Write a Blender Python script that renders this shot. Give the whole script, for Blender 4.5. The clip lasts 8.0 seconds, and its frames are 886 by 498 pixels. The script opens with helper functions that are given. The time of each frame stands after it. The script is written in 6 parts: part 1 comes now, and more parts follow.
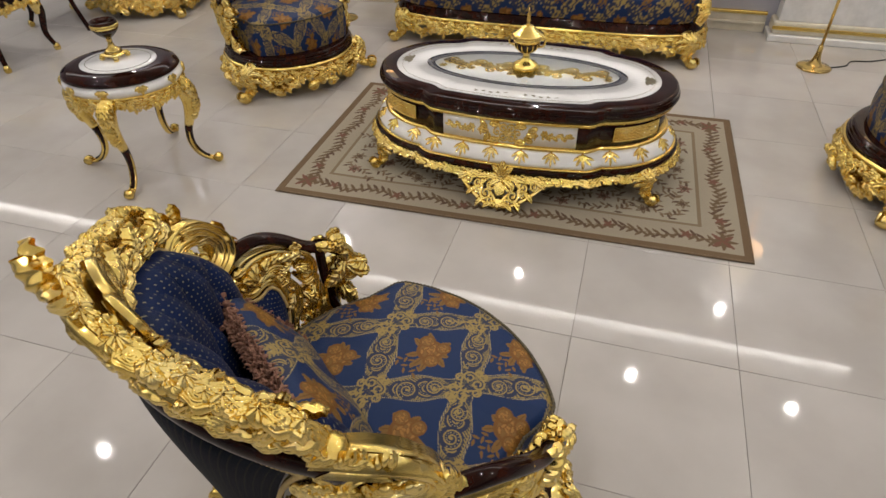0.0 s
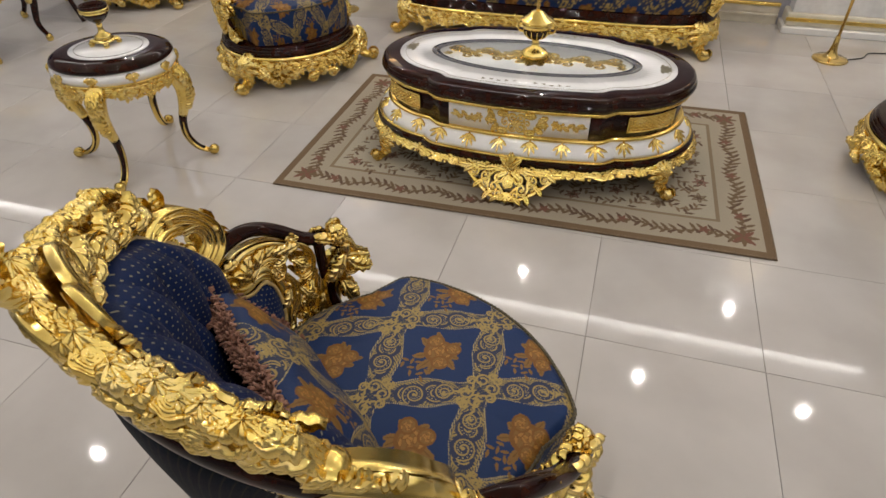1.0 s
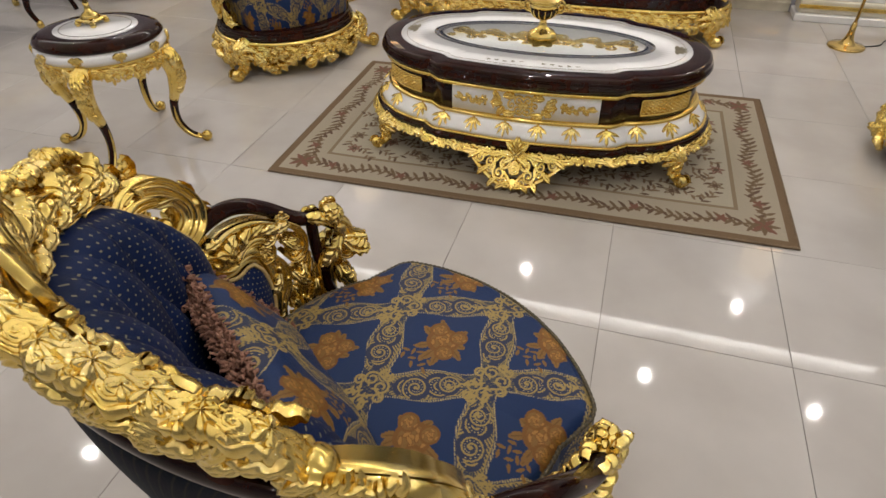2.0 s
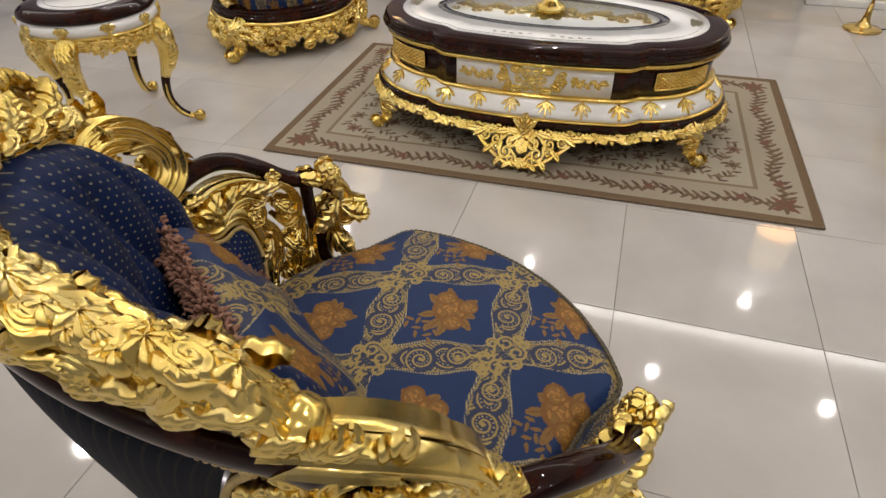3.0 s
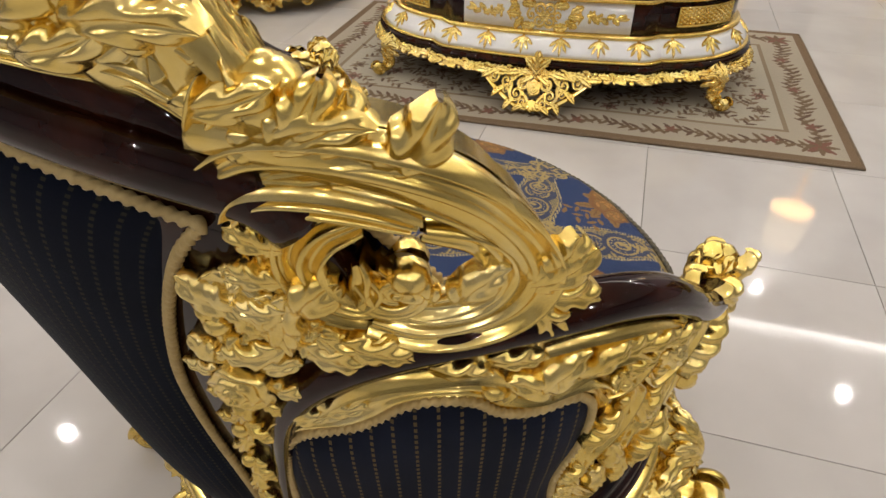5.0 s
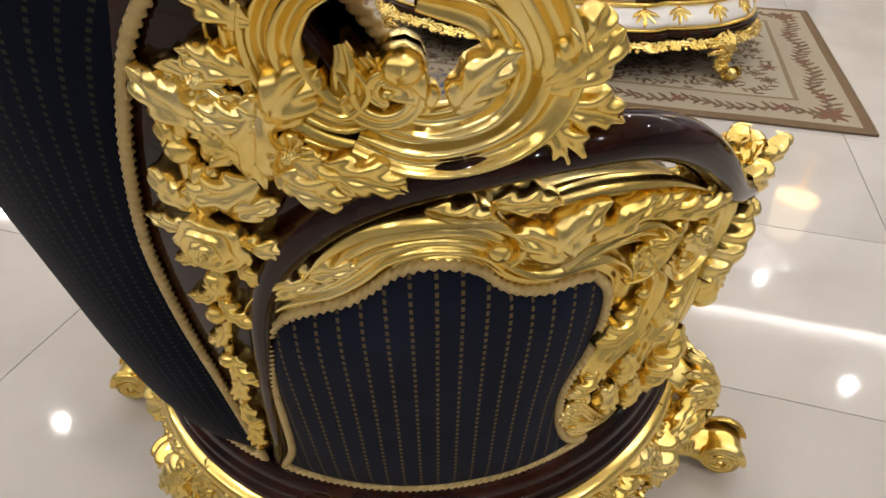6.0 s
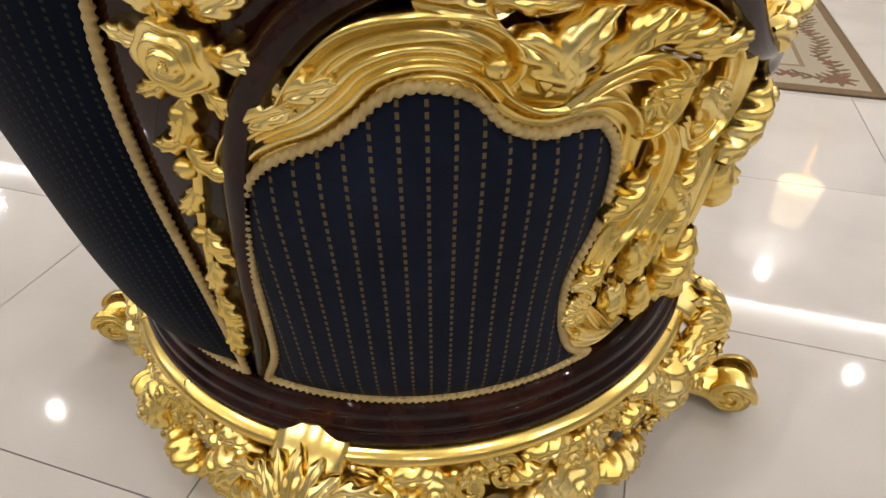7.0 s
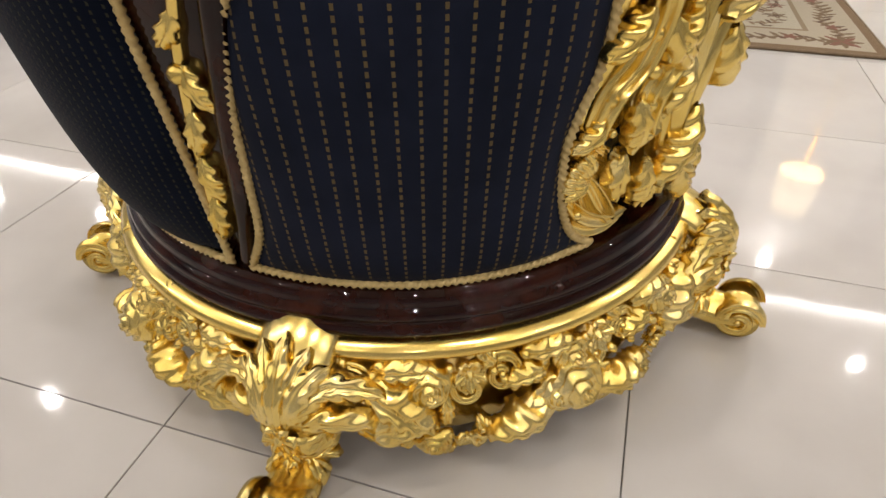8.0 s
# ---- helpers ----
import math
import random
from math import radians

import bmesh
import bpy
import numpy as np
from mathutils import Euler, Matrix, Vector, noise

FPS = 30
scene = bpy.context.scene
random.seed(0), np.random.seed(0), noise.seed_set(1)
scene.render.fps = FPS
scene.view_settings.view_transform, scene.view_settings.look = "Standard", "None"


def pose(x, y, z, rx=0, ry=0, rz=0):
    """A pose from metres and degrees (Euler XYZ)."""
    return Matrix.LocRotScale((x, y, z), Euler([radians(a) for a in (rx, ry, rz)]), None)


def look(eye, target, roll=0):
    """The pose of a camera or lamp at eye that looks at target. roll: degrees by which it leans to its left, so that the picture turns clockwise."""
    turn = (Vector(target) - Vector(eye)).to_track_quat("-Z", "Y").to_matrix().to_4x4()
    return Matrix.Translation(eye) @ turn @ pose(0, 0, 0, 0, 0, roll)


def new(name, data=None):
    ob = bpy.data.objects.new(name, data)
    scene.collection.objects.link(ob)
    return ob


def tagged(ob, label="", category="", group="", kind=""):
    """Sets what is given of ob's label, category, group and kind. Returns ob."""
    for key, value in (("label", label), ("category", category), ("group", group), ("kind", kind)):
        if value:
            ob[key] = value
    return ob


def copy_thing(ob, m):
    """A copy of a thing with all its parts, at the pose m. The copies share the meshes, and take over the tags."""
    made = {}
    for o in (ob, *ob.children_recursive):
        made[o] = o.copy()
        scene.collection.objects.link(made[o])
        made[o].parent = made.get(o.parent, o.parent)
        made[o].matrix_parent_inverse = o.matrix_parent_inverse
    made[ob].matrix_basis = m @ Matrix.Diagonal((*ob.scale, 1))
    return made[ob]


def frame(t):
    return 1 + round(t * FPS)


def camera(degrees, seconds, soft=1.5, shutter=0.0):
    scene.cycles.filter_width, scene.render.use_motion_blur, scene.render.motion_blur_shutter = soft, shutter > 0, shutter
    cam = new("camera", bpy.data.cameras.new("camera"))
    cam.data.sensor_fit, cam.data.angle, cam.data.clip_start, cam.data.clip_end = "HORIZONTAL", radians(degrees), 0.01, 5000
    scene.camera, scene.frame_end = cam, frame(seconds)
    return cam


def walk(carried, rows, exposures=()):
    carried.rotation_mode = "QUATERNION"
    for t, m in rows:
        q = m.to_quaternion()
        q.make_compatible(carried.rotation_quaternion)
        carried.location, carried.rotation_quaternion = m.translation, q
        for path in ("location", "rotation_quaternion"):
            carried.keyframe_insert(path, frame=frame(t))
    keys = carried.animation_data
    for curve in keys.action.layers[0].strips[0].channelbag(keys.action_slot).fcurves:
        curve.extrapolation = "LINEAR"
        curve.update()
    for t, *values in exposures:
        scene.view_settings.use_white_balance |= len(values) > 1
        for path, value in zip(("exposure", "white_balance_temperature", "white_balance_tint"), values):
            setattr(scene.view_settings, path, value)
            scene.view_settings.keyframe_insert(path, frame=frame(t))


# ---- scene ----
cam = camera(72.4, 8.0)
PATH = [
    (0, (0.014, -1.649, 1.726), (-0.452, -0.17, 0.464), -1.2),
    (0.5, (-0.014, -1.609, 1.676), (-0.48, -0.129, 0.415), -1.1),
    (1, (-0.036, -1.57, 1.625), (-0.503, -0.09, 0.364), -1.1),
    (1.5, (-0.052, -1.532, 1.568), (-0.521, -0.052, 0.307), -1.1),
    (3, (-0.098, -1.46, 1.354), (-0.57, 0.025, 0.1), -1.0),
    (3.5, (-0.11, -1.453, 1.281), (-0.582, 0.034, 0.029), -0.9),
    (4, (-0.122, -1.453, 1.21), (-0.593, 0.034, -0.041), -0.8),
    (5.3, (-0.128, -1.469, 1.032), (-0.599, 0.029, -0.207), -0.6),
    (5.5, (-0.127, -1.473, 1.006), (-0.599, 0.025, -0.232), -0.5),
    (6, (-0.12, -1.489, 0.94), (-0.595, 0.014, -0.292), -0.5),
    (6.5, (-0.114, -1.505, 0.879), (-0.59, 0.001, -0.347), -0.5),
    (7, (-0.104, -1.522, 0.814), (-0.581, -0.013, -0.41), -0.4),
    (7.5, (-0.09, -1.546, 0.749), (-0.57, -0.031, -0.465), -0.5),
    (8, (-0.082, -1.573, 0.686), (-0.563, -0.054, -0.523), -0.4),
]
EXPOSURES = [(0.0, -0.28), (1.5, -0.27), (3.5, -0.13), (5.5, 0.14), (6.5, 0.30), (8.0, 0.43)]
walk(cam, [(t, look(eye, target, roll)) for t, eye, target, roll in PATH], EXPOSURES)

# ---- light ----
world = bpy.data.worlds.new("world")
scene.world = world
world.use_nodes = True
world.node_tree.nodes["Background"].inputs[0].default_value = (0.9, 0.95, 1.0, 1)
world.node_tree.nodes["Background"].inputs[1].default_value = 0.02
CEILING = 2.80
DOWNLIGHTS = [(x, y) for y in (2.33, 0.28, -1.6, -3.4) for x in (-6.4, -5.0, -3.64, -2.2, -0.78, 0.58, 1.95, 3.3)]
DOWNLIGHTS += [(-5.0, 3.42), (-2.8, 3.42), (-0.7, 3.42), (1.4, 3.42), (3.5, 3.42)]
DOWN_WATTS, COVE_POWER, SHADE_POWER = 8.0, 10.0, 2.0


# ---- materials ----
def material(name):
    m = bpy.data.materials.new(name)
    m.use_nodes = True
    return m, m.node_tree.nodes, m.node_tree.links, m.node_tree.nodes["Principled BSDF"]


def ramp(nodes, stops):
    n = nodes.new("ShaderNodeValToRGB")
    while len(n.color_ramp.elements) < len(stops):
        n.color_ramp.elements.new(0.5)
    for e, (p, c) in zip(n.color_ramp.elements, stops):
        e.position, e.color = p, (*c, 1)
    return n


def noise_node(nodes, links, scale, detail=4.0, coords="Object", rough=0.6):
    tc, n = nodes.new("ShaderNodeTexCoord"), nodes.new("ShaderNodeTexNoise")
    n.inputs["Scale"].default_value, n.inputs["Detail"].default_value, n.inputs["Roughness"].default_value = scale, detail, rough
    links.new(tc.outputs[coords], n.inputs["Vector"])
    return n


def bump(nodes, links, source, bsdf, strength, distance=0.002):
    b = nodes.new("ShaderNodeBump")
    b.inputs["Strength"].default_value, b.inputs["Distance"].default_value = strength, distance
    links.new(source, b.inputs["Height"])
    links.new(b.outputs["Normal"], bsdf.inputs["Normal"])
    return b


def surface(name, colors, scale, rough, metal=0.0, coat=0.0, bumps=0.0, bump_scale=200.0, rough_spread=0.08, spec=0.5):
    """Two-scale mottled surface: colours over a coarse noise, relief and gloss over a fine one."""
    m, nodes, links, b = material(name)
    big, fine = noise_node(nodes, links, scale), noise_node(nodes, links, bump_scale, 3)
    k = len(colors)
    r = ramp(nodes, [(0.3 + 0.4 * i / max(1, k - 1), c) for i, c in enumerate(colors)])
    links.new(big.outputs["Fac"], r.inputs["Fac"])
    links.new(r.outputs["Color"], b.inputs["Base Color"])
    mr = nodes.new("ShaderNodeMapRange")
    mr.inputs["To Min"].default_value, mr.inputs["To Max"].default_value = max(0.01, rough - rough_spread), rough + rough_spread
    links.new(fine.outputs["Fac"], mr.inputs["Value"])
    links.new(mr.outputs["Result"], b.inputs["Roughness"])
    b.inputs["Metallic"].default_value, b.inputs["Coat Weight"].default_value = metal, coat
    b.inputs["Coat Roughness"].default_value, b.inputs["Specular IOR Level"].default_value = 0.04, spec
    if bumps:
        bump(nodes, links, fine.outputs["Fac"], b, bumps)
    return m


GOLD = surface("gilded_carving", [(0.74, 0.52, 0.12), (0.88, 0.655, 0.20), (0.95, 0.77, 0.34)], 14, 0.22, metal=1.0, bumps=0.035, bump_scale=160, rough_spread=0.06)
GOLD_PLAIN = surface("gilt_moulding", [(0.80, 0.56, 0.13), (0.92, 0.69, 0.23)], 8, 0.2, metal=1.0, bumps=0.03, bump_scale=40)
BRASS = surface("polished_brass", [(0.82, 0.58, 0.18), (0.90, 0.66, 0.25)], 5, 0.12, metal=1.0, rough_spread=0.03)
WOOD = surface("lacquered_dark_wood", [(0.005, 0.0013, 0.0010), (0.015, 0.0032, 0.0016), (0.034, 0.008, 0.003)], 18, 0.03, coat=0.0, spec=0.27, bumps=0.0, rough_spread=0.015)
MARBLE = surface("white_lacquer", [(0.72, 0.71, 0.70), (0.82, 0.81, 0.80)], 6, 0.10, coat=0.6, rough_spread=0.03)
WALL = surface("lavender_wall_paint", [(0.36, 0.36, 0.42), (0.42, 0.42, 0.47)], 2, 0.6, bumps=0.1, bump_scale=90)
CEIL = surface("white_ceiling_paint", [(0.74, 0.73, 0.72), (0.8, 0.79, 0.78)], 2, 0.75, bumps=0.05)
CREAM = surface("cream_moulding", [(0.55, 0.5, 0.4), (0.66, 0.61, 0.5)], 10, 0.4, bumps=0.1)
PLASTER = surface("white_rough_plaster", [(0.62, 0.62, 0.62), (0.78, 0.78, 0.78)], 9, 0.7, bumps=0.9, bump_scale=22)
CORD = surface("gold_twisted_cord", [(0.40, 0.28, 0.10), (0.56, 0.41, 0.17)], 60, 0.5, bumps=0.4, bump_scale=500)
PIPING = surface("black_gold_piping", [(0.012, 0.010, 0.008), (0.05, 0.038, 0.018), (0.16, 0.12, 0.05)], 180, 0.6, bumps=0.4, bump_scale=500)
FRINGE = surface("brown_chenille_fringe", [(0.10, 0.04, 0.025), (0.24, 0.11, 0.07), (0.32, 0.17, 0.11)], 70, 0.8, bumps=0.3, bump_scale=700)
BLACK = surface("black_cable", [(0.01, 0.01, 0.01), (0.02, 0.02, 0.02)], 30, 0.5)
FELT = surface("black_lining_cloth", [(0.008, 0.008, 0.009), (0.016, 0.016, 0.018)], 30, 0.9)


def dotted_cloth(name, across, along, dot, base, thread, stagger, gloss):
    """Navy cloth with small woven dashes: UV in metres, rows `across` apart, dashes `along` apart."""
    m, nodes, links, b = material(name)
    uv = nodes.new("ShaderNodeTexCoord")
    sep = nodes.new("ShaderNodeSeparateXYZ")
    links.new(uv.outputs["UV"], sep.inputs[0])

    def op(kind, a, c=0.0):
        n = nodes.new("ShaderNodeMath")
        n.operation = kind
        for k, v in enumerate((a, c)):
            if isinstance(v, (int, float)):
                n.inputs[k].default_value = v
            else:
                links.new(v, n.inputs[k])
        return n.outputs[0]

    u, v = op("DIVIDE", sep.outputs[0], across), op("DIVIDE", sep.outputs[1], along)
    shift = op("MULTIPLY", op("MODULO", op("FLOOR", u), 2.0), stagger)
    fu = op("ABSOLUTE", op("SUBTRACT", op("FRACT", u), 0.5))
    fv = op("ABSOLUTE", op("SUBTRACT", op("FRACT", op("ADD", v, shift)), 0.5))
    spot = op("MULTIPLY", op("LESS_THAN", fu, dot[0]), op("LESS_THAN", fv, dot[1]))
    fine = noise_node(nodes, links, 900, 2)
    coarse = noise_node(nodes, links, 12, 3)
    r = ramp(nodes, [(0.3, base[0]), (0.7, base[1])])
    links.new(coarse.outputs["Fac"], r.inputs["Fac"])
    mix = nodes.new("ShaderNodeMix")
    mix.data_type = "RGBA"
    links.new(op("MULTIPLY", spot, op("ADD", 0.45, fine.outputs["Fac"])), mix.inputs["Factor"])
    links.new(r.outputs["Color"], mix.inputs["A"])
    mix.inputs["B"].default_value = (*thread, 1)
    links.new(mix.outputs["Result"], b.inputs["Base Color"])
    b.inputs["Roughness"].default_value, b.inputs["Specular IOR Level"].default_value = gloss, 0.06
    bump(nodes, links, fine.outputs["Fac"], b, 0.25, 0.001)
    return m


NAVY_STRIPE = dotted_cloth("navy_dashed_stripe_cloth", 0.0145, 0.0085, (0.075, 0.30), ((0.006, 0.008, 0.016), (0.010, 0.013, 0.026)), (0.11, 0.078, 0.034), 0.0, 0.62)
# outer back only: base and dashes darker than the arm panels' cloth
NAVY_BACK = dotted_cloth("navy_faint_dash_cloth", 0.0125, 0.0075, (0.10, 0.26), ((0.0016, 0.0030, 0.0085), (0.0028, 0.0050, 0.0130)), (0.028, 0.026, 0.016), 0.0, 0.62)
NAVY_DOT = dotted_cloth("navy_dotted_satin", 0.0125, 0.0125, (0.15, 0.11), ((0.0045, 0.010, 0.038), (0.0075, 0.016, 0.060)), (0.17, 0.16, 0.11), 0.5, 0.45)


def colour_cloth(name, gloss, fine_scale, strength, sheen):
    """A woven cloth whose dyed pattern is a colour attribute."""
    m, nodes, links, b = material(name)
    a = nodes.new("ShaderNodeVertexColor")
    a.layer_name = "weave"
    fine = noise_node(nodes, links, fine_scale, 3)
    hsv = nodes.new("ShaderNodeHueSaturation")
    mr = nodes.new("ShaderNodeMapRange")
    mr.inputs["To Min"].default_value, mr.inputs["To Max"].default_value = 0.72, 1.28
    links.new(fine.outputs["Fac"], mr.inputs["Value"])
    links.new(mr.outputs["Result"], hsv.inputs["Value"])
    links.new(a.outputs["Color"], hsv.inputs["Color"])
    links.new(hsv.outputs["Color"], b.inputs["Base Color"])
    b.inputs["Roughness"].default_value, b.inputs["Specular IOR Level"].default_value = gloss, sheen
    bump(nodes, links, fine.outputs["Fac"], b, strength, 0.0015)
    return m


BROCADE = colour_cloth("blue_gold_brocade", 0.5, 700, 0.3, 0.22)
RUG_PILE = colour_cloth("wool_rug_pile", 0.95, 420, 0.8, 0.15)


def tile_material():
    m, nodes, links, b = material("polished_porcelain")
    info = nodes.new("ShaderNodeObjectInfo")
    tc = nodes.new("ShaderNodeTexCoord")
    add = nodes.new("ShaderNodeVectorMath")
    add.operation = "ADD"
    links.new(tc.outputs["Object"], add.inputs[0])
    links.new(info.outputs["Random"], add.inputs[1])
    n = nodes.new("ShaderNodeTexNoise")
    n.inputs["Scale"].default_value, n.inputs["Detail"].default_value = 3.0, 6
    links.new(add.outputs[0], n.inputs["Vector"])
    r = ramp(nodes, [(0.3, (0.415, 0.385, 0.355)), (0.55, (0.46, 0.43, 0.40)), (0.75, (0.49, 0.46, 0.43))])
    links.new(n.outputs["Fac"], r.inputs["Fac"])
    hsv = nodes.new("ShaderNodeHueSaturation")
    mr = nodes.new("ShaderNodeMapRange")
    mr.inputs["To Min"].default_value, mr.inputs["To Max"].default_value = 0.95, 1.05
    links.new(info.outputs["Random"], mr.inputs["Value"])
    links.new(mr.outputs["Result"], hsv.inputs["Value"])
    links.new(r.outputs["Color"], hsv.inputs["Color"])
    links.new(hsv.outputs["Color"], b.inputs["Base Color"])
    smear = nodes.new("ShaderNodeTexNoise")
    smear.inputs["Scale"].default_value = 7
    links.new(add.outputs[0], smear.inputs["Vector"])
    mq = nodes.new("ShaderNodeMapRange")
    mq.inputs["To Min"].default_value, mq.inputs["To Max"].default_value = 0.03, 0.065
    links.new(smear.outputs["Fac"], mq.inputs["Value"])
    links.new(mq.outputs["Result"], b.inputs["Roughness"])
    b.inputs["Specular IOR Level"].default_value = 0.6
    return m


TILE = tile_material()
GROUT = surface("dark_grout", [(0.20, 0.185, 0.165), (0.27, 0.25, 0.22)], 20, 0.8)


def glow(name, colour, strength):
    m, nodes, links, b = material(name)
    b.inputs["Base Color"].default_value = (*colour, 1)
    b.inputs["Emission Color"].default_value, b.inputs["Emission Strength"].default_value = (*colour, 1), strength
    return m


COVE_GLOW = glow("led_strip", (1.0, 0.97, 0.93), COVE_POWER)
SHADE_GLOW = glow("warm_lamp_shade", (1.0, 0.82, 0.58), SHADE_POWER)
LENS_GLOW = glow("downlight_lens", (1.0, 0.96, 0.92), 180.0)


def glass_material():
    m, nodes, links, b = material("clear_table_glass")
    nodes.remove(b)
    mix, clear, gloss, fres = nodes.new("ShaderNodeMixShader"), nodes.new("ShaderNodeBsdfTransparent"), nodes.new("ShaderNodeBsdfGlossy"), nodes.new("ShaderNodeFresnel")
    clear.inputs[0].default_value, gloss.inputs["Roughness"].default_value, fres.inputs[0].default_value = (0.95, 0.97, 0.96, 1), 0.02, 1.45
    links.new(fres.outputs[0], mix.inputs[0])
    links.new(clear.outputs[0], mix.inputs[1])
    links.new(gloss.outputs[0], mix.inputs[2])
    links.new(mix.outputs[0], nodes["Material Output"].inputs["Surface"])
    return m


GLASS = glass_material()


# ---- mesh helpers ----
class Geo:
    """Collects vertices and faces of one mesh."""

    def __init__(self):
        self.v, self.f, self.n, self.items = [], [], 0, []

    def add(self, verts, faces):
        verts = np.asarray(verts, float).reshape(-1, 3)
        self.v.append(verts)
        self.f += [tuple(i + self.n for i in q) for q in faces]
        self.n += len(verts)
        return self

    def join(self, other):
        return self.add(np.concatenate(other.v), other.f) if other.v else self

    def map(self, fn):
        self.v = [fn(np.concatenate(self.v))]
        return self


def grid_faces(nu, nv, wrap_u=False, wrap_v=False):
    """Quads of an nu x nv grid of vertices, index u * nv + v."""
    fs = []
    for a in range(nu if wrap_u else nu - 1):
        for c in range(nv if wrap_v else nv - 1):
            a2, c2 = (a + 1) % nu, (c + 1) % nv
            fs.append((a * nv + c, a2 * nv + c, a2 * nv + c2, a * nv + c2))
    return fs


def mesh_of(name, geo, mat, smooth=True, uv=None, colours=None, fix=True):
    me = bpy.data.meshes.new(name)
    me.from_pydata(np.concatenate(geo.v).tolist(), [], geo.f)
    if smooth:
        me.polygons.foreach_set("use_smooth", [True] * len(me.polygons))
    if uv is not None:
        idx = np.zeros(len(me.loops), int)
        me.loops.foreach_get("vertex_index", idx)
        me.uv_layers.new(name="UVMap").data.foreach_set("uv", np.asarray(uv, float)[idx].ravel())
    if colours is not None:
        layer = me.color_attributes.new("weave", "FLOAT_COLOR", "POINT")
        layer.data.foreach_set("color", np.c_[colours, np.ones(len(colours))].ravel())
    me.materials.append(mat)
    if not fix:
        return me
    bm = bmesh.new()
    bm.from_mesh(me)
    bmesh.ops.recalc_face_normals(bm, faces=bm.faces)
    bm.to_mesh(me)
    bm.free()
    return me


def part(name, geo, mat, parent=None, label="", smooth=True, uv=None, colours=None, m=None, fix=True):
    me = geo if isinstance(geo, bpy.types.Mesh) else mesh_of(name, geo, mat, smooth, uv, colours, fix)
    ob = new(name, me)
    if parent is not None:
        ob.parent = parent
    if m is not None:
        ob.matrix_basis = m
    return tagged(ob, label)


def thing(name, m, label, category, group="", kind=""):
    ob = new(name)
    ob.matrix_basis = m
    ob.empty_display_size = 0.1
    return tagged(ob, label, category, group, kind)


def box(x0, y0, z0, x1, y1, z1, bevel=0.0):
    bm = bmesh.new()
    bmesh.ops.create_cube(bm, size=1, matrix=Matrix.LocRotScale(((x0 + x1) / 2, (y0 + y1) / 2, (z0 + z1) / 2), None, (x1 - x0, y1 - y0, z1 - z0)))
    if bevel:
        bmesh.ops.bevel(bm, geom=bm.edges[:], offset=bevel, segments=2, affect="EDGES", profile=0.5)
    g = Geo()
    bm.verts.index_update()
    g.add([v.co[:] for v in bm.verts], [tuple(v.index for v in f.verts) for f in bm.faces])
    bm.free()
    return g


def smooth_path(points, n):
    """A Catmull-Rom curve through points, resampled evenly at n points."""
    p = np.asarray(points, float)
    p = np.vstack([2 * p[0] - p[1], p, 2 * p[-1] - p[-2]])
    out = []
    for i in range(1, len(p) - 2):
        for t in np.linspace(0, 1, 12, endpoint=False):
            a, b, c, d = p[i - 1], p[i], p[i + 1], p[i + 2]
            out.append(0.5 * (2 * b + (c - a) * t + (2 * a - 5 * b + 4 * c - d) * t**2 + (3 * b - a - 3 * c + d) * t**3))
    out = np.array(out + [p[-2]])
    s = np.r_[0, np.cumsum(np.linalg.norm(np.diff(out, axis=0), axis=1))]
    q = np.linspace(0, s[-1], n)
    return np.stack([np.interp(q, s, out[:, k]) for k in range(out.shape[1])], 1)


def tube(points, radius, k=10, closed=False, flat=1.0, twist=0.0, ridges=0, up=(0, 0, 1), depth=0.25):
    """A tube along points; radius may vary; flat scales it along the up side; ridges with twist make a rope."""
    p = np.asarray(points, float)
    n = len(p)
    rad = np.broadcast_to(np.asarray(radius, float), (n,))
    tan = np.gradient(p, axis=0) if not closed else np.roll(p, -1, 0) - np.roll(p, 1, 0)
    tan /= np.linalg.norm(tan, axis=1)[:, None] + 1e-9
    upv = np.broadcast_to(np.asarray(up, float), (n, 3))
    side = np.cross(tan, upv)
    side /= np.linalg.norm(side, axis=1)[:, None] + 1e-9
    nor = np.cross(side, tan)
    length = np.r_[0, np.cumsum(np.linalg.norm(np.diff(p, axis=0), axis=1))]
    a = np.linspace(0, 2 * np.pi, k, endpoint=False)
    rr = rad[:, None] * (1 + (depth * np.cos(ridges * (a[None] - twist * length[:, None])) if ridges else 0))
    v = p[:, None] + rr[..., None] * (np.cos(a)[None, :, None] * side[:, None] + flat * np.sin(a)[None, :, None] * nor[:, None])
    g = Geo()
    fs = grid_faces(n, k, closed, True)
    if not closed:
        fs += [tuple(range(k))[::-1], tuple((n - 1) * k + i for i in range(k))]
    return g.add(v, fs)


def lathe(profile, n=32, wave=0.0, waves=0, centre=(0, 0, 0), sx=1.0, sy=1.0):
    """A turned body from (radius, height) pairs, with optional flutes."""
    prof = np.asarray(profile, float)
    a = np.linspace(0, 2 * np.pi, n, endpoint=False)
    w = 1 + wave * np.cos(waves * a)
    v = np.stack([prof[:, None, 0] * (np.cos(a) * w)[None] * sx, prof[:, None, 0] * (np.sin(a) * w)[None] * sy, np.repeat(prof[:, None, 1], n, 1)], -1) + np.array(centre)
    fs = grid_faces(len(prof), n, False, True)
    fs += [tuple(range(n))[::-1], tuple((len(prof) - 1) * n + i for i in range(n))]
    return Geo().add(v, fs)


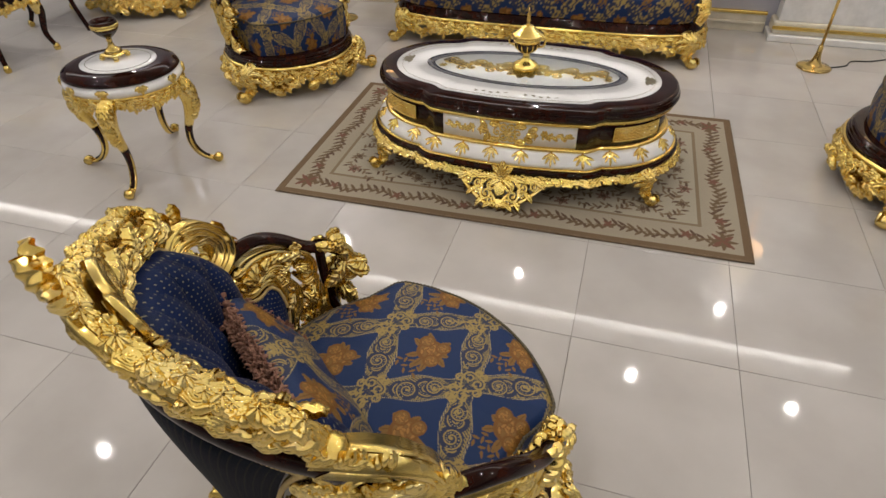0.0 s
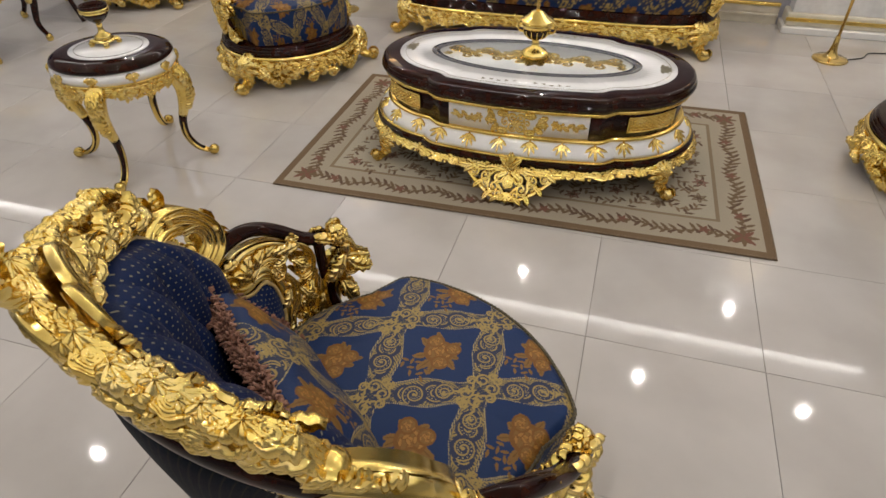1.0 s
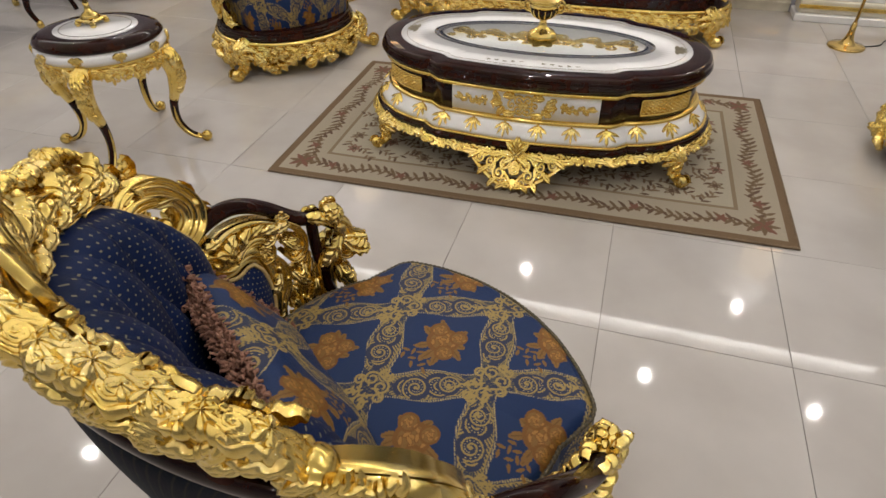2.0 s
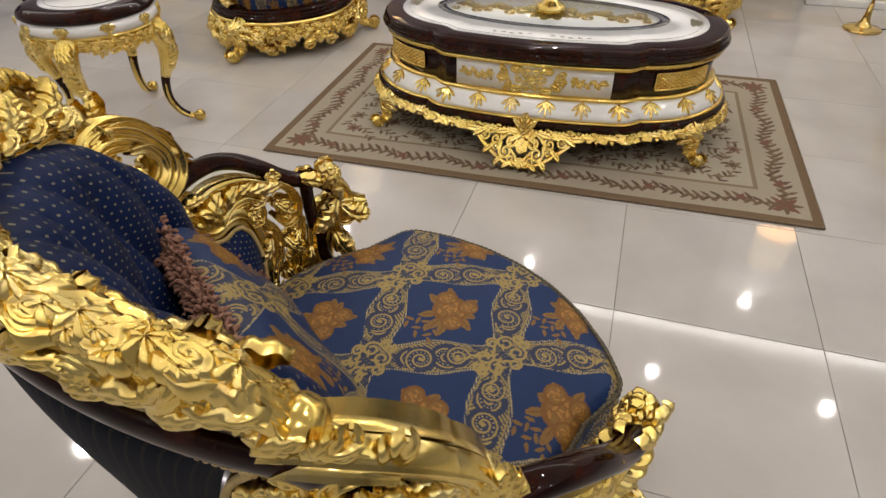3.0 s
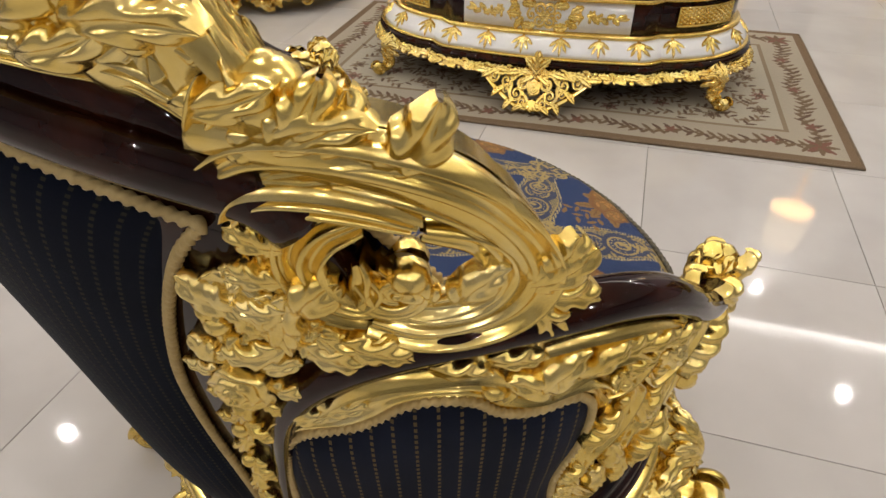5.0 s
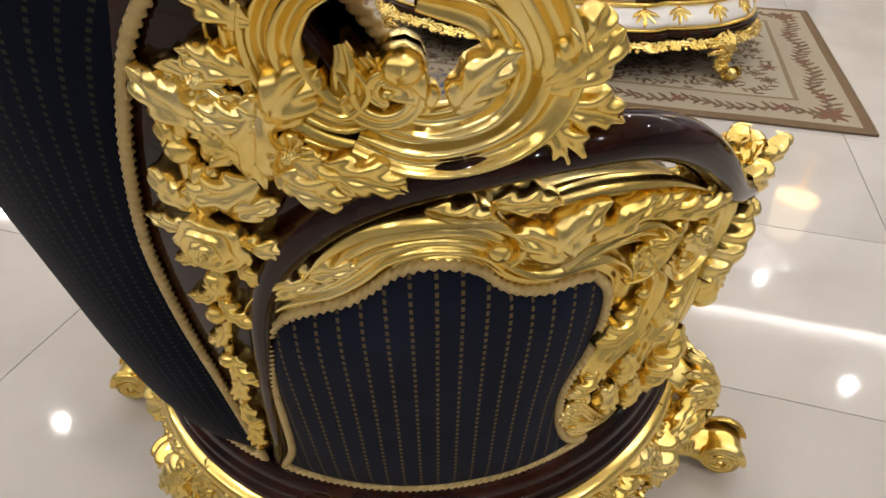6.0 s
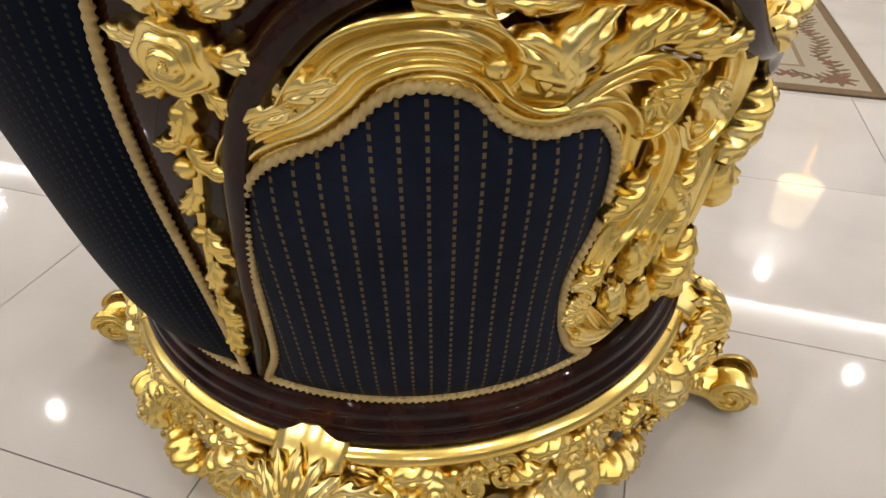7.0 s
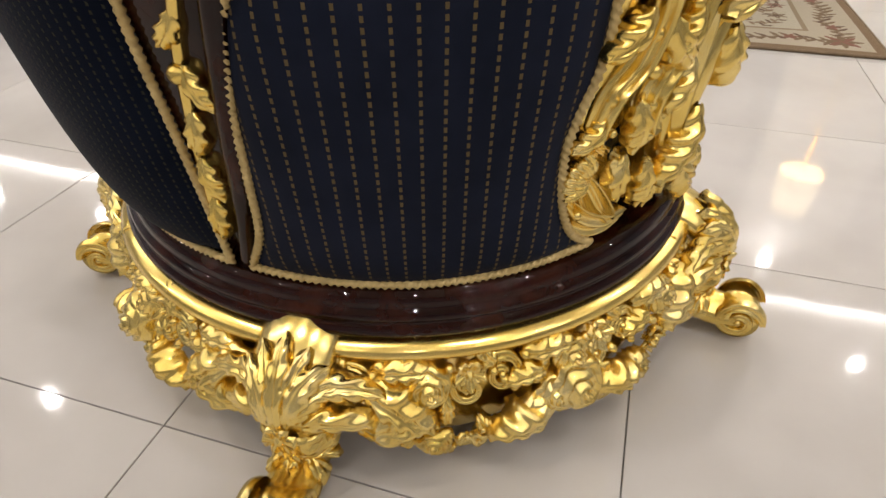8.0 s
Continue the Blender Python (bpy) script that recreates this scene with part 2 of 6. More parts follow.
# ---- carving kit: pieces in a flat plane (u, v) with height h, later wrapped on a surface ----
def leaf(length, width, bend=0.0, curl=0.25, lobes=4, swell=0.16):
    """An acanthus leaf from the origin along +v: rounded lobes that fold away from a sunk midrib, curled tip."""
    n, m = 25, 15
    s, t = np.linspace(0, 1, n), np.r_[-1.0, np.linspace(-0.97, 0.97, m - 2), 1.0]
    phi = bend * s
    cx = np.r_[0, np.cumsum(np.sin(phi[:-1]))] / (n - 1) * length
    cy = np.r_[0, np.cumsum(np.cos(phi[:-1]))] / (n - 1) * length
    w = 1.02 * width * np.sin(np.pi * np.clip(0.06 + 0.93 * s, 0.02, 0.985) ** 0.8) ** 0.7
    S, T = np.meshgrid(s, t, indexing="ij")
    a = np.abs(T)
    fold = np.cos(2 * np.pi * (lobes * S - 0.55 * a + 0.15))
    notch = 1 - 0.26 * (0.5 - 0.5 * fold) ** 1.3 * np.clip(1.6 * (1 - S), 0.25, 1)
    off = T * w[:, None] * (1 - a**2 * (1 - notch))
    body = (0.9 * swell * length + 0.42 * width) * np.sin(np.pi * np.clip(S, 0.02, 0.98) ** 0.8) ** 0.6 * np.sqrt(1 - 0.97 * a**2)
    h = body + 0.24 * width * fold * a * (1.1 - 0.5 * a) - 0.36 * width * np.exp(-((T / 0.16) ** 2)) * np.sin(np.pi * S) ** 0.5 + 0.42 * curl * length * S**3 * (1 - 0.3 * T**2)
    lag = 0.42 * w[:, None] * a
    X = cx[:, None] + off * np.cos(phi)[:, None] + lag * np.sin(phi)[:, None]
    Y = cy[:, None] - off * np.sin(phi)[:, None] + lag * np.cos(phi)[:, None]
    h[:, 0] -= 0.16 * width + 0.005
    h[:, -1] -= 0.16 * width + 0.005
    return np.stack([X, Y, h], -1).reshape(-1, 3), grid_faces(n, m), "leaf"


def ball(radius, tall=1.0, nu=9, nv=6):
    """A boss or berry that sits on the plane."""
    a = np.linspace(0, 2 * np.pi, nu, endpoint=False)
    b = np.linspace(-0.35, np.pi / 2 - 0.02, nv)
    v = np.stack([np.cos(b)[:, None] * np.cos(a)[None], np.cos(b)[:, None] * np.sin(a)[None], tall * np.repeat(np.sin(b)[:, None], nu, 1)], -1) * radius
    return v.reshape(-1, 3), grid_faces(nv, nu, False, True) + [tuple((nv - 1) * nu + i for i in range(nu))], "bead"


def scroll(radius, turns=1.3, width=0.22, tall=1.0, tail=0.0):
    """A C-scroll: a grooved ribbon that winds in to an eye at the origin; it starts at (radius, 0)."""
    n = int(22 * turns) + 8
    s = np.linspace(0, 1, n)
    phi = 2 * np.pi * turns * s
    rad = radius * (1 - 0.80 * s**0.85)
    c = np.stack([rad * np.cos(phi), rad * np.sin(phi)], 1)
    if tail:
        m = 8
        q = np.linspace(1, 0, m, endpoint=False)
        c = np.vstack([np.stack([radius + 0.35 * tail * q**2, -tail * q], 1), c])
        s = np.r_[np.zeros(m), s]
        n += m
    tan = np.gradient(c, axis=0)
    tan /= np.linalg.norm(tan, axis=1)[:, None]
    nor = np.stack([-tan[:, 1], tan[:, 0]], 1)
    w = radius * width * (1 - 0.5 * s) * np.minimum(1, 0.45 + np.linspace(0, 1, n) * 5)
    q = np.array([-1.0, -0.95, -0.6, -0.25, 0.0, 0.25, 0.6, 0.95, 1.0])
    hp = np.array([-0.35, 0.25, 0.95, 0.72, 0.55, 0.8, 1.05, 0.3, -0.35])
    xy = c[:, None] + (w[:, None] * q[None])[..., None] * nor[:, None]
    h = w[:, None] * hp[None] * tall * 1.15 + radius * 0.12 * s[:, None]
    v = np.concatenate([xy, h[..., None]], -1).reshape(-1, 3)
    f = grid_faces(n, 9)
    bv, bf, _ = ball(radius * 0.2, 1.2)
    return np.vstack([v, bv + [0, 0, radius * 0.12]]), f + [tuple(i + len(v) for i in q2) for q2 in bf], "scroll"


def spun(v, a):
    c, s = math.cos(a), math.sin(a)
    return np.stack([v[:, 0] * c - v[:, 1] * s, v[:, 0] * s + v[:, 1] * c, v[:, 2]], 1)


def rose(radius):
    """A carved rose: one surface whose petals wind in a spiral to the bud."""
    th, ro = np.linspace(0, 2 * np.pi, 33)[:-1], np.r_[np.linspace(0.03, 0.98, 17), 1.0]
    R, T = np.meshgrid(ro, th, indexing="ij")
    turn = (3.2 * R - T / (2 * np.pi)) % 1.0
    fold = np.clip(turn / 0.75, 0, 1) ** 1.5 * np.clip((1 - turn) / 0.18, 0, 1)
    edge = 1 + 0.10 * np.cos(5 * T + 4 * R) * R
    h = 0.46 * (1 - R**1.6) + 0.20 * fold + 0.05 * np.cos(5 * T) * R
    h[-1] -= 0.30
    v = np.stack([R * edge * np.cos(T), R * edge * np.sin(T), h], -1) * radius
    return v.reshape(-1, 3), grid_faces(18, 32, False, True) + [tuple(range(32))], "rose"


def flower(radius, n=5):
    """An open blossom: cupped petals round a boss, one surface."""
    th, ro = np.linspace(0, 2 * np.pi, 8 * n + 1)[:-1], np.r_[np.linspace(0.04, 0.97, 11), 1.0]
    R, T = np.meshgrid(ro, th, indexing="ij")
    lobe = np.abs(np.cos(0.5 * n * T))
    edge = 1 - 0.42 * (1 - lobe**0.7) * R**1.5
    boss = 0.30 * np.exp(-((R / 0.22) ** 4))
    h = boss + 0.34 * R**1.2 * (0.35 + 0.65 * lobe) + 0.10 * np.cos(n * T * 2) * R
    h[-1] -= 0.34
    v = np.stack([R * edge * np.cos(T), R * edge * np.sin(T), h], -1) * radius
    return v.reshape(-1, 3), grid_faces(12, 8 * n, False, True) + [tuple(range(8 * n))], "flower"


def knob(radius, tall=1.0, flutes=5):
    """A chunky fluted bud that stands off the plane."""
    a, b = np.linspace(0, 2 * np.pi, 4 * flutes + 1)[:-1], np.linspace(-0.5, np.pi / 2 - 0.05, 9)
    A, B = np.meshgrid(a, b, indexing="xy")
    w = 1 + 0.24 * np.cos(flutes * A) * np.sin(2 * np.clip(B, 0, 1.5)) ** 0.5
    v = np.stack([w * np.cos(B) * np.cos(A), w * np.cos(B) * np.sin(A), tall * np.sin(B) * w], -1) * radius
    return v.reshape(-1, 3), grid_faces(9, 4 * flutes, False, True) + [tuple(8 * 4 * flutes + i for i in range(4 * flutes))], "bud"


def shell_fan(radius, ribs=7, spread=2.4):
    """A palmette: leaves fanned out from the origin."""
    g = Geo()
    for i in range(ribs):
        a = spread * (i / (ribs - 1) - 0.5)
        v, f, _ = leaf(radius * (1 - 0.28 * abs(a) / spread * 2), radius * 0.125, bend=0.5 * a, curl=0.12, lobes=2, swell=0.12)
        g.add(spun(v, -a), f)
    v, f, _ = ball(radius * 0.16, 1.2)
    g.add(v + [0, 0, radius * 0.05], f)
    return np.concatenate(g.v), g.f, "palmette"


def stem(points, width, tall=0.8):
    """A half-round raised ribbon along (u, v) points."""
    c = smooth_path(points, max(8, 5 * len(points)))
    tan = np.gradient(c, axis=0)
    tan /= np.linalg.norm(tan, axis=1)[:, None]
    nor = np.stack([-tan[:, 1], tan[:, 0]], 1)
    q, hp = np.array([-1, -0.8, -0.3, 0.3, 0.8, 1.0]), np.array([-0.4, 0.4, 1.0, 1.0, 0.4, -0.4])
    w = width * np.sin(np.pi * (0.12 + 0.8 * np.linspace(0, 1, len(c)))) ** 0.5
    xy = c[:, None] + (w[:, None] * q)[..., None] * nor[:, None]
    return np.concatenate([xy, (w[:, None] * hp * tall)[..., None]], -1).reshape(-1, 3), grid_faces(len(c), 6), "stem"


def moulding(points, half, tall=0.012, ridges=3):
    """A ribbed gilt band along (u, v) points, proud at its outer lip."""
    c = smooth_path(points, max(16, 7 * len(points)))
    tan = np.gradient(c, axis=0)
    tan /= np.linalg.norm(tan, axis=1)[:, None]
    nor = np.stack([-tan[:, 1], tan[:, 0]], 1)
    q = np.linspace(-1, 1, 8 * ridges + 1)
    hp = 0.55 + 0.30 * np.cos(np.pi * ridges * (q + 1)) + 0.45 * q
    q, hp = np.r_[-1.02, q, 1.02], np.r_[-0.6, hp, -0.8]
    w = half * np.sin(np.pi * (0.10 + 0.80 * np.linspace(0, 1, len(c)))) ** 0.45
    xy = c[:, None] + (w[:, None] * q)[..., None] * nor[:, None]
    return np.concatenate([xy, (tall * hp[None] * (w / half)[:, None])[..., None]], -1).reshape(-1, 3), grid_faces(len(c), len(q)), "moulding"


def put(geo, piece, u, v, turn=0.0, flip=False, h=0.0, scale=1.0):
    """Set a carving piece on the flat plane: turn in degrees anticlockwise from +v."""
    p = piece[0] * scale
    if flip:
        p = p * [-1, 1, 1]
    p = spun(p, radians(turn)) + [u, v, h]
    geo.add(p, piece[1])
    geo.items.append((piece[2], p, piece[1]))


def coons(bottom, top, left, right, n, m):
    """A patch of (u, v) points between four edge curves."""
    B, T, L, R = smooth_path(bottom, n), smooth_path(top, n), smooth_path(left, m), smooth_path(right, m)
    s, t = np.linspace(0, 1, n)[:, None, None], np.linspace(0, 1, m)[None, :, None]
    return (1 - t) * B[:, None] + t * T[:, None] + (1 - s) * L[None] + s * R[None] - ((1 - s) * (1 - t) * B[0] + s * (1 - t) * B[-1] + (1 - s) * t * T[0] + s * t * T[-1])


# ---- woven patterns ----
def stamp(img, X, Y, cx, cy, rx, ry, turn, colour, edge=None):
    """Dye an ellipse at (cx, cy) into a pattern image over the even grid X (columns), Y (rows)."""
    r = max(rx, ry)
    i0, i1 = np.searchsorted(X, (cx - r, cx + r))
    j0, j1 = np.searchsorted(Y, (cy - r, cy + r))
    if i0 == i1 or j0 == j1:
        return
    dx, dy = np.meshgrid(X[i0:i1] - cx, Y[j0:j1] - cy, indexing="ij")
    c, s = math.cos(turn), math.sin(turn)
    u, v = (dx * c + dy * s) / rx, (-dx * s + dy * c) / ry
    d = u * u + v * v
    block = img[i0:i1, j0:j1]
    block[d < 1] = colour
    if edge is not None:
        block[(d < 1) & (d > 0.55)] = edge


def leaf_dye(img, X, Y, x, y, length, width, turn, colour, vein=None):
    for k in range(5):
        q = (k + 0.5) / 5
        stamp(img, X, Y, x + length * q * math.cos(turn), y + length * q * math.sin(turn), length * 0.17, width * math.sin(math.pi * (0.15 + 0.75 * q)), turn, colour)
    if vein is not None:
        stamp(img, X, Y, x + length * 0.5 * math.cos(turn), y + length * 0.5 * math.sin(turn), length * 0.45, width * 0.16, turn, vein)


BLUE, GOLD_T, OCHRE, GREY, PALE = (0.005, 0.021, 0.080), (0.29, 0.205, 0.066), (0.185, 0.095, 0.020), (0.020, 0.027, 0.062), (0.36, 0.28, 0.12)


def brocade(X, Y):
    """Ogee lattice of gold feather bands, dotted borders, spirals and ochre roses on blue, half-drop 0.29 x 0.40 m."""
    PX, PY = 0.29, 0.40
    gx, gy = np.meshgrid(X, Y, indexing="ij")
    img = np.empty(gx.shape + (3,))
    img[:] = BLUE
    y = gy / PY
    best = np.full(gx.shape, 9.0)
    side = np.zeros(gx.shape)
    for sign in (1, -1):
        edge = sign * PX * (0.25 + 0.215 * np.cos(2 * np.pi * y) + 0.035 * np.cos(6 * np.pi * y))
        d = (gx - edge + PX / 2) % PX - PX / 2
        slope = PX * 2 * np.pi / PY * 0.215 * np.sin(2 * np.pi * y)
        d = d / np.sqrt(1 + slope**2)
        take = np.abs(d) < np.abs(best)
        best = np.where(take, d, best)
        side = np.where(take, sign, side)
    a = np.abs(best)
    wave = gy + 0.5 * best * side
    img[a < 0.0300] = GREY
    sprig = (a < 0.029) & (np.sin(gx * 520 + 3 * np.sin(gy * 210)) * np.sin(gy * 470 + 3 * np.sin(gx * 190)) > 0.42)
    img[sprig] = (0.10, 0.085, 0.055)
    feather = (a > 0.012) & (a < 0.027) & (np.cos(2 * np.pi * y * 2) < 0.55)
    img[feather] = (0.05, 0.05, 0.06)
    img[feather & (np.sin((wave + 0.9 * a) * 2 * np.pi / 0.0072) > 0.05)] = GOLD_T
    img[(a > 0.0268) & (a < 0.0288) & (np.cos(2 * np.pi * y * 2) < 0.55)] = GOLD_T
    pearl = np.abs(a - 0.0320) < 0.0019
    img[pearl] = BLUE
    img[pearl & (np.sin(gy * 2 * np.pi / 0.0062 + gx * 2 * np.pi / 0.0075) > -0.2)] = PALE
    rng = random.Random(4)
    x0, x1, y0, y1 = X[0] - 0.2, X[-1] + 0.2, Y[0] - 0.3, Y[-1] + 0.3
    cells = []
    for i in range(int(x0 / PX) - 1, int(x1 / PX) + 2):
        for j in range(int(y0 / PY) - 1, int(y1 / PY) + 2):
            cells += [(i * PX, j * PY), ((i + 0.5) * PX, (j + 0.5) * PY)]
    for cx, cy in cells:
        if not (x0 < cx < x1 and y0 < cy < y1):
            continue
        for sx in (-1, 1):
            for ox, oy, R, hand in ((0.058, 0.118, 0.028, 1), (0.096, 0.064, 0.024, -1), (0.062, -0.122, 0.027, -1), (0.100, -0.066, 0.022, 1)):
                px, py = cx + sx * ox, cy + oy
                stamp(img, X, Y, px, py, R * 1.1, R * 1.1, 0, GREY)
                n = int(110 * R / 0.03)
                for k in range(n):
                    q = k / n
                    ang = sx * hand * q * 3.6 * math.pi + hand * 1.2
                    rr = R * (1 - 0.80 * q)
                    stamp(img, X, Y, px + rr * math.cos(ang), py + rr * math.sin(ang), 0.0030 - 0.0008 * q, 0.0019, ang + 1.57, GOLD_T)
                    if k % 4 == 0 and q < 0.6:
                        stamp(img, X, Y, px + (rr - 0.0055) * math.cos(ang), py + (rr - 0.0055) * math.sin(ang), 0.0013, 0.0013, 0, PALE)
                stamp(img, X, Y, px, py, 0.0042, 0.0042, 0, GOLD_T)
            for k in range(6):
                px, py = cx + sx * (0.012 + 0.010 * k), cy + 0.178 - 0.011 * k
                leaf_dye(img, X, Y, px, py, 0.019, 0.0034, 0.5 * math.pi + sx * (0.4 + 0.25 * k), GOLD_T)
                leaf_dye(img, X, Y, cx + sx * (0.128 - 0.004 * k), cy + 0.02 - 0.016 * k, 0.016, 0.0032, -1.57 + sx * (0.9 - 0.2 * k), GOLD_T)
        # the knot of scrolls where four fields meet
        kx, ky = cx + PX / 2, cy
        for sx in (-1, 1):
            for sy, R, ox, oy in ((1, 0.017, 0.015, 0.026), (-1, 0.017, 0.015, -0.026), (1, 0.012, 0.030, 0.006), (-1, 0.011, 0.006, -0.052), (1, 0.011, 0.006, 0.052)):
                for k in range(46):
                    q = k / 46
                    ang = 1.57 - sx * sy * q * 2.5 * math.pi
                    rr = R * (1 - 0.65 * q)
                    stamp(img, X, Y, kx + sx * ox + rr * math.cos(ang), ky + oy + rr * math.sin(ang), 0.0042 * (1 - 0.4 * q), 0.0026, ang + 1.57, GOLD_T)
        # rose bouquet
        for k in range(9):
            t = 2 * math.pi * k / 9 + rng.uniform(-0.4, 0.4)
            leaf_dye(img, X, Y, cx + 0.026 * math.cos(t), cy + 0.03 * math.sin(t), rng.uniform(0.022, 0.042), 0.010, t + rng.uniform(-0.5, 0.5), OCHRE, (0.13, 0.06, 0.012))
        for k in range(3):
            t = -1.9 + 0.35 * k
            for q in range(4):
                leaf_dye(img, X, Y, cx + (0.05 + 0.012 * q) * math.cos(t), cy + (0.05 + 0.012 * q) * math.sin(t), 0.016, 0.004, t + (0.8 if q % 2 else -0.8), OCHRE)
        for ox, oy, R in ((0, 0.004, 0.036), (-0.03, 0.02, 0.021), (0.028, -0.018, 0.021), (0.016, 0.034, 0.02)):
            stamp(img, X, Y, cx + ox, cy + oy, R, R * 1.05, 0, OCHRE, (0.16, 0.066, 0.011))
            for k in range(9):
                t = 2.4 * k
                stamp(img, X, Y, cx + ox + R * 0.09 * k * math.cos(t), cy + oy + R * 0.09 * k * math.sin(t), R * 0.32, R * 0.13, t + 1.3, (0.30, 0.145, 0.03), (0.15, 0.062, 0.011))
    return img


def rug_pattern(X, Y):
    """Taupe rug: brown binding, a leafy vine border between thin lines, scattered sprays in the field."""
    gx, gy = np.meshgrid(X, Y, indexing="ij")
    hx, hy = X[-1], Y[-1]
    ground, brown, dark, red = (0.31, 0.265, 0.20), (0.135, 0.090, 0.052), (0.105, 0.065, 0.042), (0.16, 0.075, 0.052)
    img = np.empty(gx.shape + (3,))
    img[:] = ground
    d = np.minimum(hx - np.abs(gx), hy - np.abs(gy))
    img[d > 0.225] = (0.335, 0.295, 0.225)
    img[(d > 0.205) & (d < 0.222)] = (0.20, 0.15, 0.095)
    img[d < 0.034] = (0.15, 0.10, 0.058)
    rng = random.Random(9)
    for along, half, fixed in ((0, hx - 0.12, hy - 0.118), (1, hy - 0.12, hx - 0.118)):
        for sign in (-1, 1):
            n = int(2 * half / 0.038)
            for k in range(n + 1):
                q = -half + 2 * half * k / n
                w = 0.016 * math.sin(k * 0.8)
                for turn, ln in ((0.85, 0.046), (-0.85, 0.046), (2.2, 0.034)):
                    x, y = (q, sign * fixed + w) if along == 0 else (sign * fixed + w, q)
                    base = 0.0 if along == 0 else math.pi / 2
                    flipd = math.pi if sign < 0 else 0.0
                    leaf_dye(img, X, Y, x, y, ln, 0.0088, base + flipd + turn + rng.uniform(-0.25, 0.25), brown if rng.random() < 0.7 else dark)
                stamp(img, X, Y, x, y, 0.022, 0.0022, base, brown)
                if k % 9 == 4:
                    for t in range(5):
                        leaf_dye(img, X, Y, x, y, 0.028, 0.008, t * 1.257, red)
    for sx in (-1, 1):
        for sy in (-1, 1):
            for t in range(8):
                leaf_dye(img, X, Y, sx * (hx - 0.118), sy * (hy - 0.118), 0.062, 0.012, t * math.pi / 4, red if t % 2 else brown)
    for a in range(19):
        for b in range(11):
            x, y = -hx + 0.30 + a * (2 * hx - 0.6) / 18 + rng.uniform(-0.03, 0.03), -hy + 0.29 + b * (2 * hy - 0.58) / 10 + rng.uniform(-0.03, 0.03)
            t0 = rng.uniform(0, 6.28)
            if (a + 2 * b) % 4 == 0:
                for t in range(6):
                    leaf_dye(img, X, Y, x, y, 0.038, 0.010, t0 + t * 1.047, red if (a + b) % 3 == 0 else brown, ground)
                stamp(img, X, Y, x, y, 0.012, 0.012, 0, dark)
            else:
                for t in range(7):
                    px, py = x + 0.017 * (t - 3) * math.cos(t0), y + 0.017 * (t - 3) * math.sin(t0) + 0.012 * math.sin(t)
                    stamp(img, X, Y, px, py, 0.011, 0.0024, t0, (0.17, 0.125, 0.08))
                    leaf_dye(img, X, Y, px, py, 0.034, 0.0075, t0 + (0.9 if t % 2 else -0.9), (0.17, 0.115, 0.07) if t % 3 else dark)
    return img


# ---- room ----
X0, X1, Y0, Y1 = -8.4, 5.4, -5.4, 3.66


def setting(name, geo, mat, label, category, smooth=False, parent=None):
    return tagged(part(name, geo, mat, parent, smooth=smooth), label, category, kind="structure")


floor = setting("floor", box(X0 - 0.2, Y0 - 0.2, -0.16, X1 + 0.2, Y1 + 0.2, -0.006), GROUT, "polished beige porcelain tile floor with thin dark joints", "floor")
setting("wall_north", box(X0, Y1, 0, X1, Y1 + 0.2, 3.1), WALL, "lavender grey painted showroom wall behind the sofa", "wall")
setting("wall_south", box(X0, Y0 - 0.2, 0, X1, Y0, 3.1), WALL, "lavender grey painted showroom wall", "wall")
setting("wall_west", box(X0 - 0.2, Y0 - 0.2, 0, X0, Y1 + 0.2, 3.1), WALL, "lavender grey painted showroom wall", "wall")
setting("wall_east", box(X1, Y0 - 0.2, 0, X1 + 0.2, Y1 + 0.2, 3.1), WALL, "lavender grey painted showroom wall", "wall")
ceiling = box(X0 - 0.2, Y0 - 0.2, 3.1, X1 + 0.2, Y1 + 0.2, 3.25)
ceiling.join(box(X0, 3.03, 2.75, X1, Y1, 3.1))
ceiling.join(box(X0, Y0, CEILING, X1, 2.42, 3.1)).join(box(X0, 2.42, 2.88, X1, 3.03, 3.1))
setting("ceiling", ceiling, CEIL, "white plaster ceiling with a lit recessed cove", "ceiling")
baseboard = Geo()
for x0, x1, y in ((X0, 1.02, Y1), (1.98, X1, Y1)):
    baseboard.join(box(x0, y - 0.022, 0, x1, y, 0.055, 0.004)).join(box(x0, y - 0.034, 0.055, x1, y, 0.075, 0.006)).join(box(x0, y - 0.02, 0.075, x1, y, 0.13, 0.004))
setting("baseboard", baseboard, CREAM, "cream and gold moulded baseboard along the wall", "baseboard")
rail_g = Geo()
for x0, x1, y in ((X0, 1.02, Y1), (1.98, X1, Y1)):
    rail_g.join(box(x0, y - 0.03, 0.131, x1, y, 0.158, 0.008))
setting("trim", rail_g, GOLD_PLAIN, "gilt bead above the baseboard", "trim")

pier = thing("wall_pier", pose(1.5, 3.66, 0), "white rough plaster wall pier with a cream gilt plinth", "pier", kind="structure")
part("shaft", box(-0.42, -0.16, 0.14, 0.42, -0.002, 2.75, 0.006), PLASTER, pier, smooth=False)
part("plinth", box(-0.47, -0.22, 0, 0.47, -0.002, 0.05, 0.008), MARBLE, pier, "white plinth step", smooth=False)
part("base_moulding", box(-0.45, -0.19, 0.05, 0.45, -0.002, 0.14, 0.012), CREAM, pier, "cream and gold moulding", smooth=False)
part("gilt_bead", box(-0.455, -0.197, 0.085, 0.455, -0.19, 0.112, 0.003), GOLD_PLAIN, pier, smooth=False)

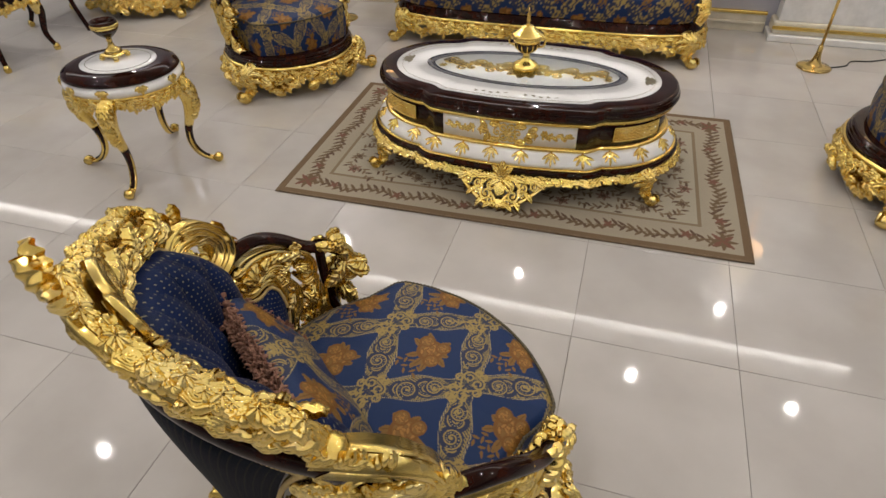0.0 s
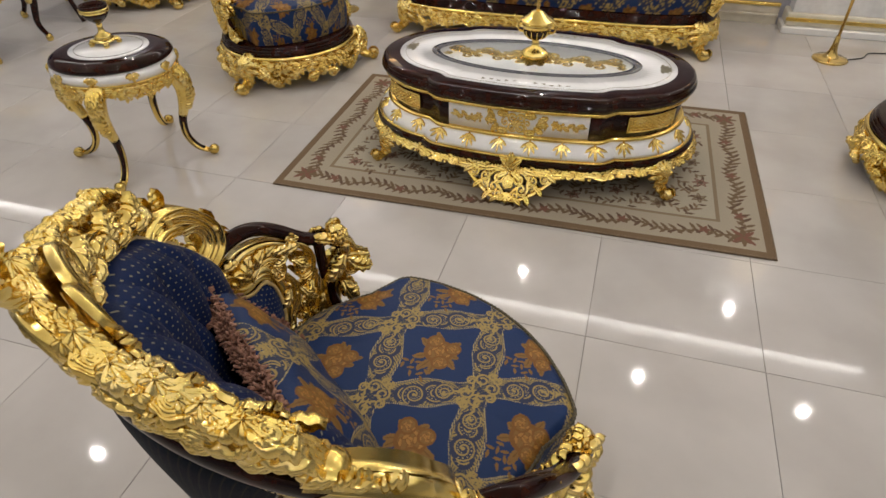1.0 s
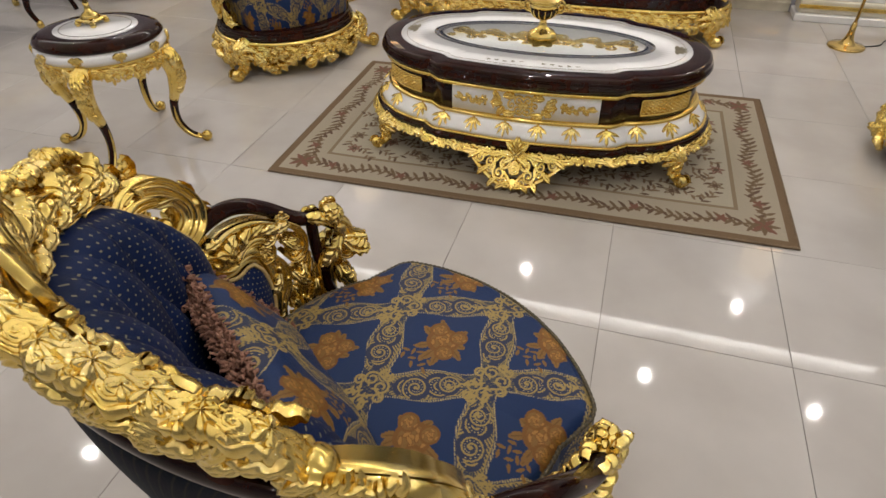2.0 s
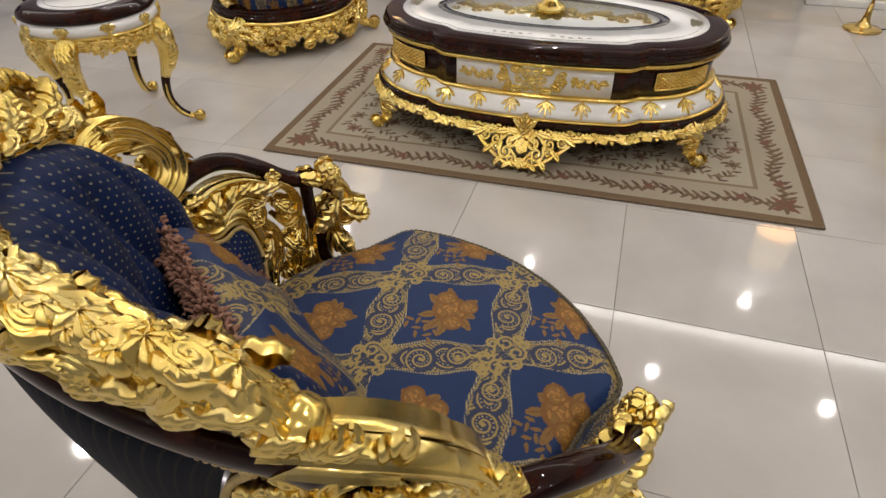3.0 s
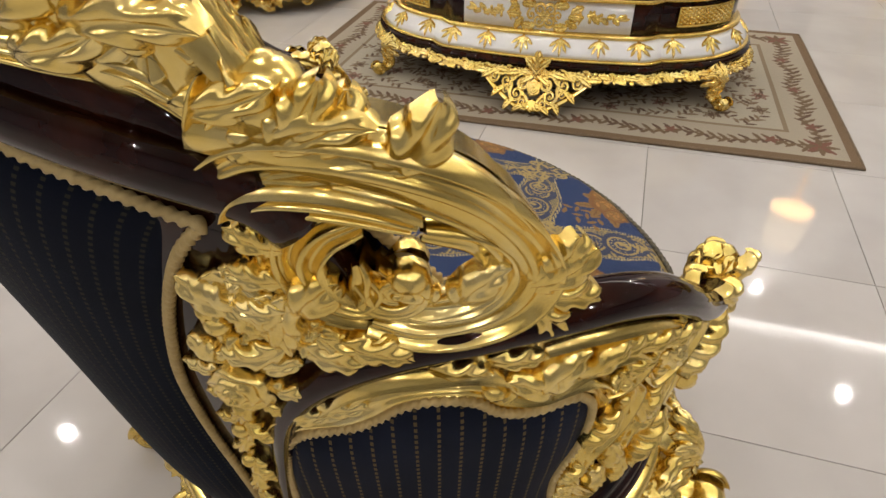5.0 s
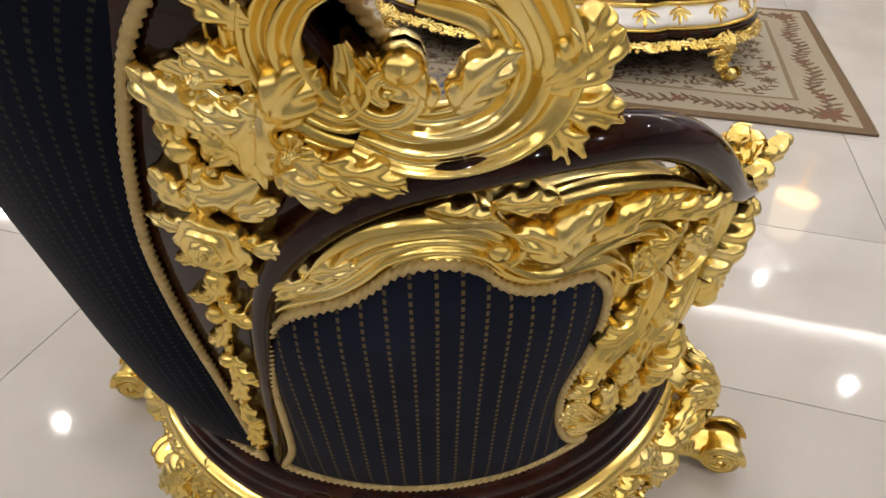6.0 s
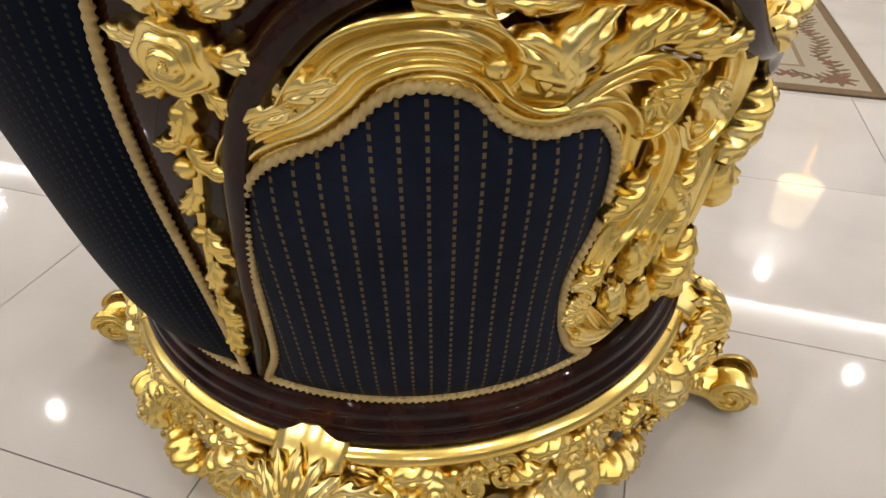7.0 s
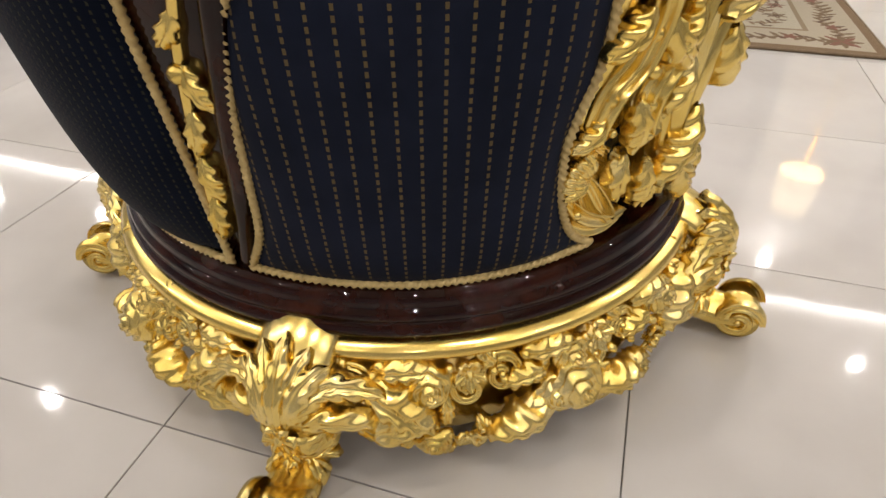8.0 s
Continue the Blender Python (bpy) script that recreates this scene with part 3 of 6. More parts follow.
cove = thing("cove_light", pose(0, 3.0, 2.79), "long white LED strip in the ceiling cove", "light")
part("strip", box(X0 + 0.1, 0.0, 0.0, 2.56, 0.028, 0.06), COVE_GLOW, cove, smooth=False)
part("channel", box(X0 + 0.1, -0.015, -0.014, 2.56, 0.028, -0.001), CEIL, cove, smooth=False)

ring = lathe([(0.030, 0.0), (0.044, 0.0), (0.048, -0.006), (0.044, -0.009), (0.033, -0.006), (0.029, 0.0)], 24)
ring_mesh, lens_mesh = mesh_of("bezel", ring, CEIL), mesh_of("lens", lathe([(0.001, -0.001), (0.028, -0.001), (0.028, -0.003), (0.001, -0.003)], 20), LENS_GLOW)
for x, y in DOWNLIGHTS:
    z = 2.75 if y > 3 else CEILING
    d = thing("downlight", pose(x, y, z), "small round recessed ceiling spotlight", "light", "ceiling spotlights")
    part("bezel", ring_mesh, None, d)
    part("lens", lens_mesh, None, d)
    lamp = bpy.data.lights.new("downlight_lamp", "AREA")
    lamp.shape, lamp.size, lamp.energy, lamp.color, lamp.spread = "DISK", 0.05, DOWN_WATTS, (1.0, 0.96, 0.91), radians(178)
    lo = new("downlight_lamp", lamp)
    lo.matrix_basis = pose(x, y, z - 0.012)


# ---- rug ----
RUG = pose(-0.455, 1.295, 0, 0, 0, 0.96)


def rug():
    hx, hy = 1.145, 0.679
    nx, ny = 820, 486
    X, Y = np.linspace(-hx, hx, nx), np.linspace(-hy, hy, ny)
    img = rug_pattern(X, Y)
    gx, gy = np.meshgrid(X, Y, indexing="ij")
    d = np.minimum(hx - np.abs(gx), hy - np.abs(gy))
    z = 0.009 * np.clip(d / 0.006, 0.1, 1) ** 0.5 + 0.0012 * np.sin(gx * 9 + 2 * np.sin(gy * 5)) + 0.001 * (img[..., 0] < 0.2) * -1 + 0.0015
    g = Geo().add(np.stack([gx, gy, z], -1), grid_faces(nx, ny))
    t = thing("rug", RUG, "taupe wool rug with brown leafy vine border under the coffee table", "rug")
    part("woven_field", g, RUG_PILE, t, colours=img.reshape(-1, 3))
    b = Geo()
    corners = [(-hx, -hy), (hx, -hy), (hx, hy), (-hx, hy)]
    loop = [np.linspace(np.array(a), np.array(c), 20, endpoint=False) for a, c in zip(corners, corners[1:] + corners[:1])]
    loop = np.concatenate(loop)
    b.join(tube(np.c_[loop, np.full(len(loop), 0.0055)], 0.006, 8, closed=True))
    part("binding", b, surface("rug_binding", [(0.12, 0.08, 0.045), (0.17, 0.115, 0.065)], 40, 0.9, bumps=0.5, bump_scale=300), t, "brown stitched edge")
    return t


rug()


# ---- armchair ----
UR, BACK_OUT = 0.45, 0.020


def shell_radius(z):
    q = np.maximum(0, z - 0.26)
    return 0.40 + 0.10 * q + 0.06 * q * q


def on_shell(p):
    th, z = p[:, 0] / UR, p[:, 1]
    r = shell_radius(z) + p[:, 2] + BACK_OUT * np.clip(-np.sin(th), 0, 1) ** 6 * np.clip((z - 0.27) / 0.8, 0, 0.85)
    return np.stack([r * np.cos(th), r * np.sin(th), z], 1)


def on_shell_inside(p):
    return on_shell(p * [1, 1, -1] + [0, 0, -0.03])


def on_shell_thin(p):
    return on_shell(p * [1, 1, -1] + [0, 0, -0.012])


def deg(a):
    return radians(a) * UR


def pts(rows):
    """(angle, height) pairs as flat points."""
    return [(deg(a), z) for a, z in rows]


def mirror_geo(g):
    out = Geo()
    out.add(np.concatenate(g.v) * [-1, 1, 1], g.f)
    return out


def crest_top(phi):
    return np.interp(np.abs(phi), (0, 8, 16, 22, 30, 38, 42, 45, 49), (1.18, 1.15, 1.11, 1.105, 1.078, 1.070, 1.040, 0.985, 0.94))


def crest_low(phi):
    return np.interp(np.abs(phi), (0, 20, 30, 37, 41, 44, 49), (1.0, 0.978, 0.957, 0.942, 0.925, 0.90, 0.885))


def on_crest(p):
    """Flat (along, across, up) points on the upper edge of the crest."""
    th = p[:, 0] / UR
    z = crest_top(np.degrees(th) + 90) - 0.040
    r = shell_radius(z) - 0.004 + p[:, 1] + BACK_OUT * np.clip(-np.sin(th), 0, 1) ** 6 * np.clip((z - 0.27) / 0.8, 0, 0.85)
    return np.stack([r * np.cos(th), r * np.sin(th), z + p[:, 2]], 1)


def apron_map(p):
    th, z = p[:, 0] / UR, p[:, 1]
    r = 0.428 + 0.22 * (0.205 - z) - 0.5 * np.maximum(0, 0.09 - z) + 1.35 * p[:, 2]
    return np.stack([r * np.cos(th), r * np.sin(th), z], 1)


LEGS = (29, 151, -54, -126)
LEG_PATH = smooth_path([(0.40, 0.215), (0.445, 0.195), (0.478, 0.155), (0.478, 0.112), (0.462, 0.075), (0.470, 0.046), (0.508, 0.034), (0.548, 0.036)], 26)


LEG_Q, LEG_HALF, LEG_DEEP = (0, 0.2, 0.5, 0.75, 0.9, 1), (0.046, 0.045, 0.038, 0.031, 0.034, 0.034), (0.022, 0.024, 0.023, 0.023, 0.026, 0.028)


def leg_map(p):
    """Flat (across, along the leg from the top, height) on the outer face of the leg, the leg in the x-z plane."""
    s = np.r_[0, np.cumsum(np.linalg.norm(np.diff(LEG_PATH, axis=0), axis=1))]
    q = np.clip(p[:, 1], 0, s[-1])
    x, z = np.interp(q, s, LEG_PATH[:, 0]), np.interp(q, s, LEG_PATH[:, 1])
    tan = np.gradient(LEG_PATH, axis=0)
    tx, tz = np.interp(q, s, tan[:, 0]), np.interp(q, s, tan[:, 1])
    n = np.hypot(tx, tz)
    nx, nz = -tz / n, tx / n
    over = p[:, 1] - q
    k = q / s[-1]
    half, deep = np.interp(k, LEG_Q, LEG_HALF), np.interp(k, LEG_Q, LEG_DEEP)
    h = p[:, 2] + deep * np.sqrt(np.maximum(0.04, 1 - (p[:, 0] / half) ** 2)) - 0.5 * np.maximum(0, np.abs(p[:, 0]) - half)
    return np.stack([x + nx * h + tx / n * over, p[:, 0], z + nz * h + tz / n * over], 1)


def leg_geo():
    n = len(LEG_PATH)
    q = np.linspace(0, 1, n)
    half, deep = np.interp(q, LEG_Q, LEG_HALF), np.interp(q, LEG_Q, LEG_DEEP)
    tan = np.gradient(LEG_PATH, axis=0)
    tan /= np.linalg.norm(tan, axis=1)[:, None]
    a = np.linspace(0, 2 * np.pi, 14, endpoint=False)
    v = np.zeros((n, 14, 3))
    v[..., 0] = LEG_PATH[:, None, 0] - tan[:, None, 1] * deep[:, None] * np.sin(a)
    v[..., 1] = half[:, None] * np.cos(a) * (1 + 0.08 * np.cos(4 * a))
    v[..., 2] = np.maximum(0.001, LEG_PATH[:, None, 1] + tan[:, None, 0] * deep[:, None] * np.sin(a))
    body = Geo().add(v, grid_faces(n, 14, False, True) + [tuple(range(14))[::-1], tuple((n - 1) * 14 + i for i in range(14))])
    # rolled toe
    for side in (-1, 1):
        p, f, _ = scroll(0.036, 1.5, 0.28, 1.0)
        p = np.stack([p[:, 0] + 0.548, side * (0.026 + p[:, 2]), np.maximum(0.001, p[:, 1] + 0.038)], 1)
        body.add(p, f)
    v2 = lathe([(0.001, -0.028), (0.031, -0.028), (0.035, 0), (0.031, 0.028), (0.001, 0.028)], 20)
    body.join(v2.map(lambda p: np.stack([p[:, 0] + 0.548, p[:, 2], np.maximum(0.001, p[:, 1] + 0.036)], 1)))
    leaves = Geo()
    for k in range(7):
        q = (k - 3) / 3
        put(leaves, leaf(0.080 - 0.020 * abs(q), 0.0140, -0.9 * q, 0.25, 4, 0.12), 0.006 * q * 3, 0.118 - 0.006 * abs(q), 180 + 25 * q, h=0.001 + 0.004 * (k % 2))
    for s in (-1, 1):
        put(leaves, leaf(0.085, 0.018, -0.9 * s, 0.4, 4, 0.14), s * 0.024, 0.090, 180 + 62 * s, h=-0.004)
        put(leaves, leaf(0.075, 0.017, -0.9 * s, 0.4, 3, 0.14), s * 0.024, 0.120, 180 + 84 * s, h=-0.004)
        put(leaves, leaf(0.060, 0.014, 0.6 * s, 0.3, 3), s * 0.012, 0.132, -18 * s)
        put(leaves, leaf(0.050, 0.013, 0.8 * s, 0.3, 3), s * 0.010, 0.180, -26 * s)
        put(leaves, scroll(0.020, 1.2, 0.3), s * 0.030, 0.152, 0, s < 0)
    put(leaves, leaf(0.07, 0.015, 0, 0.3, 3), 0, 0.140, 0)
    put(leaves, flower(0.020, 6), 0, 0.132, 0, h=0.008)
    for q in (-1, 0, 1):
        put(leaves, leaf(0.050, 0.014, 0.3 * q, 0.3, 3), 0.016 * q, 0.205, 14 * q * -1, h=0.0)
    carved_leaves = [(kind, mesh_of(kind, Geo().add(leg_map(v), f), GOLD, fix=False)) for kind, v, f in leaves.items]
    return body, carved_leaves


def foliage_run(g, u0, u1, zfn, size, rng, low=True):
    """Alternate scrolls, leaves and flowers from u0 to u1 along the height zfn(u)."""
    u = u0
    k = 0
    while u < u1:
        z = zfn(u)
        s = size * rng.uniform(0.85, 1.15)
        flip = k % 2 == 0
        kind = k % 4
        if kind == 0:
            put(g, scroll(0.62 * s, 1.35, 0.26, tail=0.5 * s), u, z, rng.uniform(-40, 40), flip)
            put(g, leaf(1.1 * s, 0.27 * s, 0.9 if flip else -0.9, 0.2), u, z + 0.3 * s, 60 if flip else -60)
        elif kind == 1:
            put(g, leaf(1.5 * s, 0.34 * s, 0.7, 0.22), u - 0.4 * s, z + 0.35 * s, -70)
            put(g, leaf(1.3 * s, 0.30 * s, -0.7, 0.22), u + 0.4 * s, z - 0.1 * s, 80)
        elif kind == 2:
            put(g, rose(0.56 * s), u, z, rng.uniform(0, 90), h=0.006)
            put(g, leaf(0.9 * s, 0.25 * s, 0.6, 0.2), u + 0.3 * s, z - 0.35 * s, 200)
            put(g, leaf(0.9 * s, 0.25 * s, -0.6, 0.2), u - 0.3 * s, z + 0.35 * s, 30)
        else:
            put(g, flower(0.46 * s, 5), u, z + 0.2 * s, rng.uniform(0, 70), h=0.006)
            put(g, scroll(0.45 * s, 1.2, 0.28, tail=0.3 * s), u, z - 0.4 * s, 180, flip)
        for b in range(3):
            put(g, ball(0.13 * s), u + rng.uniform(-0.6, 0.6) * s, z + rng.uniform(-0.6, 0.6) * s, h=0.006)
        u += 0.95 * s
        k += 1


def apron_low(th):
    """The lower edge of the seat-rail carving, degrees round the chair."""
    gap = np.min([np.abs((th - a + 180) % 360 - 180) for a in LEGS], axis=0)
    return 0.066 + 0.045 * np.cos(np.radians(gap) * 7.5) * np.clip(gap / 10, 0, 1) - 0.02 * np.clip(1 - gap / 9, 0, 1)


def armchair():
    rng = random.Random(3)
    chair = thing("armchair", pose(0, 0, 0), "baroque gilded tub armchair with navy upholstery and blue brocade seat", "armchair", "salon armchairs")
    circle = np.radians(np.linspace(0, 360, 145)[:-1])

    def turned(profile):
        v = np.stack([np.stack([r * np.cos(circle), r * np.sin(circle), np.full(144, z)], 1) for r, z in profile])
        n = len(profile)
        return Geo().add(v, grid_faces(n, 144, False, True) + [tuple(range(144))[::-1], tuple((n - 1) * 144 + i for i in range(144))])

    # seat rail: lacquered band over a gilt bead
    part("seat_rail", turned([(0.36, 0.209), (0.424, 0.209), (0.4300, 0.2125), (0.4325, 0.218), (0.4310, 0.2235), (0.4265, 0.2275), (0.4250, 0.2295), (0.4265, 0.2320), (0.4270, 0.2365), (0.4250, 0.2410), (0.4205, 0.2440), (0.4190, 0.2460), (0.4195, 0.2500), (0.4170, 0.2560), (0.4120, 0.2615), (0.4050, 0.2655), (0.36, 0.268)]), WOOD, chair, "dark lacquered oval seat rail")
    part("gilt_bead", turned([(0.37, 0.186), (0.436, 0.186), (0.444, 0.191), (0.446, 0.198), (0.440, 0.205), (0.428, 0.209), (0.37, 0.2085)]), GOLD_PLAIN, chair, "gilt bead under the seat rail")

    # carved apron
    apron = Geo()
    th = np.linspace(-180, 180, 181)[:-1]
    low = apron_low(th)
    rows = np.linspace(0, 1, 7)
    flat = np.stack([np.stack([np.radians(th) * UR, low + 0.012 + (0.19 - low - 0.012) * q, np.full(180, -0.016)], 1) for q in rows])
    apron.add(apron_map(flat.reshape(-1, 3)), grid_faces(7, 180, False, True))
    flat2 = flat - [0, 0, 0.012]
    apron.add(apron_map(flat2.reshape(-1, 3)), grid_faces(7, 180, False, True))
    orn = Geo()
    order = sorted(LEGS)
    for a, b in zip(order, order[1:] + [order[0] + 360]):
        u0, u1 = deg(a + 8), deg(b - 8)
        foliage_run(orn, u0, u1, lambda u: 0.155, 0.044, rng)
        foliage_run(orn, u0 + 0.02, u1, lambda u: float(apron_low(np.array([math.degrees(u / UR)]))[0]) + 0.032, 0.040, rng)
        mid = (u0 + u1) / 2
        put(orn, rose(0.034), mid, 0.12, 10, h=0.012)
        for s in (-1, 1):
            put(orn, scroll(0.034, 1.4, 0.26, tail=0.03), mid + s * 0.075, 0.075, 180, s < 0, h=0.004)
            put(orn, leaf(0.085, 0.022, s * 0.9, 0.25), mid + s * 0.03, 0.09, -s * 80, h=0.006)
            put(orn, leaf(0.10, 0.026, -s * 0.6, 0.25), (u0 if s < 0 else u1) - s * 0.01, 0.16, s * 110, h=0.004)
            put(orn, leaf(0.09, 0.026, s * 0.7, 0.25), (u0 if s < 0 else u1) - s * 0.005, 0.10, s * 80, h=0.004)
        n = int((u1 - u0) / 0.022)
        for k in range(n + 1):
            u = u0 + (u1 - u0) * k / n
            z = float(apron_low(np.array([math.degrees(u / UR)]))[0])
            put(orn, leaf(0.03, 0.011, 0.8 if k % 2 else -0.8, 0.2, 2), u, z + 0.02, 150 if k % 2 else 210)
    apron.join(orn.map(apron_map))
    part("apron", apron, GOLD, chair, "gilded apron carved with roses, leaves and scrolls")

    # legs
    body, leaves = leg_geo()
    leg_mesh = mesh_of("leg", body, GOLD)
    for a in LEGS:
        leg = part("leg", leg_mesh, None, chair, m=pose(0, 0, 0, 0, 0, a))
        for kind, me in leaves:
            part(kind, me, None, leg)

    # seat cushion with brocade
    def seat_edge(a):
        """Plan outline of the cushion by angle."""
        d = math.degrees(math.atan2(math.sin(a), abs(math.cos(a))))
        return float(np.interp(d, (-90, -20, 10, 22, 30, 36, 40, 47, 60, 75, 90), (0.352, 0.352, 0.345, 0.345, 0.368, 0.392, 0.396, 0.385, 0.368, 0.357, 0.353)))

    n_r, n_a = 230, 1000
    ang = np.linspace(-np.pi, np.pi, n_a, endpoint=False)
    edge = np.array([seat_edge(a) for a in ang])
    q = np.linspace(0, 1, n_r)
    rr = q[:, None] * edge[None]
    X, Y = rr * np.cos(ang), rr * np.sin(ang)
    Z = 0.475 + 0.045 * (1 - q[:, None] ** 2.2) - 0.016 * np.clip((q[:, None] - 0.94) / 0.06, 0, 1) ** 2 + 0 * rr
    skirt_q = np.linspace(0, 1, 50)[1:]
    bulge = 1 + 0.030 * np.sin(np.pi * skirt_q)
    SX, SY = bulge[:, None] * (edge * np.cos(ang))[None], bulge[:, None] * (edge * np.sin(ang))[None]
    SZ = np.repeat((0.459 - (0.459 - 0.262) * skirt_q)[:, None], n_a, 1)
    gx = np.linspace(-0.45, 0.45, 1060)
    gy = np.linspace(-0.66, 0.46, 1320)
    img = brocade(gx, gy - 0.0)
    dist = np.concatenate([rr, edge[None] + 0.2 * skirt_q[:, None] + 0 * SX])
    PX, PY = dist * np.cos(ang), dist * np.sin(ang) - 0.105
    col = img[np.clip(np.searchsorted(gx, PX), 0, 1059), np.clip(np.searchsorted(gy, PY), 0, 1319)]
    V = np.stack([np.concatenate([X, SX]), np.concatenate([Y, SY]), np.concatenate([Z, SZ])], -1)
    seat = part("seat", Geo().add(V, grid_faces(n_r + 49, n_a, False, True)), BROCADE, chair, "blue brocade seat with gold scrolls and ochre roses", colours=col.reshape(-1, 3))
    piping = np.stack([edge * 1.004 * np.cos(ang), edge * 1.004 * np.sin(ang), np.full(n_a, 0.462)], 1)
    part("piping", tube(piping, 0.0048, 8, closed=True, ridges=2, twist=260), PIPING, seat, "twisted gold and black piping")

    # back: shell panels, cords
    bottom = pts([(-114.2, 0.272), (-100, 0.271), (-90, 0.271), (-80, 0.271), (-65.8, 0.272)])
    right = pts([(-65.8, 0.272), (-66.3, 0.43), (-66.5, 0.535), (-64.8, 0.638), (-61, 0.727), (-57.5, 0.79), (-54.5, 0.832), (-51.5, 0.860)])
    left = [(deg(-180) - u, v) for u, v in right]
    top = pts([(-128.5, 0.860), (-122, 0.882), (-114, 0.905), (-103, 0.935), (-90, 0.948), (-77, 0.935), (-66, 0.905), (-58, 0.882), (-51.5, 0.860)])
    n, m = 61, 61
    P = coons(bottom, top, left, right, n, m)
    s, t = np.linspace(-1, 1, n)[:, None], np.linspace(-1, 1, m)[None]
    h = 0.044 * (1 - s**4) * np.sqrt(1 - t**4) * (1 - 0.18 * t) + 0 * P[..., 0]
    flat = np.concatenate([P, h[..., None]], -1).reshape(-1, 3)
    uv = np.stack([np.repeat(np.linspace(0, 0.50, n)[:, None], m, 1), np.repeat(np.linspace(0, 0.68, m)[None], n, 0)], -1).reshape(-1, 2)
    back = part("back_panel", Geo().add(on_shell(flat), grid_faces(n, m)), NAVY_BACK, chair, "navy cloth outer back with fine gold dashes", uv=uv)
    rim = np.concatenate([P[:, 0], P[-1, 1:], P[::-1, -1][1:], P[0, ::-1][1:-1]])
    rim = smooth_path(np.vstack([rim, rim[:1]]), 1500)[:-1]
    ropep = on_shell(np.c_[rim, np.full(len(rim), 0.009)])
    rope_up = ropep * [1, 1, 0]
    part("cord", tube(ropep, 0.0043, 8, closed=True, ridges=2, twist=380, up=rope_up, depth=0.25), CORD, back, "twisted gold cord")

    # lacquered wood shell behind the cushions
    def slab(outline_low, outline_top, a0, a1, n, h0, h1):
        th = np.linspace(a0, a1, n)
        lo, hi = outline_low(th), outline_top(th)
        g = Geo()
        m = 14
        for hh in (h0, h1):
            f = np.stack([np.stack([np.radians(th) * UR, lo + (hi - lo) * k / (m - 1), np.full(n, hh)], 1) for k in range(m)])
            g.add(on_shell(f.reshape(-1, 3)), grid_faces(m, n))
        k = m * n
        for e in ([i for i in range(n)], [(m - 1) * n + i for i in range(n)], [j * n for j in range(m)], [j * n + n - 1 for j in range(m)]):
            g.f += [(p, q2, q2 + k, p + k) for p, q2 in zip(e, e[1:])]
        return g

    def stile_low(th):
        a = np.abs(th + 90)
        return np.interp(a, (0, 27.0, 29, 32, 36, 40, 46, 50), (0.27, 0.27, 0.36, 0.50, 0.62, 0.68, 0.715, 0.735))

    part("back_frame", slab(stile_low, lambda th: np.maximum(stile_low(th) + 0.02, np.interp(np.abs(th + 90), (0, 20, 32, 38, 43, 46, 50), (1.02, 1.0, 0.965, 0.945, 0.905, 0.85, 0.79))), -140, -40, 125, -0.024, 0.004), WOOD, chair, "dark lacquered curved back frame")

    # inner back cushion, tufted
    n, m = 121, 90
    phi = np.linspace(-57, 57, n)
    z0, ztop = 0.47, np.interp(np.abs(phi), (0, 25, 38, 48, 57), (1.0, 0.985, 0.94, 0.86, 0.76))
    t = np.linspace(0, 1, m)
    Z = z0 + (ztop[:, None] - z0) * t[None]
    A = np.radians(phi)[:, None] + 0 * Z
    body_h = 0.085 * (1 - (2 * t - 1) ** 6)[None] ** 0.5 * (1 - (np.abs(phi) / 57.5) ** 6)[:, None] ** 0.5
    rows = np.abs(np.sin(np.pi * (A * 3.3 / 1.0 + 1.6 * t[None]))) ** 0.55 * np.abs(np.sin(np.pi * (A * 3.3 / 1.0 - 1.6 * t[None] + 0.5))) ** 0.55
    H = -0.024 - body_h * (0.80 + 0.28 * rows)
    flat = np.stack([(A - math.pi / 2) * UR, Z, H], -1)
    uv = np.stack([A * 0.40, (Z - z0) * 1.02 + 0 * A], -1).reshape(-1, 2)
    cushion = part("back_cushion", Geo().add(on_shell(flat.reshape(-1, 3)), grid_faces(n, m)), NAVY_DOT, chair, "tufted navy satin inner back with tiny gold dots", uv=uv)
    edge_line = np.stack([(np.radians(phi) - math.pi / 2) * UR, ztop, np.full(n, -0.024)], 1)
    ep = on_shell(smooth_path(edge_line, 800))
    part("cord", tube(ep, 0.005, 8, ridges=2, twist=380, up=ep * [1, 1, 0], depth=0.25), CORD, cushion, "twisted gold cord")

    # lacquered moulding between the back panel and the crest
    lip = smooth_path(pts([(-135.5, 0.862), (-133.5, 0.883), (-130, 0.898), (-122, 0.918), (-112, 0.942), (-102, 0.962), (-90, 0.972), (-78, 0.962), (-68, 0.942), (-58, 0.918), (-50, 0.898), (-46.5, 0.883), (-44.5, 0.862)]), 120)
    lp = on_shell(np.c_[lip, np.full(120, 0.010)])
    part("back_moulding", tube(lp, 0.019, 14, flat=0.55, up=lp * [1, 1, 0]), WOOD, chair, "dark lacquered rounded moulding under the crest")

    # gilded crest: a solid rail, leaves and blossoms on both faces and along the top
    th = np.linspace(-138.5, -41.5, 200)
    lo, hi = crest_low(th + 90), crest_top(th + 90) - 0.034
    hi = np.maximum(hi, lo + 0.03)
    ring_a = np.linspace(0, 2 * np.pi, 16, endpoint=False)
    wob = 0.0025 * np.sin(np.arange(200) * 0.55) + 0.0015 * np.sin(np.arange(200) * 1.3)
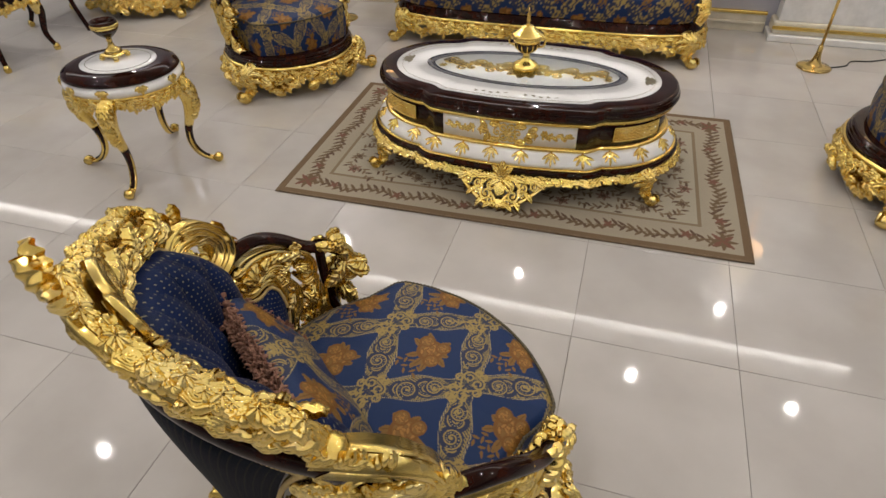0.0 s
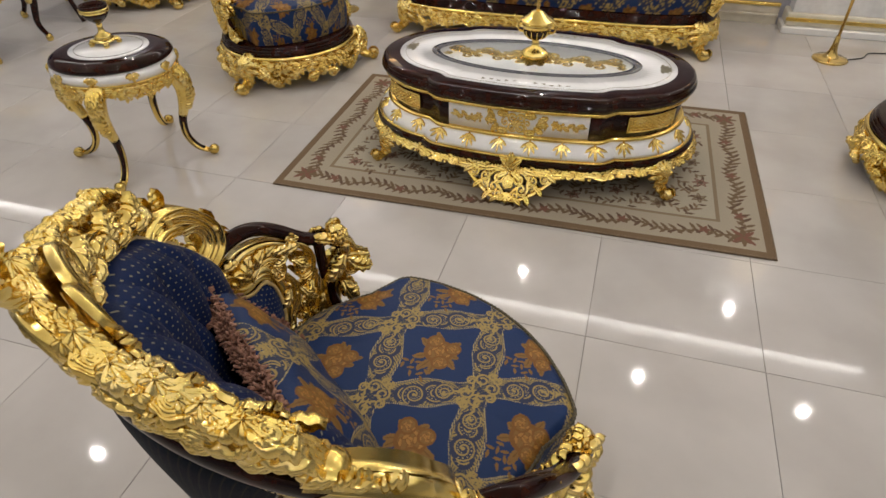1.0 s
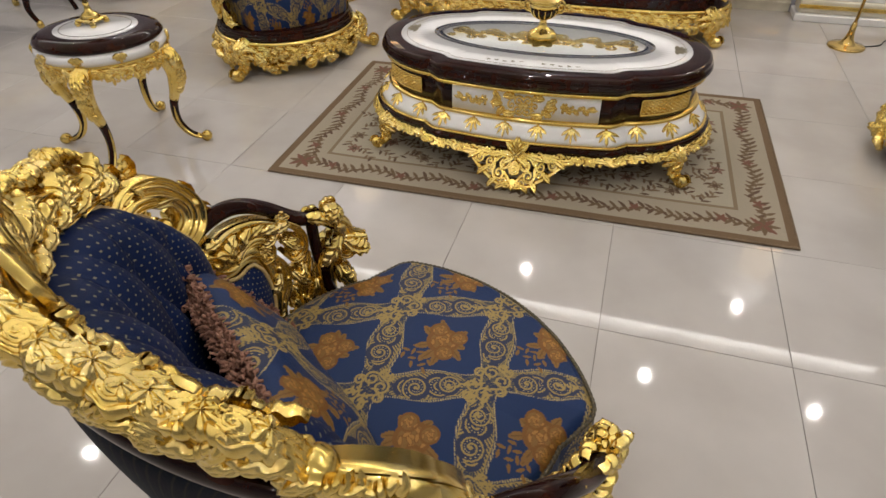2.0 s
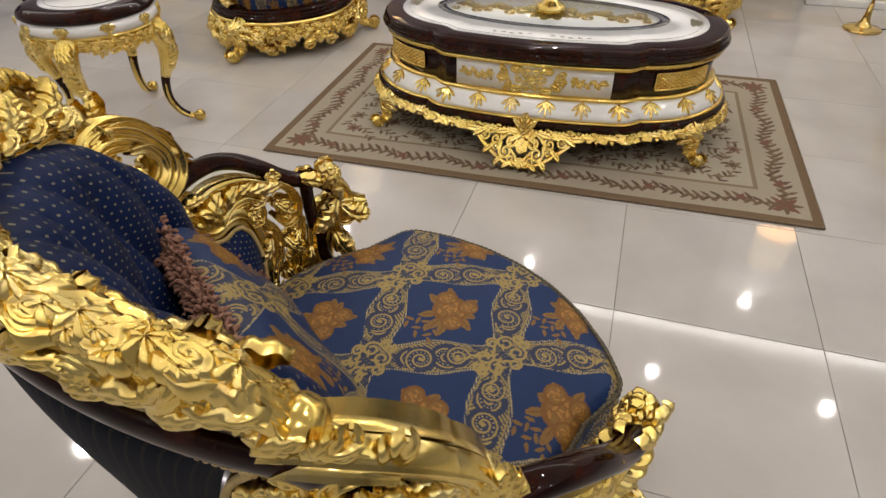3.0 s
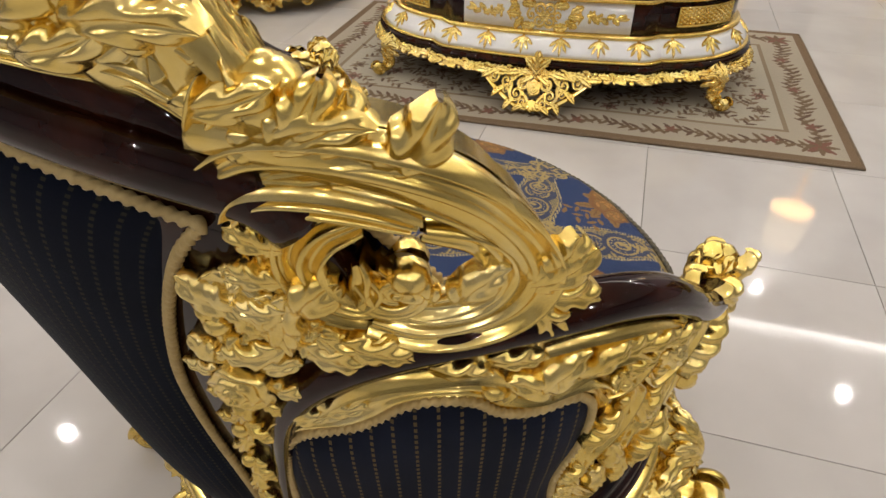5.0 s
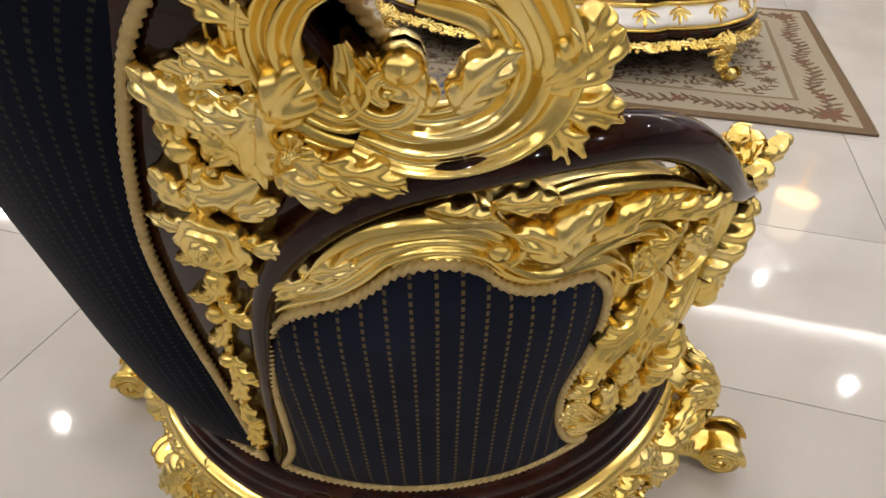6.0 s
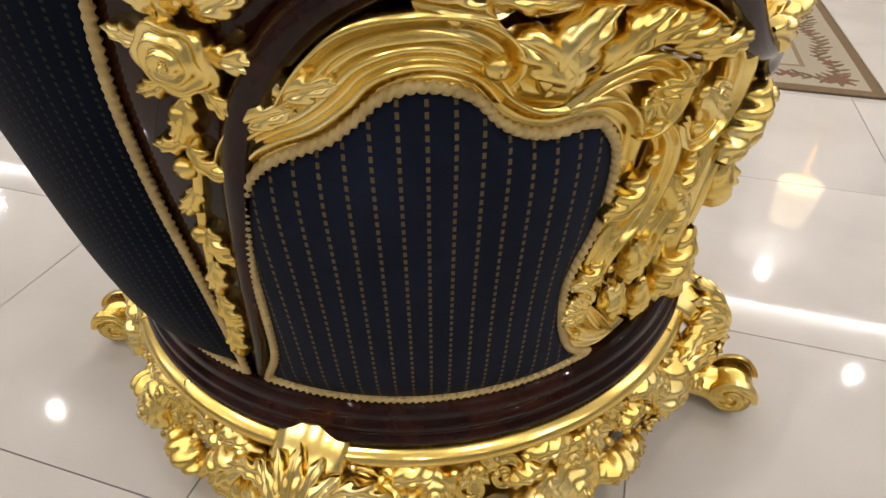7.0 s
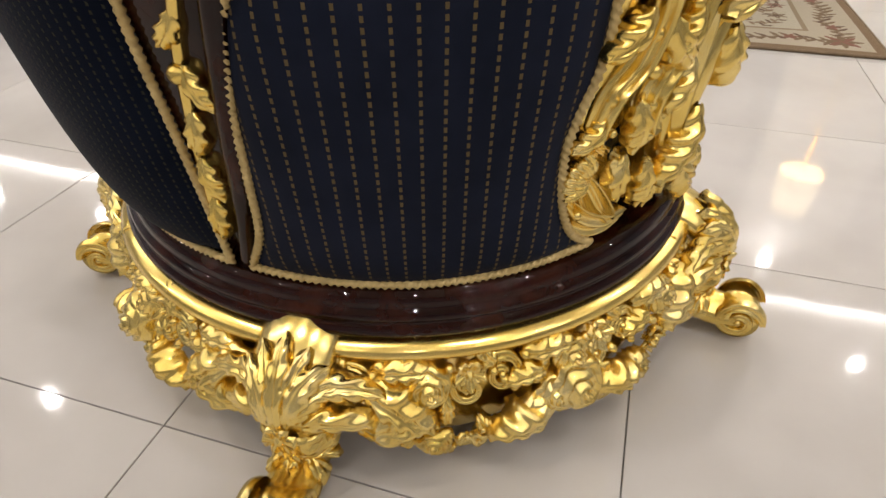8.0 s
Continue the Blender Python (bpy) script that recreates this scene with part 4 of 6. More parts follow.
    flat = np.stack([np.stack([np.radians(th) * UR, (lo + hi) / 2 + (hi - lo) / 2 * np.sign(np.sin(a)) * abs(np.sin(a)) ** 0.6, -0.004 + (0.017 + wob) * np.cos(a) * (1.0 + 0.25 * np.sin(a))], 1) for a in ring_a], 1)
    crest = Geo().add(on_shell(flat.reshape(-1, 3)), grid_faces(200, 16, False, True) + [tuple(range(16)), tuple(199 * 16 + i for i in range(16))])
    outer, inner, over = Geo(), Geo(), Geo()
    for g, side in ((outer, 0), (inner, 1)):
        for k in range(24):
            a = -134.5 + 89 * k / 23
            p = a + 90
            low, top_z = float(crest_low(p)), float(crest_top(p)) - 0.034
            mid, out = (low + top_z) / 2, 1 if p > 0 else -1
            if side and abs(p) > 38:
                continue
            if k % 2:
                put(g, leaf(0.060, 0.0150, 0.8 * out, 0.4, 3, 0.2), deg(a), mid - 0.006, -out * rng.uniform(50, 75), h=0.009)
            else:
                put(g, leaf(0.050, 0.0130, -0.6 * out, 0.3, 3, 0.2), deg(a), low + 0.022, -out * 92, h=0.011)
            if k % 3 == 0:
                put(g, scroll(0.024, 1.4, 0.30, tail=0.03), deg(a), mid + 0.006, rng.uniform(-40, 40), p > 0, h=0.008)
            elif k % 3 == 1:
                put(g, rose(0.022) if k % 2 else flower(0.023, 6), deg(a), mid + 0.012, rng.uniform(0, 60), h=0.010)
            else:
                put(g, leaf(0.06, 0.016, -0.8 * out, 0.3), deg(a), mid - 0.01, -60 * out, h=0.010)
            for b in range(2):
                put(g, ball(rng.uniform(0.005, 0.008)), deg(a + rng.uniform(-1.8, 1.8)), mid + rng.uniform(-0.015, 0.02), h=0.014)
        for s in (-1, 1):
            for f0, f1, half in ((0.12, 0.20, 0.010), (0.42, 0.52, 0.008), (0.72, 0.62, 0.007)):
                angles = np.array([2, 10, 18, 26, 33, 39, 44 if side == 0 else 41])
                f = np.interp(angles, (2, 44), (f0, f1)) + 0.06 * np.sin(angles * 0.35 + 9 * f0)
                rows_ = [(-90 + s * q, float(crest_low(q)) + w * (float(crest_top(q)) - 0.034 - float(crest_low(q)))) for q, w in zip(angles, f)]
                put(g, moulding(pts(rows_ if s > 0 else rows_[::-1]), half, 0.011, 2), 0, 0, h=0.004)
    # upper edge: leaves that lie along the rail, blossoms and buds between them
    for k in range(31):
        a = -135 + 90 * k / 30
        p = a + 90
        out = 1 if p > 0 else -1
        put(over, leaf(0.052, 0.0135, rng.uniform(-0.5, 0.5), 0.3, 3, 0.2), deg(a), rng.uniform(-0.012, 0.010), -out * rng.uniform(70, 112), h=0.002)
        if k % 4 == 0:
            put(over, rose(0.022), deg(a), 0.004, rng.uniform(0, 90), h=0.010)
        elif k % 4 == 2:
            put(over, flower(0.021, 5), deg(a), rng.uniform(-0.008, 0.008), rng.uniform(0, 90), h=0.010)
        else:
            put(over, knob(0.017, 1.15, 6), deg(a), rng.uniform(-0.006, 0.006), rng.uniform(0, 90), h=0.006)
            put(over, leaf(0.036, 0.012, 0.7 * out, 0.5, 3, 0.25), deg(a), 0.0, -out * rng.uniform(20, 150), h=0.008)
        for b in range(5):
            put(over, knob(rng.uniform(0.006, 0.012), 1.2, rng.choice((4, 5, 6))), deg(a + rng.uniform(-1.5, 1.5)), rng.uniform(-0.016, 0.016), rng.uniform(0, 90), h=rng.uniform(0.004, 0.012))
    crest_ob = part("crest", crest, GOLD, chair, "gilded crest carved with flowers and leaves")
    # centre cartouche
    for s in (-1, 1):
        put(outer, scroll(0.045, 1.5, 0.28, tail=0.05), deg(-90) + s * 0.052, 1.085, 0, s > 0, h=0.010)
        put(inner, scroll(0.042, 1.5, 0.28, tail=0.05), deg(-90) + s * 0.052, 1.085, 0, s > 0, h=0.010)
        put(outer, leaf(0.09, 0.024, s * 0.5, 0.3), deg(-90) + s * 0.01, 1.12, -s * 25, h=0.002)
    put(outer, leaf(0.095, 0.026, 0, 0.3), deg(-90), 1.12, 0, h=0.006)
    put(outer, rose(0.036), deg(-90), 1.06, 0, h=0.016)
    for geo, fn in ((outer, on_shell), (over, on_crest), (inner, on_shell_inside)):
        for kind, v, f in geo.items:
            part(kind, Geo().add(fn(v), f), GOLD, crest_ob, fix=False)

    # one side; the other is its mirror
    sides = {}

    def both(name, geo, mat, label="", uv=None, parent_key=None):
        for key, g in (("r", geo), ("l", mirror_geo(geo))):
            ob = part(name, g, mat, sides[key + parent_key] if parent_key else chair, label, uv=uv)
            sides[key + name] = ob

    def carved(name, base, geo, label, inside=("leaf", "scroll", "moulding", "bead", "flower", "rose", "palmette")):
        both(name, base, GOLD, label)
        for kind, v, f in geo.items:
            for fn in (on_shell, on_shell_thin) if kind in inside else (on_shell,):
                w = fn(v)
                for key, sx in (("r", 1), ("l", -1)):
                    part(kind, Geo().add(w * [sx, 1, 1], f), GOLD, sides[key + name], fix=False)

    # arm rail
    rail_rows = [(15, 0.592), (10, 0.622), (4.5, 0.636), (0.5, 0.656), (-5, 0.694), (-11, 0.727), (-17, 0.745), (-24, 0.748), (-31, 0.742), (-37, 0.732), (-42, 0.713), (-46, 0.687), (-49.5, 0.655), (-53, 0.605), (-55.5, 0.54), (-58.3, 0.44), (-60.7, 0.34), (-63, 0.272)]
    path = smooth_path([(deg(a), z, 0.0) for a, z in rail_rows], 90)
    rp = on_shell(path)
    q = np.linspace(0, 1, 90)
    rad = np.interp(q, (0, 0.1, 0.5, 0.62, 0.75, 1), (0.016, 0.0175, 0.0175, 0.015, 0.012, 0.010))
    both("arm_rail", tube(rp, rad, 14, flat=1.25, up=rp * [1, 1, 0] + [0, 0, 0.02]), WOOD, "dark lacquered arm rail")

    # acanthus bud on the arm's end
    bud = Geo()
    bud.join(lathe([(0.001, -0.03), (0.013, -0.028), (0.019, -0.008), (0.020, 0.010), (0.014, 0.026), (0.001, 0.031)], 16, 0.08, 8))
    tip = on_shell(np.array([[deg(14), 0.630, -0.014]]))[0]
    turn = np.array(Euler((radians(-35), radians(12), 0)).to_matrix())
    both("arm_bud", bud.map(lambda p: p @ turn.T + tip), GOLD, "gilded acanthus bud")
    for k in range(7):
        v, f, _ = leaf(0.046, 0.013, 0, 0.08, 3, 0.12)
        v = v + [0, -0.024, 0.018]
        a = 2 * math.pi * k / 7
        w = np.stack([v[:, 2] * np.cos(a) - v[:, 0] * np.sin(a), v[:, 2] * np.sin(a) + v[:, 0] * np.cos(a), v[:, 1]], 1) @ turn.T + tip
        for key, sx in (("r", 1), ("l", -1)):
            part("leaf", Geo().add(w * [sx, 1, 1], f), GOLD, sides[key + "arm_bud"], fix=False)

    # front post, carved
    post = Geo()
    pp = on_shell(smooth_path([(deg(16), 0.60, -0.006), (deg(15), 0.54, -0.004), (deg(10), 0.46, 0.0), (deg(9), 0.38, 0.0), (deg(14), 0.31, 0.002), (deg(19), 0.275, 0.004)], 40))
    post.join(tube(pp, np.interp(np.linspace(0, 1, 40), (0, 0.3, 0.7, 1), (0.022, 0.018, 0.016, 0.024)), 12, up=pp * [1, 1, 0]))
    fol = Geo()
    for a, z, turn_, ln, bend in ((15, 0.58, 150, 0.10, 0.7), (12, 0.50, 190, 0.09, -0.8), (9, 0.42, 170, 0.10, 0.8), (12, 0.34, 200, 0.08, -0.7), (17, 0.29, 40, 0.07, 0.8), (16, 0.56, -140, 0.08, -0.9)):
        put(fol, leaf(ln, 0.026, bend, 0.25), deg(a), z, turn_, h=0.012)
    put(fol, scroll(0.034, 1.5, 0.28, tail=0.04), deg(17), 0.53, 60, h=0.004)
    put(fol, scroll(0.030, 1.5, 0.28, tail=0.04), deg(17), 0.31, 120, True, h=0.004)
    put(fol, moulding(pts([(6, 0.632), (12, 0.626), (16.5, 0.602), (19, 0.568), (16, 0.540)]), 0.012, 0.012, 2), 0, 0, h=0.000)
    put(fol, moulding(pts([(16, 0.60), (13, 0.545), (12.5, 0.49), (15, 0.445), (18.5, 0.44)]), 0.012, 0.012, 2), 0, 0, h=0.002)
    put(fol, leaf(0.055, 0.017, 0.7, 0.4, 3), deg(5), 0.644, -95, h=0.010)
    put(fol, leaf(0.045, 0.015, 0.5, 0.5, 3), deg(11), 0.640, -60, h=0.010)
    carved("arm_post", post, fol, "gilded scrolled arm post")
    wp = on_shell(smooth_path([(deg(7), 0.630, -0.004), (deg(6.5), 0.56, -0.008), (deg(7), 0.47, -0.010), (deg(10), 0.38, -0.008), (deg(14), 0.275, -0.004)], 40))
    both("arm_stile", tube(wp, 0.015, 12, up=wp * [1, 1, 0]), WOOD, "dark lacquered post behind the carving")

    # arm panel
    bottom = pts([(-62, 0.272), (-50, 0.271), (-36, 0.270), (-22, 0.273), (-7.5, 0.280)])
    top = pts([(-54.5, 0.548), (-52.8, 0.571), (-50.3, 0.588), (-47, 0.601), (-43.9, 0.612), (-41.4, 0.628), (-39, 0.645), (-36.2, 0.653), (-33.2, 0.651), (-30.6, 0.642), (-28.3, 0.622), (-25.6, 0.610), (-22.6, 0.606), (-19.5, 0.610), (-17.2, 0.607)])
    leftc = pts([(-62, 0.272), (-58.6, 0.325), (-57.4, 0.397), (-56.5, 0.469), (-54.5, 0.548)])
    rightc = pts([(-7.5, 0.280), (-12, 0.304), (-15, 0.35), (-16.3, 0.41), (-15.6, 0.45), (-14.1, 0.49), (-13.7, 0.535), (-14.7, 0.58), (-17.2, 0.607)])
    n, m = 61, 41
    P = coons(bottom, top, leftc, rightc, n, m)
    s, t = np.linspace(-1, 1, n)[:, None], np.linspace(-1, 1, m)[None]
    bulge = (1 - s**6) * (1 - t**6)
    uv = np.stack([(P[..., 0] - deg(-62)) * 0.0145 * 21 / deg(54), P[..., 1]], -1).reshape(-1, 2)
    flat = np.concatenate([P, (0.004 + 0.016 * bulge)[..., None]], -1).reshape(-1, 3)
    both("arm_panel", Geo().add(on_shell(flat), grid_faces(n, m)), NAVY_STRIPE, "navy cloth outer arm panel with dashed gold stripes", uv)
    flat = np.concatenate([P, (-0.022 - 0.035 * bulge)[..., None]], -1).reshape(-1, 3)
    uvd = np.stack([P[..., 0], P[..., 1]], -1).reshape(-1, 2)
    both("inner_arm_panel", Geo().add(on_shell(flat), grid_faces(n, m)), NAVY_DOT, "navy dotted inner arm cushion", uvd)
    rim = np.concatenate([P[:, 0], P[-1, 1:], P[::-1, -1][1:], P[0, ::-1][1:-1]])
    rim = smooth_path(np.vstack([rim, rim[:1]]), 1100)[:-1]
    for key, hh in (("arm_panel", 0.007), ("inner_arm_panel", -0.026)):
        cp = on_shell(np.c_[rim, np.full(len(rim), hh)])
        both("cord", tube(cp, 0.0044, 8, closed=True, ridges=2, twist=380, up=cp * [1, 1, 0], depth=0.25), CORD, "twisted gold cord", None, key)

    # gilded carving between panel and rail
    carve = Geo()
    frame_line = smooth_path(pts([(-54, 0.60), (-49, 0.628), (-45, 0.648), (-41, 0.672), (-36, 0.680), (-31, 0.675), (-27, 0.650), (-21, 0.635), (-15, 0.630), (-11.5, 0.58), (-11, 0.50), (-13, 0.42), (-11, 0.345), (-7, 0.30)]), 90)
    fp = on_shell(np.c_[frame_line, np.full(90, -0.010)])
    carve_solid = tube(fp, np.interp(np.linspace(0, 1, 90), (0, 0.25, 0.5, 1), (0.012, 0.016, 0.014, 0.014)), 10, flat=0.9, up=fp * [1, 1, 0])
    put(carve, moulding(pts([(-54.6, 0.575), (-52, 0.600), (-49, 0.615), (-45.5, 0.627), (-42.5, 0.645), (-40, 0.664), (-36.5, 0.674), (-33, 0.672), (-30, 0.660), (-28, 0.640)]), 0.022, 0.013, 3), 0, 0, h=0.003)
    put(carve, moulding(pts([(-47, 0.640), (-44, 0.668), (-40.5, 0.689), (-36.4, 0.696), (-32.2, 0.695), (-29.4, 0.684), (-28.0, 0.668), (-28.8, 0.657)]), 0.010, 0.016, 1), 0, 0, h=0.008)
    put(carve, ball(0.011, 1.1), deg(-29.2), 0.666, h=0.010)
    put(carve, moulding(pts([(-30.5, 0.655), (-28, 0.634), (-25.5, 0.621), (-22.6, 0.617), (-19.5, 0.621), (-16.5, 0.617), (-13.5, 0.595), (-12.5, 0.56)]), 0.010, 0.012, 1), 0, 0, h=0.000)
    put(carve, moulding(pts([(-27, 0.655), (-23, 0.648), (-19, 0.648), (-15, 0.640)]), 0.014, 0.010, 2), 0, 0, h=-0.006)
    # upper run under the rail
    for chain, half, rid in (([(-21.5, 0.622), (-17.5, 0.645), (-13, 0.648), (-9.5, 0.625), (-10, 0.597), (-13, 0.592)], 0.011, 2), ([(-11, 0.600), (-7, 0.56), (-8, 0.50), (-11.5, 0.465), (-12.5, 0.42), (-10, 0.400)], 0.011, 2),
                             ([(-2, 0.655), (2, 0.62), (1.5, 0.575), (-2.5, 0.560), (-5, 0.585)], 0.010, 2), ([(3, 0.56), (0, 0.50), (-3.5, 0.455), (-2.5, 0.405), (1, 0.400)], 0.010, 2), ([(-12.5, 0.375), (-9, 0.335), (-5, 0.300)], 0.014, 2),
                             ([(5, 0.52), (4, 0.43), (6, 0.35), (9, 0.295)], 0.009, 1), ([(-26, 0.700), (-20, 0.705), (-12, 0.692), (-4, 0.660)], 0.006, 1)):
        put(carve, moulding(pts(chain), half, 0.012, rid), 0, 0, h=0.004)
    for k, (a, z, turn_, ln, bend) in enumerate(((-52, 0.618, -50, 0.05, 0.6), (-48, 0.645, -60, 0.05, 0.5), (-27, 0.668, -70, 0.05, 0.7), (-24.5, 0.640, -10, 0.075, 0.8), (-22, 0.640, 25, 0.07, -0.8), (-19.5, 0.655, -25, 0.06, 0.8), (-16, 0.668, -60, 0.055, 0.6), (-12, 0.662, -75, 0.055, 0.6), (-8, 0.650, -70, 0.055, 0.6),
                                                 (-6, 0.640, 120, 0.05, 0.7), (-4, 0.615, -150, 0.055, -0.8), (-9, 0.545, 150, 0.06, 0.7), (-4.5, 0.53, -160, 0.07, -0.8), (0.5, 0.535, 160, 0.06, 0.7), (-7, 0.455, -150, 0.06, 0.8), (-11, 0.445, 150, 0.05, 0.8), (-6, 0.395, 160, 0.06, -0.8), (-1, 0.375, -160, 0.06, 0.7), (3.5, 0.48, 170, 0.06, 0.7), (-30.5, 0.712, -85, 0.05, 0.4), (-36, 0.712, -95, 0.05, 0.3), (2.5, 0.35, 200, 0.05, 0.6))):
        put(carve, leaf(ln, ln * 0.27, bend, 0.3, 3, 0.2), deg(a), z, turn_, h=0.005 + 0.002 * (k % 3))
    for k in range(6):
        put(carve, leaf(0.036, 0.0095, 0.15 * (k - 2.5), 0.3, 3, 0.2), deg(-11.5), 0.376, 10 + 24 * k, h=0.006 + 0.002 * (k % 2))
    put(carve, moulding(pts([(-14.2, 0.345), (-11, 0.318), (-6, 0.300), (-1, 0.300)]), 0.016, 0.012, 2), 0, 0, h=0.002)
    put(carve, flower(0.018, 6), deg(-11.5), 0.618, 0, h=0.010)
    put(carve, flower(0.020, 5), deg(-3), 0.672, 0, h=0.010)
    put(carve, rose(0.020), deg(-1.5), 0.598, 0, h=0.010)
    put(carve, flower(0.016, 5), deg(-0.5), 0.425, 0, h=0.008)
    for k in range(16):
        put(carve, ball(rng.uniform(0.005, 0.009)), deg(-12 + 14 * ((k * 7) % 16) / 16), 0.33 + 0.30 * k / 16, h=0.008)
    carved("arm_carving", carve_solid, carve, "pierced gilded leaf and scroll carving")

    # shoulder: the big scroll that runs from the crest down to the arm rail
    sh = Geo()
    ridge = smooth_path(pts([(-49, 0.935), (-45, 0.925), (-40, 0.910), (-36, 0.893), (-31, 0.858), (-27.5, 0.812), (-25, 0.778)]), 60)
    sp = on_shell(np.c_[ridge, np.full(60, 0.0)])
    sh.join(tube(sp, np.interp(np.linspace(0, 1, 60), (0, 0.3, 0.7, 1), (0.018, 0.016, 0.013, 0.009)), 12, flat=1.2, up=sp * [1, 1, 0]))
    so = Geo()
    put(so, moulding(pts([(-45, 0.895), (-40, 0.900), (-35, 0.888), (-30.5, 0.858), (-27.6, 0.815), (-28.5, 0.780), (-32, 0.762), (-36.5, 0.758), (-40.5, 0.772)]), 0.017, 0.014, 2), 0, 0, h=0.006)
    put(so, moulding(pts([(-36, 0.850), (-31.8, 0.838), (-30.0, 0.810), (-31.5, 0.785), (-35, 0.776), (-38.5, 0.782)]), 0.010, 0.012, 1), 0, 0, h=0.000)
    put(so, moulding(pts([(-40.5, 0.868), (-43.5, 0.855), (-45.2, 0.828), (-43.8, 0.798), (-41.2, 0.785), (-39.4, 0.800), (-40.4, 0.818)]), 0.014, 0.014, 2), 0, 0, h=0.004)
    put(so, moulding(pts([(-43, 0.882), (-47, 0.862), (-48.4, 0.825), (-47, 0.785), (-43.5, 0.762), (-38, 0.752)]), 0.011, 0.012, 2), 0, 0, h=0.000)
    put(so, scroll(0.024, 1.3, 0.32, 1.0, tail=0.02), deg(-38.2), 0.800, 160, h=0.006)
    put(so, leaf(0.05, 0.016, 0.7, 0.3, 3), deg(-33.5), 0.785, -20, h=0.006)
    put(so, leaf(0.04, 0.014, -0.7, 0.3, 3), deg(-35.5), 0.785, 20, h=0.004)
    # plume over the scroll, tips turned up
    put(so, moulding(pts([(-48.5, 0.902), (-45.5, 0.913), (-41.5, 0.912), (-37, 0.900), (-33, 0.880), (-29.5, 0.850)]), 0.019, 0.016, 2), 0, 0, h=0.008)
    put(so, moulding(pts([(-48.5, 0.868), (-46.5, 0.884), (-43, 0.886), (-39.5, 0.878), (-36.5, 0.865)]), 0.012, 0.014, 2), 0, 0, h=0.010)
    put(so, moulding(pts([(-48.2, 0.930), (-46.8, 0.945), (-46.2, 0.965)]), 0.010, 0.012, 2), 0, 0, h=0.010)
    for k, (a, z, turn_, ln, w, bend) in enumerate(((-43.5, 0.912, -55, 0.055, 0.016, -0.8), (-39, 0.902, -55, 0.060, 0.017, -0.8),
                                                    (-27.8, 0.80, -70, 0.050, 0.017, -0.8), (-27.2, 0.785, -95, 0.055, 0.017, 0.5), (-27.5, 0.775, -125, 0.050, 0.016, 0.7), (-26.8, 0.81, -40, 0.04, 0.015, -0.6),
                                                    (-46.2, 0.840, 62, 0.036, 0.013, 0.4), (-46.8, 0.812, 75, 0.038, 0.013, 0.3), (-47, 0.783, 88, 0.038, 0.013, 0.3), (-46.5, 0.760, 105, 0.036, 0.013, 0.3), (-45.5, 0.755, -120, 0.05, 0.016, 0.6), (-43.5, 0.752, -100, 0.055, 0.016, 0.4), (-46.5, 0.80, 150, 0.07, 0.017, -0.7), (-49, 0.75, 20, 0.05, 0.015, -0.6))):
        put(so, leaf(ln, w, bend, 0.25, 5 if ln > 0.1 else 3, 0.14), deg(a), z, turn_, h=0.006 + 0.003 * (k % 3))
    for a, z, R in ((-49.5, 0.765, 0.024), (-46, 0.755, 0.022), (-51, 0.805, 0.020), (-48, 0.785, 0.018)):
        put(so, flower(R, 6), deg(a), z, rng.uniform(0, 60), h=0.010)
    for a, z, t_ in ((-47.5, 0.74, -100), (-44, 0.745, -85), (-49, 0.735, 120), (-46.5, 0.775, -20), (-50.5, 0.775, 60)):
        put(so, leaf(0.055, 0.018, 0.6, 0.3, 3, 0.2), deg(a), z, t_, h=0.006)
    put(so, ball(0.024, 1.1), deg(-45.1), 0.945, h=-0.004)
    put(so, ball(0.017, 1.2), deg(-26.6), 0.812, h=0.0)
    put(so, ball(0.014, 1.2), deg(-37.2), 0.815, h=0.004)
    carved("shoulder_scroll", sh, so, "gilded shoulder scroll with acanthus leaves", ("moulding", "scroll", "bead"))

    # garland down the back stile
    ga = Geo()
    put(ga, rose(0.027), deg(-55.0), 0.672, 10, h=0.016)
    for k, (a, z, turn_, ln, bend) in enumerate(((-54.3, 0.70, -5, 0.048, 0.4), (-55.8, 0.70, 35, 0.042, 0.4), (-53, 0.70, -60, 0.046, 0.3), (-52.6, 0.675, -95, 0.040, 0.3), (-57.2, 0.68, 85, 0.036, 0.3), (-54.2, 0.655, -140, 0.036, 0.5), (-57, 0.655, 125, 0.036, 0.4),
                                                 (-52.2, 0.745, -20, 0.042, 0.6), (-53.6, 0.745, 40, 0.036, 0.6), (-56.5, 0.64, 175, 0.045, 0.8), (-58, 0.605, 130, 0.036, 0.8), (-58, 0.60, 205, 0.042, -0.7), (-59.6, 0.555, 160, 0.042, 0.7), (-60.5, 0.51, 190, 0.045, -0.5), (-62, 0.465, 180, 0.050, 0.5), (-63.2, 0.415, 185, 0.050, -0.4), (-64, 0.365, 182, 0.055, 0.3))):
        put(ga, leaf(ln, ln * 0.28, bend, 0.3, 3, 0.2), deg(a), z, turn_, h=0.005 + 0.002 * (k % 2))
    for a, z in ((-57.2, 0.625), (-59.5, 0.575), (-61.5, 0.50), (-54.5, 0.755)):
        put(ga, ball(0.011, 1.1), deg(a), z, h=0.008)
    gp = on_shell(np.c_[smooth_path(pts([(-53, 0.80), (-55, 0.74), (-55.5, 0.68), (-57.5, 0.60), (-60.5, 0.53), (-63, 0.45), (-66, 0.31)]), 40), np.full(40, 0.006)])
    carved("stile_garland", tube(gp, 0.006, 8, up=gp * [1, 1, 0]), ga, "gilded rose garland on the back stile", ())

